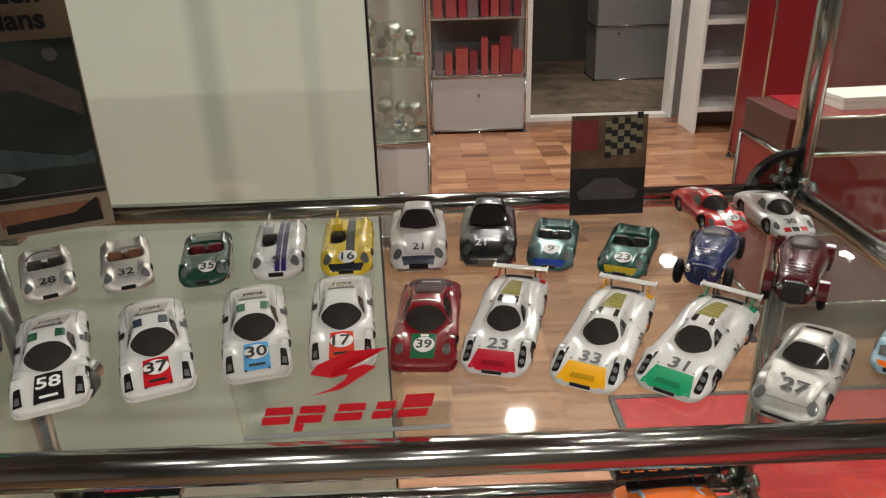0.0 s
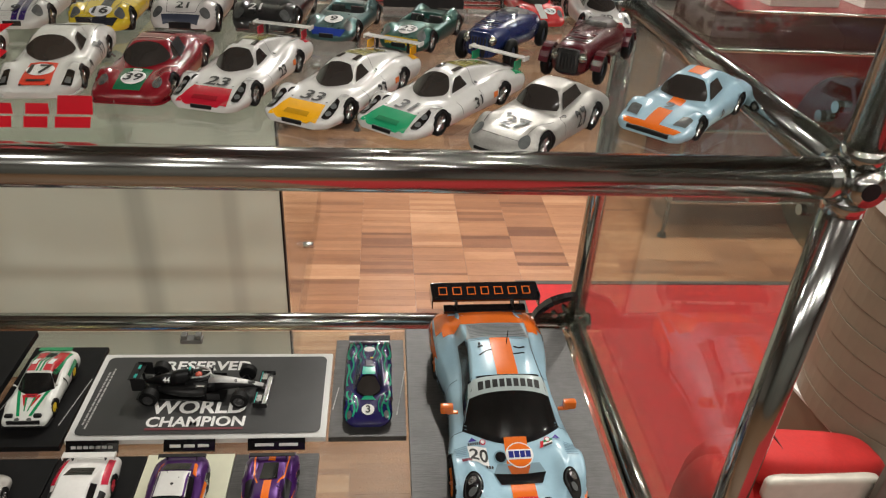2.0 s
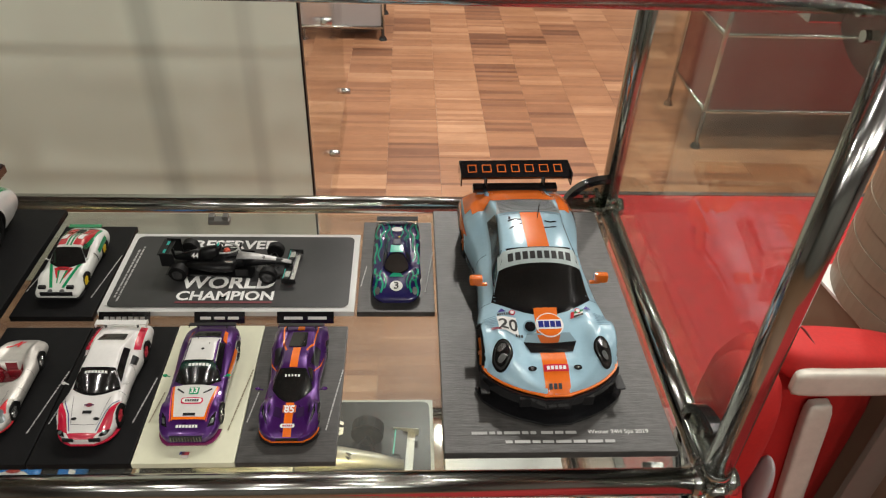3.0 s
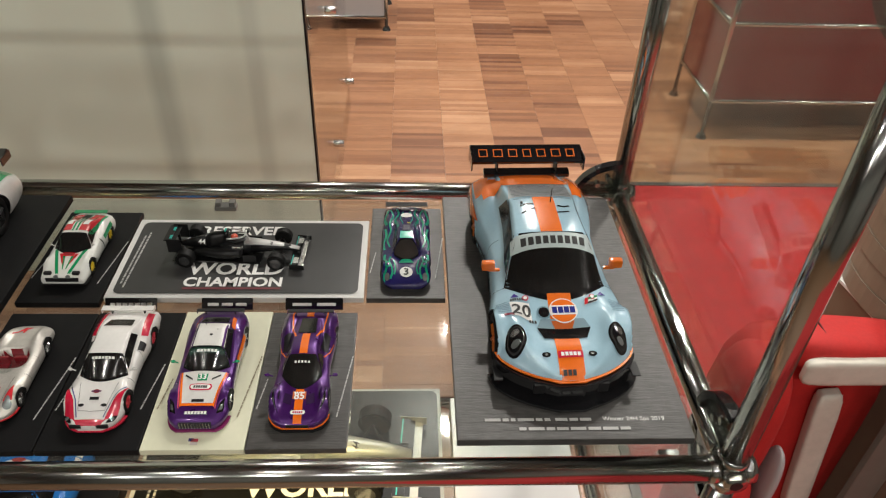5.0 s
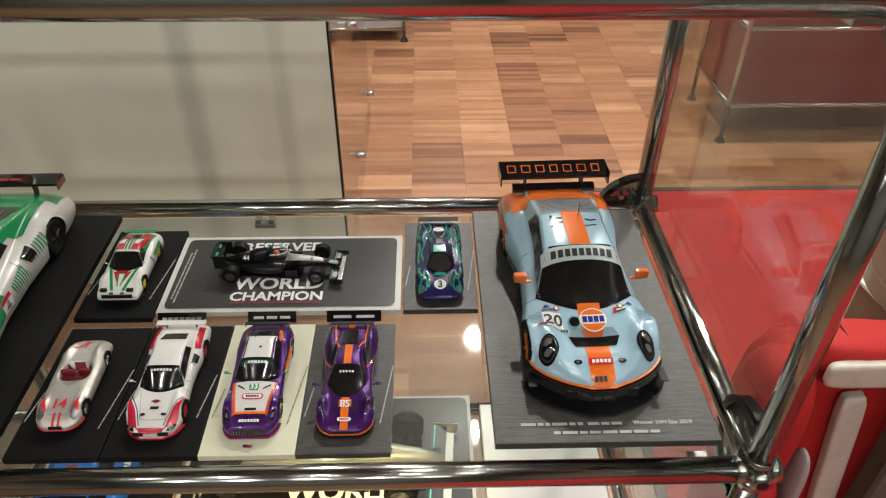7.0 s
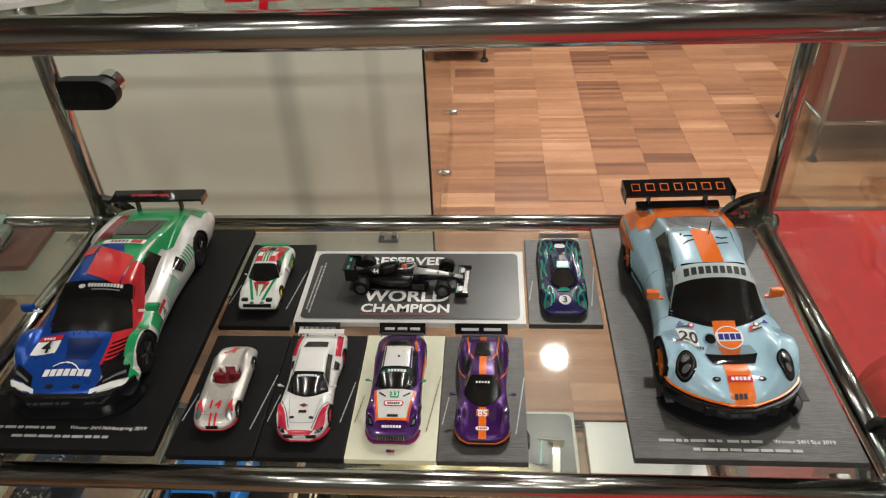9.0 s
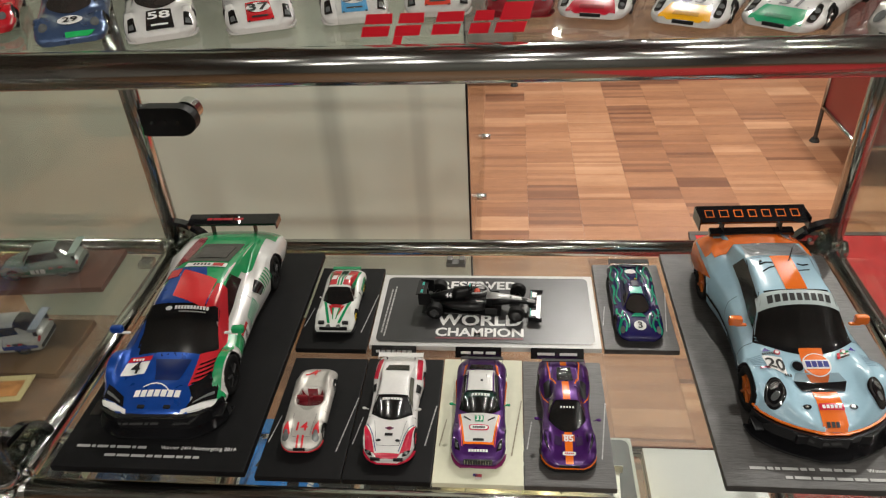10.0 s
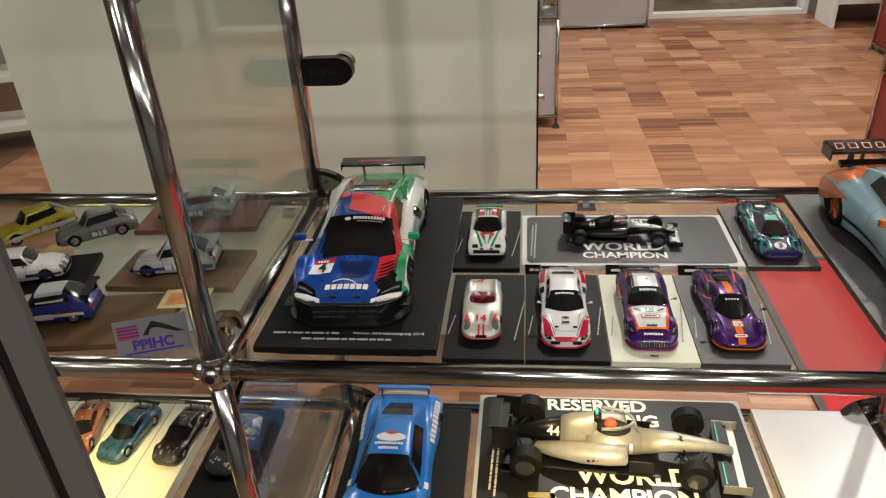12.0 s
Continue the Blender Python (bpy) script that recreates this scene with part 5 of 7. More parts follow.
def vintage(label, x, y, turn, colour, num, fenders, L=3.9):
    """A pre-war racer: narrow body, exposed wheels, upright grille."""
    k = K43
    root = thing("vintage_model_car", label, "model car", ROW, spot(x, y, turn))
    mt = paint(colour)
    bm = bmesh.new()
    rows, n = [], 18
    for s, w, h, z in ((-.5, .34, .34, .62), (-.46, .40, .40, .64), (-.2, .47, .44, .66), (.0, .56, .46, .66), (.12, .60, .46, .64), (.3, .56, .44, .62), (.42, .38, .36, .58), (.5, .10, .16, .54)):
        rows.append([bm.verts.new((w * math.cos(a) * k * abs(math.cos(a)) ** -.25 * 1.25, s * L * k, (z + h * math.sin(a) * abs(math.sin(a) + 1e-9) ** -.25) * k)) for a in [2 * math.pi * i / n + .01 for i in range(n)]])
    for a, b in zip(rows, rows[1:]):
        for i in range(n):
            bm.faces.new((a[i], a[(i + 1) % n], b[(i + 1) % n], b[i]))
    bm.faces.new(rows[0][::-1])
    bm.faces.new(rows[-1])
    part("body", bm, mt, root, smooth=True)
    part("grille", box(.58 * k, .06 * k, .62 * k, 0, -.51 * L * k, .36 * k, .10 * k), DARK_CHROME if fenders else mt, root)
    for i in range(5):
        part("grille_bar", box(.03 * k, .03 * k, .42 * k, (-.18 + .09 * i) * k, -.522 * L * k, .43 * k), BLACK, root)
    part("cockpit", ball(.40 * k, 0, .16 * L * k, 1.02 * k, 18, None, (1.15, 1.7 if fenders else 1.2, .5 if fenders else .3)), surface("tonneau_brown", (0.035, 0.018, 0.015), .5), root, "dark cockpit cover", smooth=True)
    part("windscreen", box(.7 * k, .02 * k, .22 * k, 0, .0, 1.05 * k), glass("car_screen", (0.75, 0.77, 0.75), 1.0), root)
    for i in range(6):
        part("bonnet_rib", box(.62 * k, .03 * k, .02 * k, 0, (-.42 + .055 * i) * L * k, 1.075 * k), BLACK if i % 2 else mt, root)
    for sx in (-1, 1):
        for sy in (-.36, .33):
            w = part("wheel", None or ring_wheel(.72 * sx * k, sy * L * k, .40 * k, .24 * k), RUBBER, root, smooth=True)
            part("rim", rod(((.72 * sx - .05) * k, sy * L * k, .40 * k), ((.72 * sx + .05) * k, sy * L * k, .40 * k), .27 * k, 18), surface("wire_wheel", [c * .6 + .05 for c in colour], .3, .6), w)
            if fenders:
                bm = bmesh.new()
                arc = [[bm.verts.new(((.72 * sx + dx) * k, (sy * L + math.cos(radians(a)) * rr) * k, (.40 + math.sin(radians(a)) * rr) * k)) for dx, rr in ((-.13, .46), (.13, .46), (.13, .50), (-.13, .50))] for a in range(10, 171, 16)]
                for a, b in zip(arc, arc[1:]):
                    for q in range(4):
                        bm.faces.new((a[q], a[(q + 1) % 4], b[(q + 1) % 4], b[q]))
                bm.faces.new(arc[0])
                bm.faces.new(arc[-1])
                bmesh.ops.recalc_face_normals(bm, faces=bm.faces)
                part("mudguard", bm, mt, root)
        part("headlight", ball(.13 * k, .36 * sx * k, -.50 * L * k, .78 * k, 12), CHROME, root, smooth=True)
    part("axle", rod((-.72 * k, -.36 * L * k, .40 * k), (.72 * k, -.36 * L * k, .40 * k), .04 * k, 8), DARK_CHROME, root)
    part("axle", rod((-.72 * k, .33 * L * k, .40 * k), (.72 * k, .33 * L * k, .40 * k), .04 * k, 8), DARK_CHROME, root)
    if num:
        pts, faces = text_mesh(num, 0.02)
        me = from_data([(px * .30 * k, (-.30 * L + py * .30) * k, 1.115 * k) for px, py in pts], faces)
        me.materials.append(WHITE_INK)
        part("number", me, None, root)
    return root


def ring_wheel(x, y, r, w):
    bm = bmesh.new()
    n, m = 20, 8
    R, q = r - w / 2, w / 2
    rows = [[bm.verts.new((x + q * math.sin(b), y + (R + q * math.cos(b)) * math.cos(a), r + (R + q * math.cos(b)) * math.sin(a))) for b in [2 * math.pi * j / m for j in range(m)]] for a in [2 * math.pi * i / n for i in range(n)]]
    for i in range(n):
        for j in range(m):
            bm.faces.new((rows[i][j], rows[(i + 1) % n][j], rows[(i + 1) % n][(j + 1) % m], rows[i][(j + 1) % m]))
    return bm


vintage("dark blue pre-war racer with exposed wheels, number 3", -.129, -.151, -30, (0.016, 0.028, 0.11), "3", False, 3.7)
vintage("maroon pre-war roadster with separate mudguards and upright grille", -.076, -.178, -31, (0.075, 0.004, 0.009), "", True, 4.1)

# ---- sign, card and poster on the upper shelf ----
LOGO_RED = surface("logo_red", (0.84, 0.010, 0.030), 0.4, 0, 0.05, 100)
sg_ = thing("acrylic_sign", "clear acrylic stand with a slanting red printed mark and swoosh", "sign", m=pose(-.3815, -.3255, TOP, 12, 0, 2))
part("stand", box(.106, .0025, .064, 0, 0, .0, .0005), ACRYLIC, sg_)
part("foot", box(.106, .030, .0025, 0, -.002, .0, .0005), ACRYLIC, sg_)
part("stand_edge", box(.106, .0026, .0005, 0, 0, .0005), GREY_METAL, sg_)


def slant_shape(pts, name):
    """A flat red mark on the face of the stand, slanting to the right."""
    bm = bmesh.new()
    bm.faces.new([bm.verts.new((x + .30 * z, -.0022, z)) for x, z in pts])
    part(name, bm, LOGO_RED, sg_)


H0 = .012
for x0, w, tall, drop in ((-.046, .014, 0, 0), (-.029, .013, 0, -.006), (-.010, .014, 0, 0), (.009, .010, 0, 0), (.022, .015, .004, 0)):
    # each mark: two slanting blocks with a slit between them
    a, b, t = H0 + drop, H0 + .0125 + tall, H0 + .0058
    slant_shape([(x0, H0), (x0 + w, H0), (x0 + w, t), (x0, t)], "mark")
    slant_shape([(x0 + .0008, t + .0012), (x0 + w + .0008, t + .0012), (x0 + w, b), (x0 + .0008, b)], "mark")
    if drop:
        slant_shape([(x0, a), (x0 + .0046, a), (x0 + .0046, H0 - .0001), (x0, H0 - .0001)], "mark")
sw = [(-.028, .030), (-.012, .034), (-.004, .040), (.006, .048), (.000, .050), (-.014, .045), (-.016, .048), (-.004, .055), (.012, .060), (-.006, .059), (-.022, .051), (-.026, .045), (-.016, .042), (-.008, .044), (-.010, .040), (-.018, .034)]
bm = bmesh.new()
f = bm.faces.new([bm.verts.new((x * 1.0 + .012, -.0022, z + .001)) for x, z in sw])
bmesh.ops.triangulate(bm, faces=[f])
part("swoosh", bm, LOGO_RED, sg_)

card = thing("postcard", "upright postcard with chequered flag and dark racing car picture", "postcard", m=pose(-.178, -.032, TOP, -6, 0, 0))
part("sheet", box(.066, .0012, .088, 0, 0, 0, .0003), surface("card_dark", (0.030, 0.026, 0.026), .3, 0, .5, 60), card)
part("picture_band", box(.066, .0004, .046, 0, -.0009, .042), surface("card_mottle", (0.14, 0.085, 0.05), .3, 0, .8, 45), card)
part("red_block", box(.022, .0003, .026, -.021, -.0014, .058), surface("card_red", (0.22, 0.03, 0.035), .35, 0, .2, 90), card)
part("picture_car", ring_disc([(-.024, .014), (.024, .014), (.027, .022), (.016, .027), (.008, .033), (-.010, .033), (-.020, .026), (-.027, .021)], .0003), surface("card_car", (0.10, 0.085, 0.08), .3, 0, .4, 60), card).matrix_basis = pose(0, -.0011, 0)
for i in range(6):
    for j in range(6):
        q = part("chequer", box(.0052, .0003, .0052, -.001 + .0054 * i - .001 * j * 0, -.0015, .051 + .0054 * j + .0012 * i + .0016 * math.sin(1.4 * i)), surface("flag_cream", (0.26, 0.22, 0.13), .4) if (i + j) % 2 else BLACK_INK, card)
part("back_stand", box(.06, .0012, .07, 0, .012, 0), CARD, card)

poster = thing("standing_poster", "large dark racing poster in a tan frame standing on the glass", "poster", m=pose(-.622, -.012, TOP, 0, 0, 21))
part("board", box(.125, .004, .36, -.0625, .002, 0, .0005), surface("tan_card", (0.34, 0.27, 0.19), .5, 0, .12, 30), poster)
part("picture", box(.1205, .0006, .128, -.0615, -.0006, .036), surface("poster_dark", (0.022, 0.030, 0.026), .3, 0, .9, 14), poster)
part("caption_box", box(.080, .0005, .016, -.048, -.0006, .009), surface("poster_orange", (0.30, 0.12, 0.06), .5, 0, .2, 90), poster)
part("dark_wedge", ring_disc([(-.085, .004), (-.008, .006), (-.010, .028), (-.030, .016), (-.085, .012)], .0004), BLACK_INK, poster).matrix_basis = pose(0, -.0013, 0)
part("top_strip", box(.1205, .0006, .0035, -.0615, -.0008, .0315), BLACK_INK, poster)
for pts_, col_ in (([(-.120, .150), (-.060, .156), (-.004, .120), (-.004, .100), (-.050, .126), (-.120, .118)], (0.075, 0.055, 0.045)), ([(-.120, .074), (-.070, .078), (-.020, .066), (-.004, .070), (-.004, .058), (-.120, .060)], (0.05, 0.075, 0.072)), ([(-.110, .046), (-.070, .046), (-.060, .052), (-.072, .058), (-.090, .060), (-.108, .053)], (0.16, 0.18, 0.18))):
    part("picture_shape", ring_disc(pts_, .0003), surface("poster_tone_%d" % int(1000 * col_[0]), col_, .35, 0, .5, 60), poster).matrix_basis = pose(0, -.0012, 0)
part("crest", rod((-.020, -.0012, .152), (-.020, -.0016, .152), .0055, 16), surface("crest_grey", (0.09, 0.08, 0.075), .4), poster)
for wd, zz in (("den", .200), ("lans", .180)):
    letters(wd, .0165, BLACK_INK, poster, pose(-.034, -.0012, zz, 90, 0, 0), .03)

# ---- middle shelf: plinths ----
MID = ZS[2] - DZ
BASES = "plinths on the middle shelf"


def plinth(x0, x1, y0, y1, top, mat, label, z=MID, rim=None, group=BASES):
    b = thing("model_plinth", label, "plinth", group, pose((x0 + x1) / 2, (y0 + y1) / 2, z + .0002))
    if rim:
        h = top - z - .0004
        part("slab", box(x1 - x0, y1 - y0, .0065, 0, 0, h - .0065, .0007), mat, b)
        part("riser", box(x1 - x0 - .030, y1 - y0 - .034, h - .0066, 0, 0, 0), rim, b)
    else:
        part("slab", box(x1 - x0, y1 - y0, top - z - .0004, 0, 0, 0, .0007), mat, b)
    return b


GREY_INK = surface("grey_ink", (0.40, 0.40, 0.39), .5)


def ink_lines(b, rows, z, mat=GREY_INK):
    """Small unreadable print: bars of uneven length. rows: x, y, length, height, turn."""
    rr = random.Random(len(rows) * 7 + 1)
    for x, y, ln, h, turn in rows:
        t = -ln / 2
        while t < ln / 2 - h:
            w = min(rr.uniform(1.2, 4.5) * h, ln / 2 - t)
            ca, sa = math.cos(radians(turn)), math.sin(radians(turn))
            sheet(w, h, mat, b, pose(x + (t + w / 2) * ca, y + (t + w / 2) * sa, z, 0, 0, turn), "print_bar")
            t += w + h * .6


b = plinth(-.1855, -.0165, -.337, -.036, .015, BASE_GREY, "dark grey wood-grain plinth under the large pale blue car", rim=BLACK)
ink_lines(b, [(-.040, -.1335, .048, .0026, 0), (-.000, -.1335, .026, .0026, 0), (0, -.1415, .080, .0026, 0)], .0212)
letters("Winner 24H Spa 2019", .0046, WHITE_INK, b, pose(.044, -.1335, .0212), 0)
b = plinth(-.717, -.5555, -.340, -.038, .015, BASE_BLACK, "black plinth under the large blue, green and white car", rim=BLACK)
ink_lines(b, [(-.038, -.1300, .060, .0026, 0), (0, -.1385, .080, .0026, 0)], .0212)
letters("Winner 24H N\u00fcrburgring 2019", .0046, WHITE_INK, b, pose(.036, -.1300, .0212), 0)
PB = {}
for nm, x0, x1, y0, y1, mat, lab in (("lancia", -.557, -.4865, -.180, -.046, BASE_BLACK, "black plinth under the small white and green wedge car"),
                                     ("proto", -.257, -.187, -.174, -.036, BASE_GREY, "grey plinth under the green and purple racer"),
                                     ("spyder", -.5525, -.4815, -.332, -.193, BASE_BLACK, "black plinth under the silver roadster"),
                                     ("white", -.4805, -.4090, -.332, -.192, BASE_BLACK, "black plinth under the white and red coupe"),
                                     ("amg", -.4080, -.3355, -.332, -.191, BASE_CREAM, "cream plinth under the white and purple coupe"),
                                     ("purple", -.3350, -.2635, -.332, -.192, BASE_GREY, "grey wood-grain plinth under the metallic purple car")):
    PB[nm] = plinth(x0, x1, y0, y1, 0.0, mat, lab)
    ink = GREY_INK if mat is not BASE_CREAM else surface("brown_ink", (0.25, 0.22, 0.14), .5)
    d = (y1 - y0) / 2
    ink_lines(PB[nm], [(.031, -.012, .062 if nm != "white" else .045, .0011, 82), (-.031, -.02, .030, .0010, 82)], .0066, ink)
flag = [(0, .0052, (0.05, 0.04, 0.20), 0.0030), (.0026, .0052, (0.45, 0.06, 0.08), 0.0026), (.0026, .0052, (0.5, 0.45, 0.42), 0.0)]
for dx, wd, col, dy in flag:
    sheet(wd if dx else .0034, .0026, surface("flag_%02d" % int(100 * col[0]), col, .5), PB["amg"], pose(dx - .002, -.0655 + dy, .0066), "flag_print")
sgn = plinth(-.4845, -.2595, -.1735, -.058, 0.0, surface("sign_white", (0.62, 0.62, 0.60), .35, 0, .04, 60), "white-edged dark name board lettered world champion", group="")
sheet(.214, .105, surface("sign_dark", (0.036, 0.036, 0.037), .3, 0, .15, 40), sgn, pose(0, 0, .0063), "board_face", .006)
letters("RESERVED", .0140, WHITE_INK, sgn, pose(-.008, .0385, .0068), .03)
letters("WORLD", .0175, WHITE_INK, sgn, pose(-.006, -.0190, .0068), .03)
letters("CHAMPION", .0128, WHITE_INK, sgn, pose(-.005, -.0375, .0068), .03)
sheet(.086, .0026, surface("faded_red_line", (0.16, 0.03, 0.04), .4), sgn, pose(-.005, -.0462, .0067), "underline")
ink_lines(sgn, [(-.098, -.005, .080, .0016, 88), (-.1015, -.005, .070, .0016, 88)], .0068)
for x0, x1, n in ((-.481, -.437, 7), (-.399, -.355, 3), (-.327, -.277, 2)):
    q = thing("name_plate", "small black name plate with white print between the plinths", "name plate", "name plates", pose((x0 + x1) / 2, -.1825, MID, -38, 0, 0))
    part("plate", box(x1 - x0, .0012, .0105, 0, 0, 0, .0003), GLOSS_BLACK, q)
    w = (x1 - x0 - .008) / n
    for i in range(n):
        part("mark", box(w * .78, .0004, .0026, -(x1 - x0) / 2 + .004 + w * (i + .5), -.0008, .0036), WHITE_INK, q)

# ---- middle shelf: small cars ----
MIDROW = "small model cars on the middle shelf"
Z0 = 0.0003
WEDGE_RED = (0.55, 0.025, 0.035)
c = Model("model_car", "white wedge-shaped rally car with green and red stripes, yellow wheels", "wedge", K43, pose(-.522, -.116, Z0), (0.72, 0.73, 0.69), MIDROW, rim=surface("yellow_rim", (0.75, 0.55, 0.02), .35), dense=1.3)
c.glazing(tail=False)
for sg in (-1, 1):
    c.patch("stripe", [(.05, sg * .16), (.33, sg * .46), (.36, sg * .62), (.05, sg * .28)], GREEN, n=16)
    c.patch("stripe", [(.10, sg * .04), (.28, sg * .12), (.28, sg * .22), (.10, sg * .08)], GREEN, n=14)
    c.patch("stripe", [(.16, sg * .10), (.29, sg * .24), (.29, sg * .36), (.16, sg * .15)], WEDGE_RED, n=12)
    c.patch("roof_flash", [(.53, sg * .14), (.93, sg * .20), (.93, sg * .60), (.53, sg * .50)], WEDGE_RED, n=14)
    c.patch("roof_flash", [(.52, sg * .50), (.93, sg * .60), (.93, sg * .70), (.52, sg * .57)], GREEN, n=14)
    c.patch("roof_panel", [(.62, sg * .20), (.74, sg * .22), (.74, sg * .42), (.62, sg * .40)], WHITE_INK, lift=2.0)
    c.band("roof_stripe", .52, .92, sg * .07 - .035, sg * .07 + .035, GREEN, lift=1.4)
    c.block("lamp_pod", sg * .52, .040, .50, .26, .14, .12, BLACK, bevel=.03)
    c.disc("spot_lamp", .018, sg * .22, .06, .09, LENS, 2)
    c.side_number("1", .55, .30, .34, sg)
    c.patch("door_flash", [(.62, sg * 1.05), (.86, sg * 1.0), (.86, sg * 1.3), (.62, sg * 1.35)], GREEN, by_x=False)
c.patch("lamp_block", [(.255, -.20), (.295, -.24), (.295, .24), (.255, .20)], WEDGE_RED, lift=2.2)
words(c, .268, .284, -.15, .15, 4, BLACK_INK, 3.0, .7)
c.band("rear_grille", .80, .90, -.15, .15, BLACK, lift=2.4)
c.block("spoiler", 0, .96, .90, 1.30, .20, .05, GREEN)
c.block("grille", 0, .004, .26, 1.20, .07, .15, BLACK)
c.mirrors(.40, .80, .86, WHITE, .11)
c.splitter(None, .8, .12, .12)

NIGHT, TEALP = (0.012, 0.010, 0.085), (0.008, 0.30, 0.17)
c = Model("model_car", "green and purple endurance racer, number 3 on the nose", "proto", K43, pose(-.222, -.110, Z0), NIGHT, MIDROW, L=4.75, W=1.98, cab=(.255, .43, .52, .9, .36, .36, .62, .20), side=(.38, .5), nose=(.08, .7), screen_round=.6, dense=1.3, fend=[(.17, .16, .09, .76, .20), (.78, .14, .14, .80, .2)], frame=True)
c.glazing(tail=False)
for sg in (-1, 1):
    for x0, amp, w, ph, s0, s1 in ((.80, .06, .10, 0, .04, .34), (.60, .07, .07, 1.5, .06, .30), (.46, .05, .05, .4, .10, .26), (.86, .05, .09, 2.0, .40, .66), (.70, .06, .06, .8, .42, .70), (.84, .06, .10, 0, .70, .98), (.62, .07, .07, 2.2, .66, .96), (.40, .07, .08, 1.0, .60, .94), (.20, .05, .05, .2, .66, .90)):
        c.seam([(s0 + (s1 - s0) * i / 12, sg * (x0 + amp * math.sin(ph + 26 * (s0 + (s1 - s0) * i / 12)))) for i in range(13)], w, paint(TEALP), True, "swirl")
    c.disc("swirl", .185, sg * .70, .16, .10, TEALP, 1.8)
    c.disc("swirl_eye", .185, sg * .70, .08, .05, NIGHT, 2.6)
    c.disc("headlight", .075, sg * .72, .15, .09, LENS, 2.4)
c.patch("swirl", [(.225, -.30), (.262, -.16), (.262, .16), (.225, .30)], TEALP, lift=1.6)
c.disc("roundel", .125, 0, .25, .25, WHITE_INK, 2)
c.number("3", .125, 0, .34, BLACK_INK, 4)
c.disc("roundel", .83, 0, .20, .24, WHITE_INK, 2)
c.seam([(.80, -.12), (.845, 0), (.86, .14)], .06, paint(NIGHT), True, "roundel_bar")
c.block("roof_scoop", 0, .57, .93, .34, .42, .14, (0.02, 0.02, 0.05), bevel=.04)
c.disc("cap", .66, .10, .06, .06, (0.75, 0.55, 0.03), 3)
c.patch("roof_panel", [(.44, -.26), (.53, -.24), (.53, .24), (.44, .26)], (0.10, 0.55, 0.42))
c.wing(.965, .86, 1.75, .34, BLACK, BLACK, .5)
for dx in (-.06, .06):
    c.block("wing_bar", 0, .965 + dx, .905, 1.66, .02, .012, SILVER, bevel=0)

RD = (0.62, 0.03, 0.04)
c = open_racer("14", -.519, -.268, 0, SILV, "silver open roadster with red cockpit, red number 14 and nose stripes", (0.16, 0.006, 0.012), None, paint((0.6, 0.03, 0.04)), flake=True, ns=.205, L=3.9, cockpit=(.46, .67, .66, .40, 0.0), fend=[(.19, .15, .10, .76, .20), (.80, .18, .13, .74, .2)])
c.root.matrix_world = pose(-.5205, -.2645, Z0, 0, 0, 1.2)
c.root["group"] = MIDROW
for xx in (-.09, .09):
    c.patch("nose_stripe", [(.012, xx - .04), (.12, xx - .035), (.12, xx + .035), (.012, xx + .04)], RD)
for sg in (-1, 1):
    c.patch("lamp_flash", [(.10, sg * .46), (.13, sg * .40), (.27, sg * .56), (.14, sg * .66)], RD, lift=.9, n=12)
    c.disc("lamp_glass", .135, sg * .54, .09, .06, LENS, 2.4)
c.number("4", .90, -.10, .34, paint(RD), 2)
c.patch("tail_flash", [(.84, -.40), (.86, -.40), (.95, .10), (.93, .10)], RD)
c.skirt("nose_lip", .17, .21, .14, 1.008, RD, .02, "red nose lip")

HOTRED = (0.55, 0.012, 0.045)
c = Model("model_car", "white sports coupe with red flanks and a broad rear wing", "modern", K43, pose(-.4455, -.262, Z0, 0, 0, 0), (0.76, 0.75, 0.73), MIDROW, L=4.75, cab=(.30, .455, .62, .94, .40, .68, .90, .10), dense=1.4,
          outline=[(0, .30), (.01, .50), (.035, .70), (.08, .86), (.14, .95), (.22, .98), (.34, .92), (.48, .88), (.60, .90), (.74, .99), (.92, .98), (1, .92)], rim=surface("red_rim", (0.50, 0.03, 0.05), .35))
c.glazing(tail=False)
c.shut_lines((.085, .29, .40, .58), (.34, .58), .012)
for sg in (-1, 1):
    c.patch("red_flank", [(.035, sg * .44), (.16, sg * .62), (.27, sg * .93), (.06, sg * .78)], HOTRED, n=18)
    c.patch("red_flank", [(.70, sg * .74), (.94, sg * .66), (.95, sg * .86), (.72, sg * .92)], HOTRED, n=14)
    c.seam([(.05, sg * .40), (.16, sg * .56), (.27, sg * .84)], .03, paint((0.05, 0.07, 0.22)), True, "blue_line")
    c.patch("headlight", [(.018, sg * .50), (.050, sg * .58), (.075, sg * .82), (.040, sg * .76)], GLOSS_BLACK, lift=2.4)
    c.disc("lamp_glass", .048, sg * .66, .05, .07, LENS, 3.4)
    c.disc("vent", .125, sg * .34, .05, .09, BLACK, 2)
    c.block("intake", sg * .40, .004, .24, .34, .07, .12, BLACK)
    c.patch("side_scoop", [(.58, sg * .90), (.66, sg * .86), (.66, sg * 1.15), (.60, sg * 1.2)], BLACK, by_x=False, lift=1.6)
c.patch("red_flank", [(.004, -.34), (.036, -.48), (.036, .48), (.004, .34)], HOTRED, m=14, lift=1.2)
words(c, .424, .438, -.36, .36, 7, WHITE_INK, 2.6, .75, "strip_mark")
c.band("vent", .160, .182, -.14, .14, BLACK, lift=2)
c.disc("badge", .222, 0, .07, .10, (0.3, 0.06, 0.06), 2)
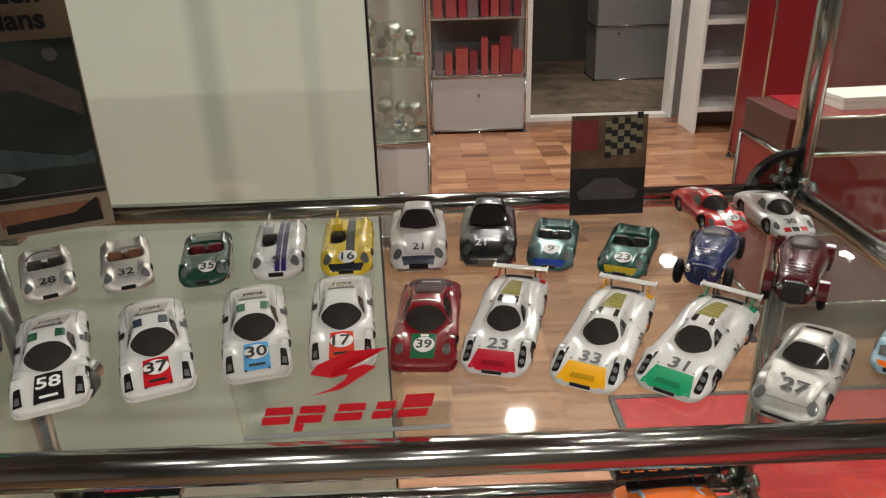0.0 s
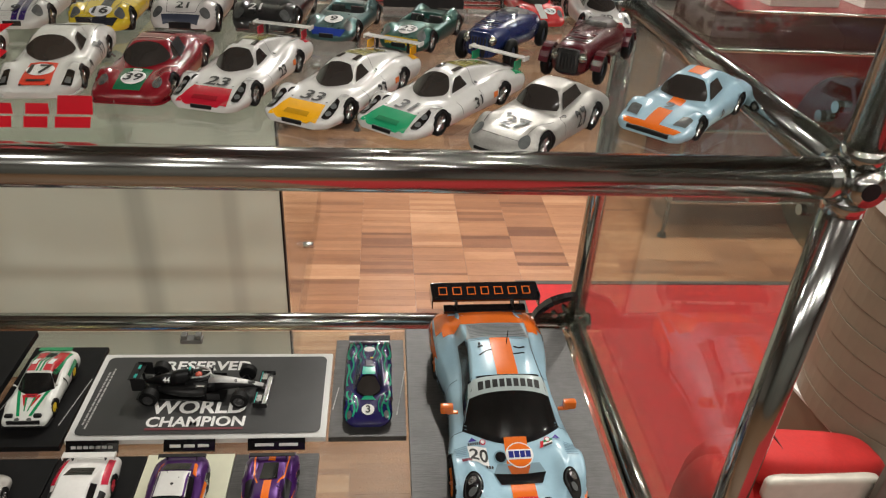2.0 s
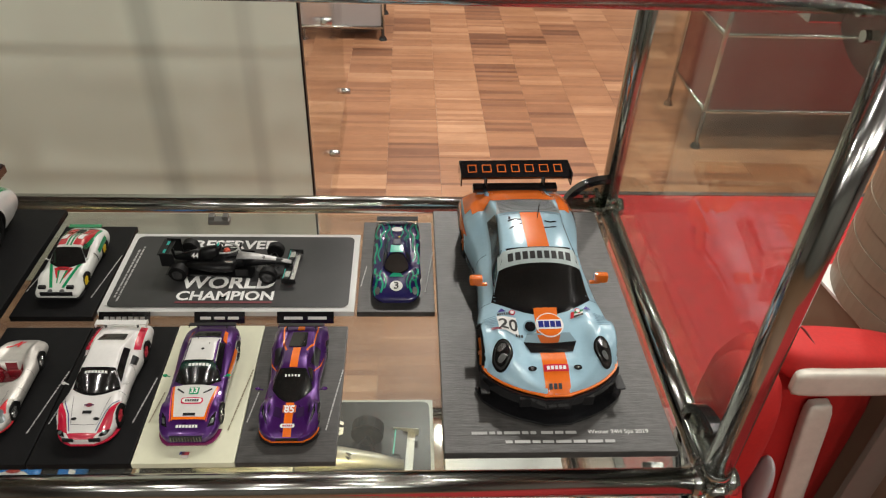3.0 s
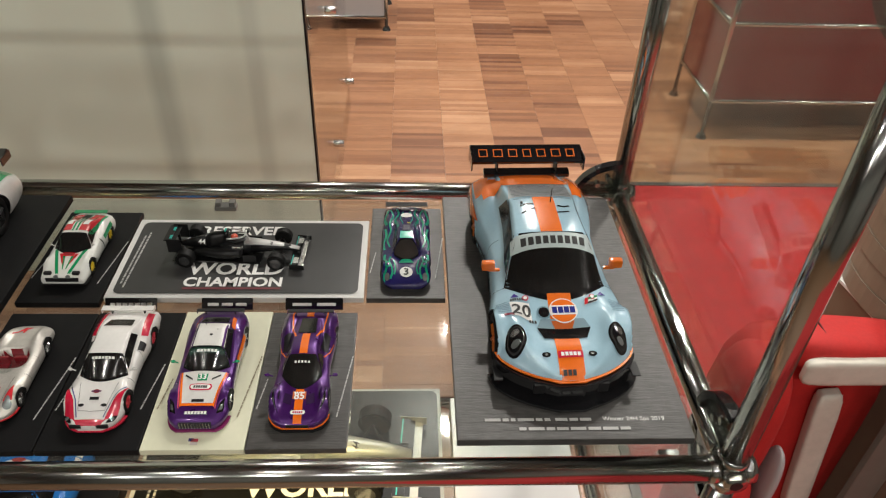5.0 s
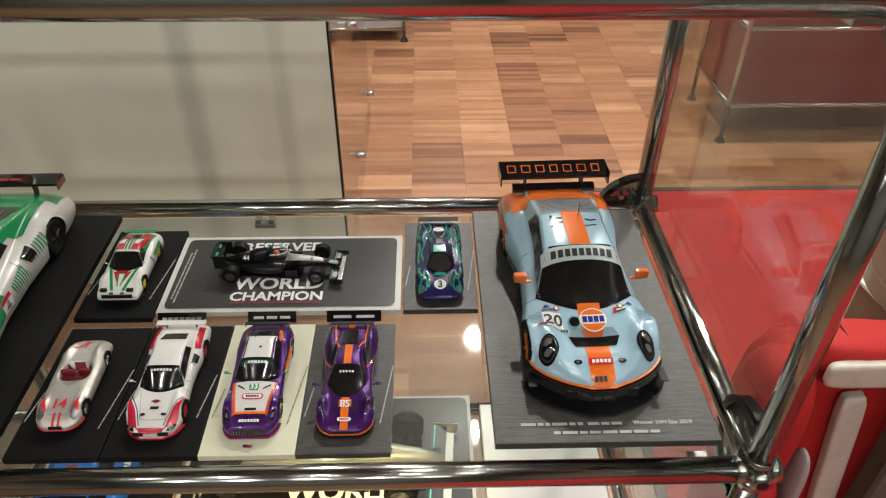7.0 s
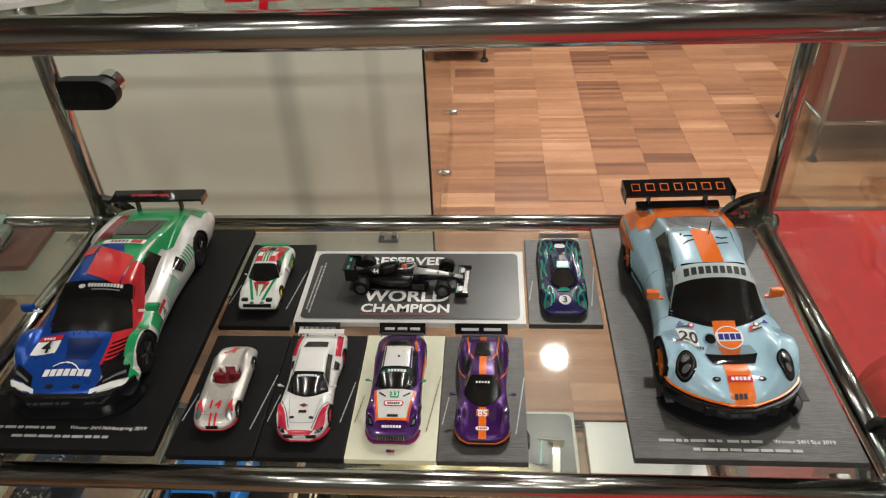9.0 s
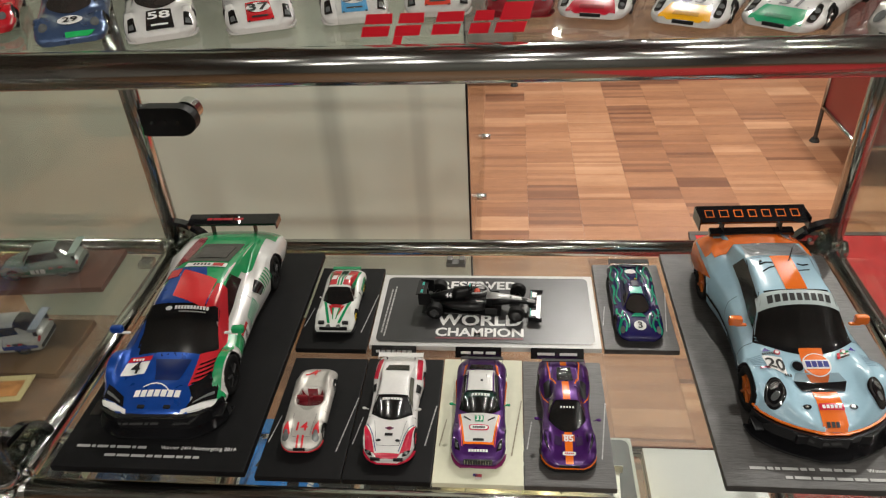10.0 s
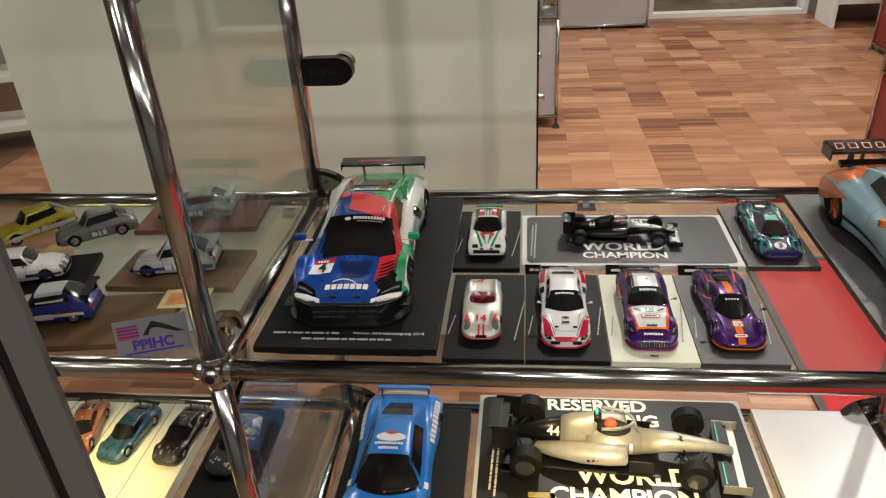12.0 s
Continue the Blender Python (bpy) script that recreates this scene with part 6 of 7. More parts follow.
c.band("badge_bar", .217, .227, -.15, .15, (0.1, 0.03, 0.08), lift=2.6)
c.patch("rear_window", [(.735, -.46), (.83, -.40), (.83, .40), (.735, .46)], WINDOW, lift=1.4)
for i in range(4):
    c.band("louvre", .745 + .022 * i, .751 + .022 * i, -.38, .38, DARK_CHROME, lift=2.2)
c.wing(.950, 1.00, 1.74, .26, WHITE, WHITE, .55)
c.mirrors(.375, 1.0, .93, WHITE, .17)
c.splitter(paint(HOTRED), .86, .08, .10)

PURPLE, PINK = (0.060, 0.008, 0.125), (0.70, 0.10, 0.20)
c = Model("model_car", "white and metallic purple racing coupe with orange trim, number 33", "modern", K43, pose(-.3718, -.262, Z0), PURPLE, MIDROW, True, L=4.7, cab=(.36, .52, .66, .96, .40, .62, .88, .11), side=(.46, .74), dense=1.4,
          outline=[(0, .56), (.008, .68), (.03, .80), (.08, .92), (.16, .98), (.24, .98), (.36, .93), (.55, .92), (.74, .98), (.90, .96), (.97, .84), (1, .72)])
c.glazing(tail=False)
c.patch("white_bonnet", [(.128, -.50), (.372, -.66), (.372, .66), (.128, .50)], WHITE, n=16, m=14)
c.patch("white_roof", [(.525, -.54), (.75, -.52), (.75, .52), (.525, .54)], WHITE, n=12)
c.patch("rear_window", [(.765, -.46), (.86, -.42), (.86, .42), (.765, .46)], WINDOW, lift=1.4)
for sg in (-1, 1):
    c.patch("orange_trim", [(.115, sg * .47), (.372, sg * .66), (.372, sg * .72), (.105, sg * .53)], ORANGE, lift=1.5)
    c.patch("pink_trim", [(.100, sg * .55), (.372, sg * .73), (.372, sg * .76), (.095, sg * .58)], PINK, lift=1.5)
    c.patch("orange_trim", [(.74, sg * .56), (.86, sg * .52), (.86, sg * .62), (.74, sg * .66)], ORANGE, lift=1.3)
    c.patch("orange_trim", [(.50, sg * 1.05), (.74, sg * 1.02), (.74, sg * 1.30), (.50, sg * 1.40)], ORANGE, by_x=False)
    c.patch("headlight", [(.065, sg * .62), (.13, sg * .70), (.16, sg * .84), (.085, sg * .80)], GLOSS_BLACK, lift=1.6)
    c.patch("lamp_glass", [(.085, sg * .68), (.12, sg * .72), (.13, sg * .79), (.095, sg * .77)], LENS, lift=2.6, n=4, m=4)
    c.patch("vent", [(.300, sg * .30), (.312, sg * .30), (.350, sg * .54), (.336, sg * .56)], BLACK, lift=2)
c.band("orange_trim", .112, .130, -.50, .50, ORANGE, lift=2)
c.band("vent", .138, .158, -.19, .19, BLACK, lift=2)
c.patch("white_label", [(.222, -.34), (.272, -.36), (.272, .36), (.222, .34)], (0.62, 0.02, 0.08), lift=2, round_=.5)
c.patch("white_label", [(.230, -.30), (.264, -.32), (.264, .32), (.230, .30)], WHITE_INK, lift=3, round_=.5)
words(c, .238, .256, -.22, .22, 6, BLACK_INK, 3.8, .75)
c.patch("number_board", [(.295, -.15), (.350, -.16), (.350, .16), (.295, .15)], (0.02, 0.30, 0.14), lift=2)
c.number("33", .323, 0, .20, WHITE_INK, 4)
words(c, .484, .500, -.30, .36, 6, WHITE_INK, 2.6, .75, "strip_mark")
c.band("strip_tint", .475, .512, -.56, .56, (0.006, 0.04, 0.028), lift=1.6)
words(c, .058, .076, -.34, .34, 7, WHITE_INK, 2.4, .78)
c.disc("roof_cap", .62, .05, .05, .05, BLACK_INK, 2)
for sg in (-1, 1):
    c.block("aerial", sg * .22, .70 - .03 * sg, 1.20, .012, .012, .16, BLACK, bevel=0)
c.mirrors(.43, 1.02, .98, (0.02, 0.35, 0.15), .17)
c.wing(.94, .97, 1.6, .16, BLACK, BLACK, .5, plate_h=.1)
for i in range(11):
    c.block("grille_bar", -.45 + .09 * i, -.002, .20, .016, .06, .20, SILVER, bevel=0)
c.mouth(1.0, .18, .22)
c.splitter(paint((0.20, 0.02, 0.10)))

c = Model("model_car", "metallic purple mid-engined racer with orange centre stripe, number 85", "modern", K43, pose(-.2995, -.262, Z0), PURPLE, MIDROW, True, L=4.78, cab=(.25, .475, .54, .94, .34, .56, .84, .20), cr=(.07, .55), screen_round=.30, side=(.40, .54), hb=[(0, .28), (.03, .40), (.12, .52), (.3, .68), (.5, .74), (.75, .78), (.93, .80), (1, .66)], dense=1.4,
          fend=[(.18, .18, .09, .80, .16), (.80, .20, .13, .80, .17)],
          outline=[(0, .42), (.008, .58), (.03, .76), (.08, .92), (.16, .98), (.24, .96), (.36, .88), (.50, .84), (.62, .90), (.74, .98), (.92, .97), (1, .90)])
c.glazing(tail=False)
c.band("stripe", .012, .245, -.13, .13, ORANGE)
c.band("stripe", .485, .69, -.13, .13, ORANGE)
for sg in (-1, 1):
    c.seam([(.66, sg * .34), (.76, sg * .52), (.92, sg * .60), (.985, sg * .58)], .055, paint(ORANGE), True, "orange_trim")
    c.seam([(.52, sg * .62), (.58, sg * .80), (.66, sg * .92)], .030, paint(ORANGE), True, "orange_trim")
    c.patch("headlight", [(.075, sg * .62), (.13, sg * .72), (.24, sg * .82), (.16, sg * .84)], GLOSS_BLACK, lift=1.6)
    c.patch("lamp_glass", [(.10, sg * .68), (.13, sg * .73), (.18, sg * .79), (.15, sg * .78)], LENS, lift=2.6, n=4, m=4)
    c.patch("buttress_gap", [(.57, sg * .50), (.74, sg * .56), (.70, sg * .78), (.57, sg * .74)], BLACK, n=12)
    # vent recesses: shade put in as a darker copy of the body purple
    c.patch("bonnet_vent", [(.13, sg * .24), (.20, sg * .22), (.22, sg * .46), (.15, sg * .50)], surface("purple_shade", (0.025, 0.004, 0.05), .4, .4), lift=1.2)
c.patch("number_board", [(.172, -.21), (.226, -.21), (.226, .21), (.172, .21)], (0.62, 0.16, 0.06), lift=2)
c.number("85", .192, 0, .25, WHITE_INK, 4)
words(c, .213, .223, -.18, .18, 5, WHITE_INK, 3.0, .7)
c.patch("white_label", [(.064, -.22), (.092, -.23), (.092, .23), (.064, .22)], WHITE_INK, lift=3, round_=.5)
words(c, .072, .084, -.16, .16, 5, paint((0.5, 0.02, 0.06)), 3.8, .7)
words(c, .415, .430, -.26, .26, 5, WHITE_INK, 2.6, .55, "strip_mark")
c.patch("engine_cover", [(.70, -.30), (.88, -.26), (.88, .26), (.70, .30)], WINDOW, lift=2)
c.band("tail_flash", .90, .96, -.12, .12, ORANGE, lift=2)
c.mirrors(.33, 1.08, .86, PURPLE, .20)
c.skirt("front_lip", .15, .19, .12, 1.008, ORANGE, .025, "orange front lip")
c.mouth(.7, .20, .10)
c.wing(.94, .90, 1.6, .16, BLACK, PURPLE, .5, plate_h=.1)
c.splitter()


def formula_car(k, m, label, z=0.0, group="", silver=(0.42, 0.42, 0.41)):
    """An open-wheeled single-seater, nose towards +x."""
    root = thing("formula_model_car", label, "model car", group, m)
    big = k > .03
    body, dark = paint(silver, True), surface("carbon_black", (0.006, 0.006, 0.0065), 0.32, 0.0, 0.2, 300, spec=0.35)
    shell = body if big else dark

    def loft(name, rows, mat, label=""):
        bm, n, made = bmesh.new(), 16, []
        for x, w, h, zc in rows:
            made.append([bm.verts.new((x * k, w * math.cos(2 * math.pi * i / n) * k, (zc + h * math.sin(2 * math.pi * i / n)) * k)) for i in range(n)])
        for a, b in zip(made, made[1:]):
            for i in range(n):
                bm.faces.new((a[i], a[(i + 1) % n], b[(i + 1) % n], b[i]))
        bm.faces.new(made[0][::-1])
        bm.faces.new(made[-1])
        bmesh.ops.recalc_face_normals(bm, faces=bm.faces)
        return part(name, bm, mat, root, label, smooth=True)

    loft("nose_cone", [(.55, .32, .24, .42), (1.2, .24, .20, .46), (1.9, .16, .13, .44), (2.45, .10, .08, .34)], shell)
    if not big:
        loft("nose_stripe", [(.30, .24, .10, .65), (.9, .19, .07, .635), (1.6, .13, .06, .565), (2.40, .10, .05, .40)], body, "silver stripe")
    loft("monocoque", [(-.6, .40, .30, .46), (.0, .44, .30, .44), (.56, .33, .25, .42)], shell)
    loft("engine_cover", [(-1.15, .24, .34, .58), (-.9, .28, .40, .62), (-.5, .24, .42, .68), (-.38, .12, .22, .92)], shell)
    loft("tail_cover", [(-2.2, .07, .10, .44), (-1.6, .16, .24, .52), (-1.14, .235, .335, .58)], dark)
    loft("air_box", [(-.46, .14, .13, 1.00), (-.34, .15, .14, 1.00), (-.30, .12, .11, 1.00)], dark)
    for sy in (-1, 1):
        bm, n, rows = bmesh.new(), 16, []
        for x, yc, w, h, zc in ((-1.75, .24, .10, .10, .26), (-1.3, .36, .20, .17, .32), (-.7, .46, .27, .22, .38), (-.1, .50, .27, .23, .42), (.22, .50, .24, .20, .44), (.26, .50, .18, .14, .44)):
            rows.append([bm.verts.new((x * k, sy * (yc + w * math.cos(q)) * k, (zc + h * math.sin(q) * (1.0 if math.sin(q) > 0 else .75)) * k)) for q in [2 * math.pi * i / n for i in range(n)]])
        for u, v in zip(rows, rows[1:]):
            for i in range(n):
                bm.faces.new((u[i], u[(i + 1) % n], v[(i + 1) % n], v[i]))
        bm.faces.new(rows[0][::-1])
        bm.faces.new(rows[-1])
        bmesh.ops.recalc_face_normals(bm, faces=bm.faces)
        part("side_pod", bm, shell, root, smooth=True)
        part("pod_inlet", ball(.15 * k, .245 * k, sy * .50 * k, .45 * k, 14, None, (.22, 1.15, .85)), BLACK, root, smooth=True)
        part("floor_edge", box(1.5 * k, .03 * k, .05 * k, -.70 * k, sy * .69 * k, .085 * k, .006 * k), DARK_CHROME, root)
        part("front_flap", box(.16 * k, .62 * k, .02 * k, 2.28 * k, sy * .60 * k, .26 * k, .006 * k), dark, root)
        part("flap_edge", box(.025 * k, .60 * k, .012 * k, 2.205 * k, sy * .60 * k, .283 * k), surface("teal_trim", (0.02, 0.42, 0.36), .35), root)
        for x, r, w in ((1.62, .34, .32), (-1.85, .34, .40)):
            wh = part("wheel", rod_y(x * k, sy * .80 * k, .34 * k, r * k, w * k), RUBBER, root, smooth=False)
            part("rim", rod((x * k, sy * (.80 + w / 2 * .8) * k, .34 * k), (x * k, sy * (.80 + w / 2 * 1.04) * k, .34 * k), r * .60 * k, 18), DARK_CHROME, wh)
            for dx, zz in ((-.3, .30), (.28, .30), (-.2, .46), (.2, .46)):
                part("wishbone", rod(((x + dx) * k, sy * .22 * k, zz * k), (x * k, sy * .66 * k, .36 * k), .022 * k, 6), dark, root)
        part("mirror", box(.08 * k, .20 * k, .10 * k, .30 * k, sy * .58 * k, .68 * k, .02 * k), shell, root)
        part("barge_board", box(.5 * k, .02 * k, .32 * k, .55 * k, sy * .62 * k, .10 * k, .005 * k), dark, root)
        part("rear_end_plate", box(.55 * k, .02 * k, .62 * k, -2.32 * k, sy * .50 * k, .36 * k, .01 * k), dark, root)
        part("front_end_plate", box(.55 * k, .02 * k, .22 * k, 2.42 * k, sy * .95 * k, .08 * k, .01 * k), shell, root)
    part("floor_plate", box(3.4 * k, 1.35 * k, .03 * k, -.75 * k, 0, .06 * k, .005 * k), dark, root)
    for dx, dz in ((0, .12), (-.16, .17), (-.30, .23)):
        part("front_wing", box(.20 * k, 1.9 * k, .025 * k, (2.52 + dx) * k, 0, dz * k, .006 * k), (body if big else SILVER) if dx == 0 else dark, root)
    for dx, dz in ((0, .84), (.16, .90)):
        part("rear_wing", box(.26 * k, 1.0 * k, .03 * k, (-2.40 + dx * -1) * k, 0, dz * k, .008 * k), dark, root)
    if not big:
        for sy in (-1, 1):
            part("pod_mark", box(.30 * k, .08 * k, .012 * k, .05 * k, sy * .46 * k, .655 * k), SILVER, root)
            part("wing_mark", box(.10 * k, .22 * k, .012 * k, -2.46 * k, sy * .26 * k, .922 * k), surface("teal_trim", (0.02, 0.42, 0.36), .35), root)
            part("flap_mark", box(.20 * k, .34 * k, .012 * k, 2.34 * k, sy * .62 * k, .278 * k), SILVER, root)
    part("wing_pillar", box(.10 * k, .06 * k, .45 * k, -2.25 * k, 0, .42 * k), dark, root)
    part("cockpit", ball(.26 * k, -.05 * k, 0, .74 * k, 16, None, (1.5, 1, .25)), BLACK, root, smooth=True)
    part("helmet", ball(.14 * k, -.10 * k, 0, .84 * k, 14), paint((0.62, 0.10, 0.06)), root, "red and white helmet", smooth=True)
    bm = bmesh.new()
    arc = [(-.30 + .75 * math.sin(radians(a)) * .9, .34 * math.cos(radians(a)), .98) for a in range(0, 181, 20)]
    for a, b in zip(arc, arc[1:]):
        rod([q * k for q in a], [q * k for q in b], .035 * k, 8, bm)
    rod((.375 * k, 0, .98 * k), (.50 * k, 0, .66 * k), .03 * k, 8, bm)
    part("halo", bm, body, root, smooth=True)
    part("camera_pod", box(.06 * k, .18 * k, .06 * k, -.40 * k, 0, 1.13 * k, .015 * k), surface("teal_trim", (0.02, 0.42, 0.36), .35), root)
    for q in range(5):
        part("print_bar", box(.065 * k, .012 * k, .07 * k, (-.55 + .10 * q) * k, -.735 * k, .40 * k), BLACK_INK, root)
    letters("44", .20 * k, WHITE_INK, root, pose(-1.30 * k, -.262 * k, .76 * k, 50, 0, 0), .02)
    letters("44", .14 * k, BLACK_INK, root, pose(1.35 * k, -.10 * k, .665 * k, 25, 0, 90), .02)
    return root


def rod_y(x, y, z, r, w):
    bm = rod((x, y - w / 2, z), (x, y + w / 2, z), r, 24)
    bmesh.ops.bevel(bm, geom=[e for e in bm.edges if len(e.link_faces) == 2 and any(len(f.verts) > 4 for f in e.link_faces)], offset=r * .10, segments=2, affect="EDGES")
    return bm


formula_car(K43 * 1.02, pose(-.378, -.113, 0.0010, 0, 0, -3), "black and silver single-seater racing model on the name board", group="", silver=(0.50, 0.50, 0.49))

# ---- the two large cars ----
P = Model("large_model_car", "large pale blue racing coupe, orange stripe, black wing, number 20", "modern", K18, pose(-.1060, -.1795, .0153, 0, 0, 2.1), GULF, "", dense=2.2,
          L=4.46, W=1.97, screen_round=.10, screen_wide=.98, hb=[(0, .43), (.02, .48), (.06, .54), (.14, .62), (.22, .70), (.28, .79), (.5, .88), (.75, .95), (.90, .92), (.97, .84), (1, .70)],
          outline=[(0, .10), (.005, .20), (.02, .43), (.057, .715), (.10, .905), (.15, .975), (.22, .985), (.28, .95), (.36, .88), (.50, .835), (.60, .85), (.72, .955), (.82, .985), (.94, .96), (1, .86)],
          fend=[(.15, .17, .085, .73, .17), (.80, .12, .12, .80, .20)], cab=(.262, .455, .60, 1.02, .41, .68, .86, .115), cr=(.06, .34), side=(.40, .70), rim=surface("orange_rim", (0.55, 0.14, 0.02), .35, .3),
          bumps=[(.155, 0, -.05, .035, .38), (.085, 0, .03, .03, .40)])
P.eps = .009
P.glazing(tail=False)
P.shut_lines(None, (.33, .56), .009)
P.seam([(.455, -.56), (.640, -.50), (.640, .50), (.455, .56)], .009)
P.band("stripe", .003, .129, -.165, .175, ORANGE)
P.band("stripe", .190, .278, -.165, .165, ORANGE)
P.band("stripe", .462, .645, -.155, .165, ORANGE)
# bonnet outlet: shade painted as dull blue ramp and dull orange tongue, black mouth
P.patch("bonnet_duct", [(.166, -.37), (.196, -.30), (.196, .30), (.166, .37)], surface("duct_shadow_blue", (0.17, 0.26, 0.31), .4), lift=1.2)
P.patch("bonnet_vent", [(.128, -.29), (.166, -.37), (.166, .37), (.128, .29)], GLOSS_BLACK, lift=1.8, m=14)
P.patch("vent_tongue", [(.166, -.12), (.190, -.165), (.190, .165), (.166, .12)], (0.45, 0.10, 0.02), lift=2.0)
P.disc("badge", .222, .03, .175, .200, WHITE_INK, 2.2)
P.disc("badge", .222, .03, .160, .186, ORANGE, 3.0)
P.band("badge_field", .207, .238, -.155, .215, WHITE_INK, lift=3.6)
words(P, .212, .233, -.135, .195, 4, paint((0.02, 0.03, 0.22)), 4.2)
P.disc("bonnet_hole", .217, -.245, .098, .098, (0.20, 0.33, 0.40), 2.0)
P.disc("bonnet_hole", .217, -.245, .075, .075, GLOSS_BLACK, 2.8)
P.patch("number_board", [(.196, -.70), (.262, -.69), (.250, -.43), (.186, -.42)], WHITE_INK, lift=1.6)
P.number("20", .222, -.555, .21, BLACK_INK, 2.8, -6, wide=.95)
words(P, .262, .272, -.68, -.44, 8, BLACK_INK, 2.0, .7)
P.patch("red_tab", [(.196, -.80), (.206, -.80), (.206, -.66), (.196, -.66)], (0.16, 0.02, 0.04), lift=2.2)
words(P, .180, .190, -.48, -.36, 3, BLACK_INK, 2.0, .7)
P.patch("flag", [(.240, .34), (.262, .36), (.276, .55), (.254, .54)], WHITE_INK, lift=1.8)
P.patch("flag", [(.254, .352), (.262, .36), (.276, .55), (.268, .545)], (0.02, 0.22, 0.08), lift=2.6)
P.patch("flag", [(.240, .34), (.248, .348), (.261, .543), (.254, .54)], BLACK_INK, lift=2.6)
P.patch("flag", [(.240, .34), (.262, .36), (.265, .41), (.243, .39)], (0.5, 0.02, 0.03), lift=3.2)
P.patch("red_label", [(.060, -.155), (.080, -.155), (.080, .175), (.060, .175)], (0.62, 0.02, 0.05), lift=2.4)
words(P, .065, .075, -.125, .145, 5, WHITE_INK, 3.2, .75)
words(P, .012, .026, -.125, .06, 3, BLACK_INK, 2.4, .75)
P.patch("sun_strip", [(.408, -.60), (.457, -.575), (.457, .575), (.408, .60)], (0.50, 0.58, 0.58), lift=2.0, m=18)
words(P, .420, .444, -.47, .47, 9, BLACK_INK, 3.0, .72, "strip_mark")
for sgx in (-1, 1):
    P.disc("headlight", .117, sgx * .69, .178, .130, GLOSS_BLACK, 1.6, "dark oval headlight")
    P.disc("lamp_rim", .117, sgx * .69, .150, .105, DARK_CHROME, 2.2)
    P.disc("lamp_glass", .117, sgx * .69, .125, .085, GLOSS_BLACK, 2.8)
    P.disc("lamp_core", .132, sgx * .69, .040, .050, SILVER, 3.4)
    P.disc("lamp_core", .106, sgx * .69, .040, .050, LENS, 3.4)
    P.disc("tow_mount", .072, sgx * .31, .035, .060, GLOSS_BLACK, 2.0)
    P.disc("bolt", .072, sgx * .31, .016, .025, SILVER, 3.0)
    for i in range(7):
        P.patch("louvre", [(.206 + .0095 * i, sgx * .70), (.209 + .0095 * i, sgx * .70), (.209 + .0095 * i, sgx * .88), (.206 + .0095 * i, sgx * .87)], (0.20, 0.33, 0.42), lift=1.5, n=2, m=4)
    P.patch("orange_sill", [(.28, sgx * 1.66), (.70, sgx * 1.58), (.70, sgx * 1.97), (.28, sgx * 1.97)], GLOSS_BLACK, by_x=False)
    P.patch("orange_rear", [(.70, sgx * 1.12), (.995, sgx * 1.0), (.995, sgx * 1.6), (.90, sgx * 1.7)], ORANGE, by_x=False, n=16)
    P.patch("orange_rear", [(.80, sgx * .90), (.995, sgx * .60), (.995, sgx * .99), (.80, sgx * .99)], ORANGE, by_x=False)
    P.patch("sponsor_mark", [(.276, sgx * .55), (.292, sgx * .61), (.276, sgx * .67), (.276, sgx * .61)], (0.05, 0.03, 0.25), lift=2, n=3, m=3)
    P.disc("sponsor_mark", .270, sgx * .47, .045, .045, (0.6, 0.05, 0.10), 2)
    P.disc("sponsor_mark", .270, sgx * .47, .028, .028, WHITE_INK, 3)
    P.block("canard", sgx * .93, .070, .24, .12, .26, .016, BLACK)
    P.block("mirror", sgx * .93, .395, .84, .20, .11, .14, ORANGE, bevel=.045, label="orange door mirror")
    P.block("mirror_arm", sgx * .84, .392, .82, .16, .05, .035, ORANGE, bevel=.01)
    P.patch("bumper_side", [(.03, sgx * 1.20), (.11, sgx * 1.30), (.11, sgx * 1.98), (.03, sgx * 1.98)], GLOSS_BLACK, by_x=False)
# black swirl on the roof, over the stripe
P.seam([(.600, -.36), (.608, -.26), (.604, -.16)], .030, GLOSS_BLACK, True, "roof_mark")
P.seam([(.560, -.36), (.578, -.24), (.584, -.12), (.570, .0), (.556, .12), (.560, .24), (.566, .36)], .024, GLOSS_BLACK, True, "roof_mark")
P.seam([(.596, .38), (.588, .28), (.594, .20)], .030, GLOSS_BLACK, True, "roof_mark")
P.patch("rear_louvre", [(.650, -.50), (.752, -.45), (.752, .45), (.650, .50)], surface("louvre_grey", (0.30, 0.33, 0.34), .35, .3), lift=1.6, n=14)
for i in range(9):
    P.band("slat", .656 + .0105 * i, .660 + .0105 * i, -.45, .45, (0.14, 0.15, 0.16), lift=2.6)
P.patch("tail_deck", [(.765, -.80), (.90, -.84), (.90, .84), (.765, .80)], ORANGE, lift=1.2, n=12, m=18)
P.block("tail_spoiler", 0, .925, .93, 1.46, .16, .09, GLOSS_BLACK, bevel=.03, rot=(14, 0, 0))
P.mouth(1.00, .18, .16)
P.skirt("bumper", .05, .355, .13, 1.02, GLOSS_BLACK, .080)
P.skirt("nose_lip", .372, .392, .13, 1.008, ORANGE, .020, "orange nose lip")
P.skirt("splitter", .02, .06, .15, 1.07, GLOSS_BLACK, .20)
P.wing(.950, 1.24, 1.88, .40, GLOSS_BLACK, GLOSS_BLACK, .50, 16, .05, .24)
x = -.82
for w in (.15, .16, .15, .14, .15, .16, .14):
    for dy, hh in ((.075, .014), (-.075, .014)):
        P.block("wing_mark", x + w / 2, .947 + dy / P.L, 1.292 + dy * .287, w, hh, .006, ORANGE, bevel=0, rot=(16, 0, 0))
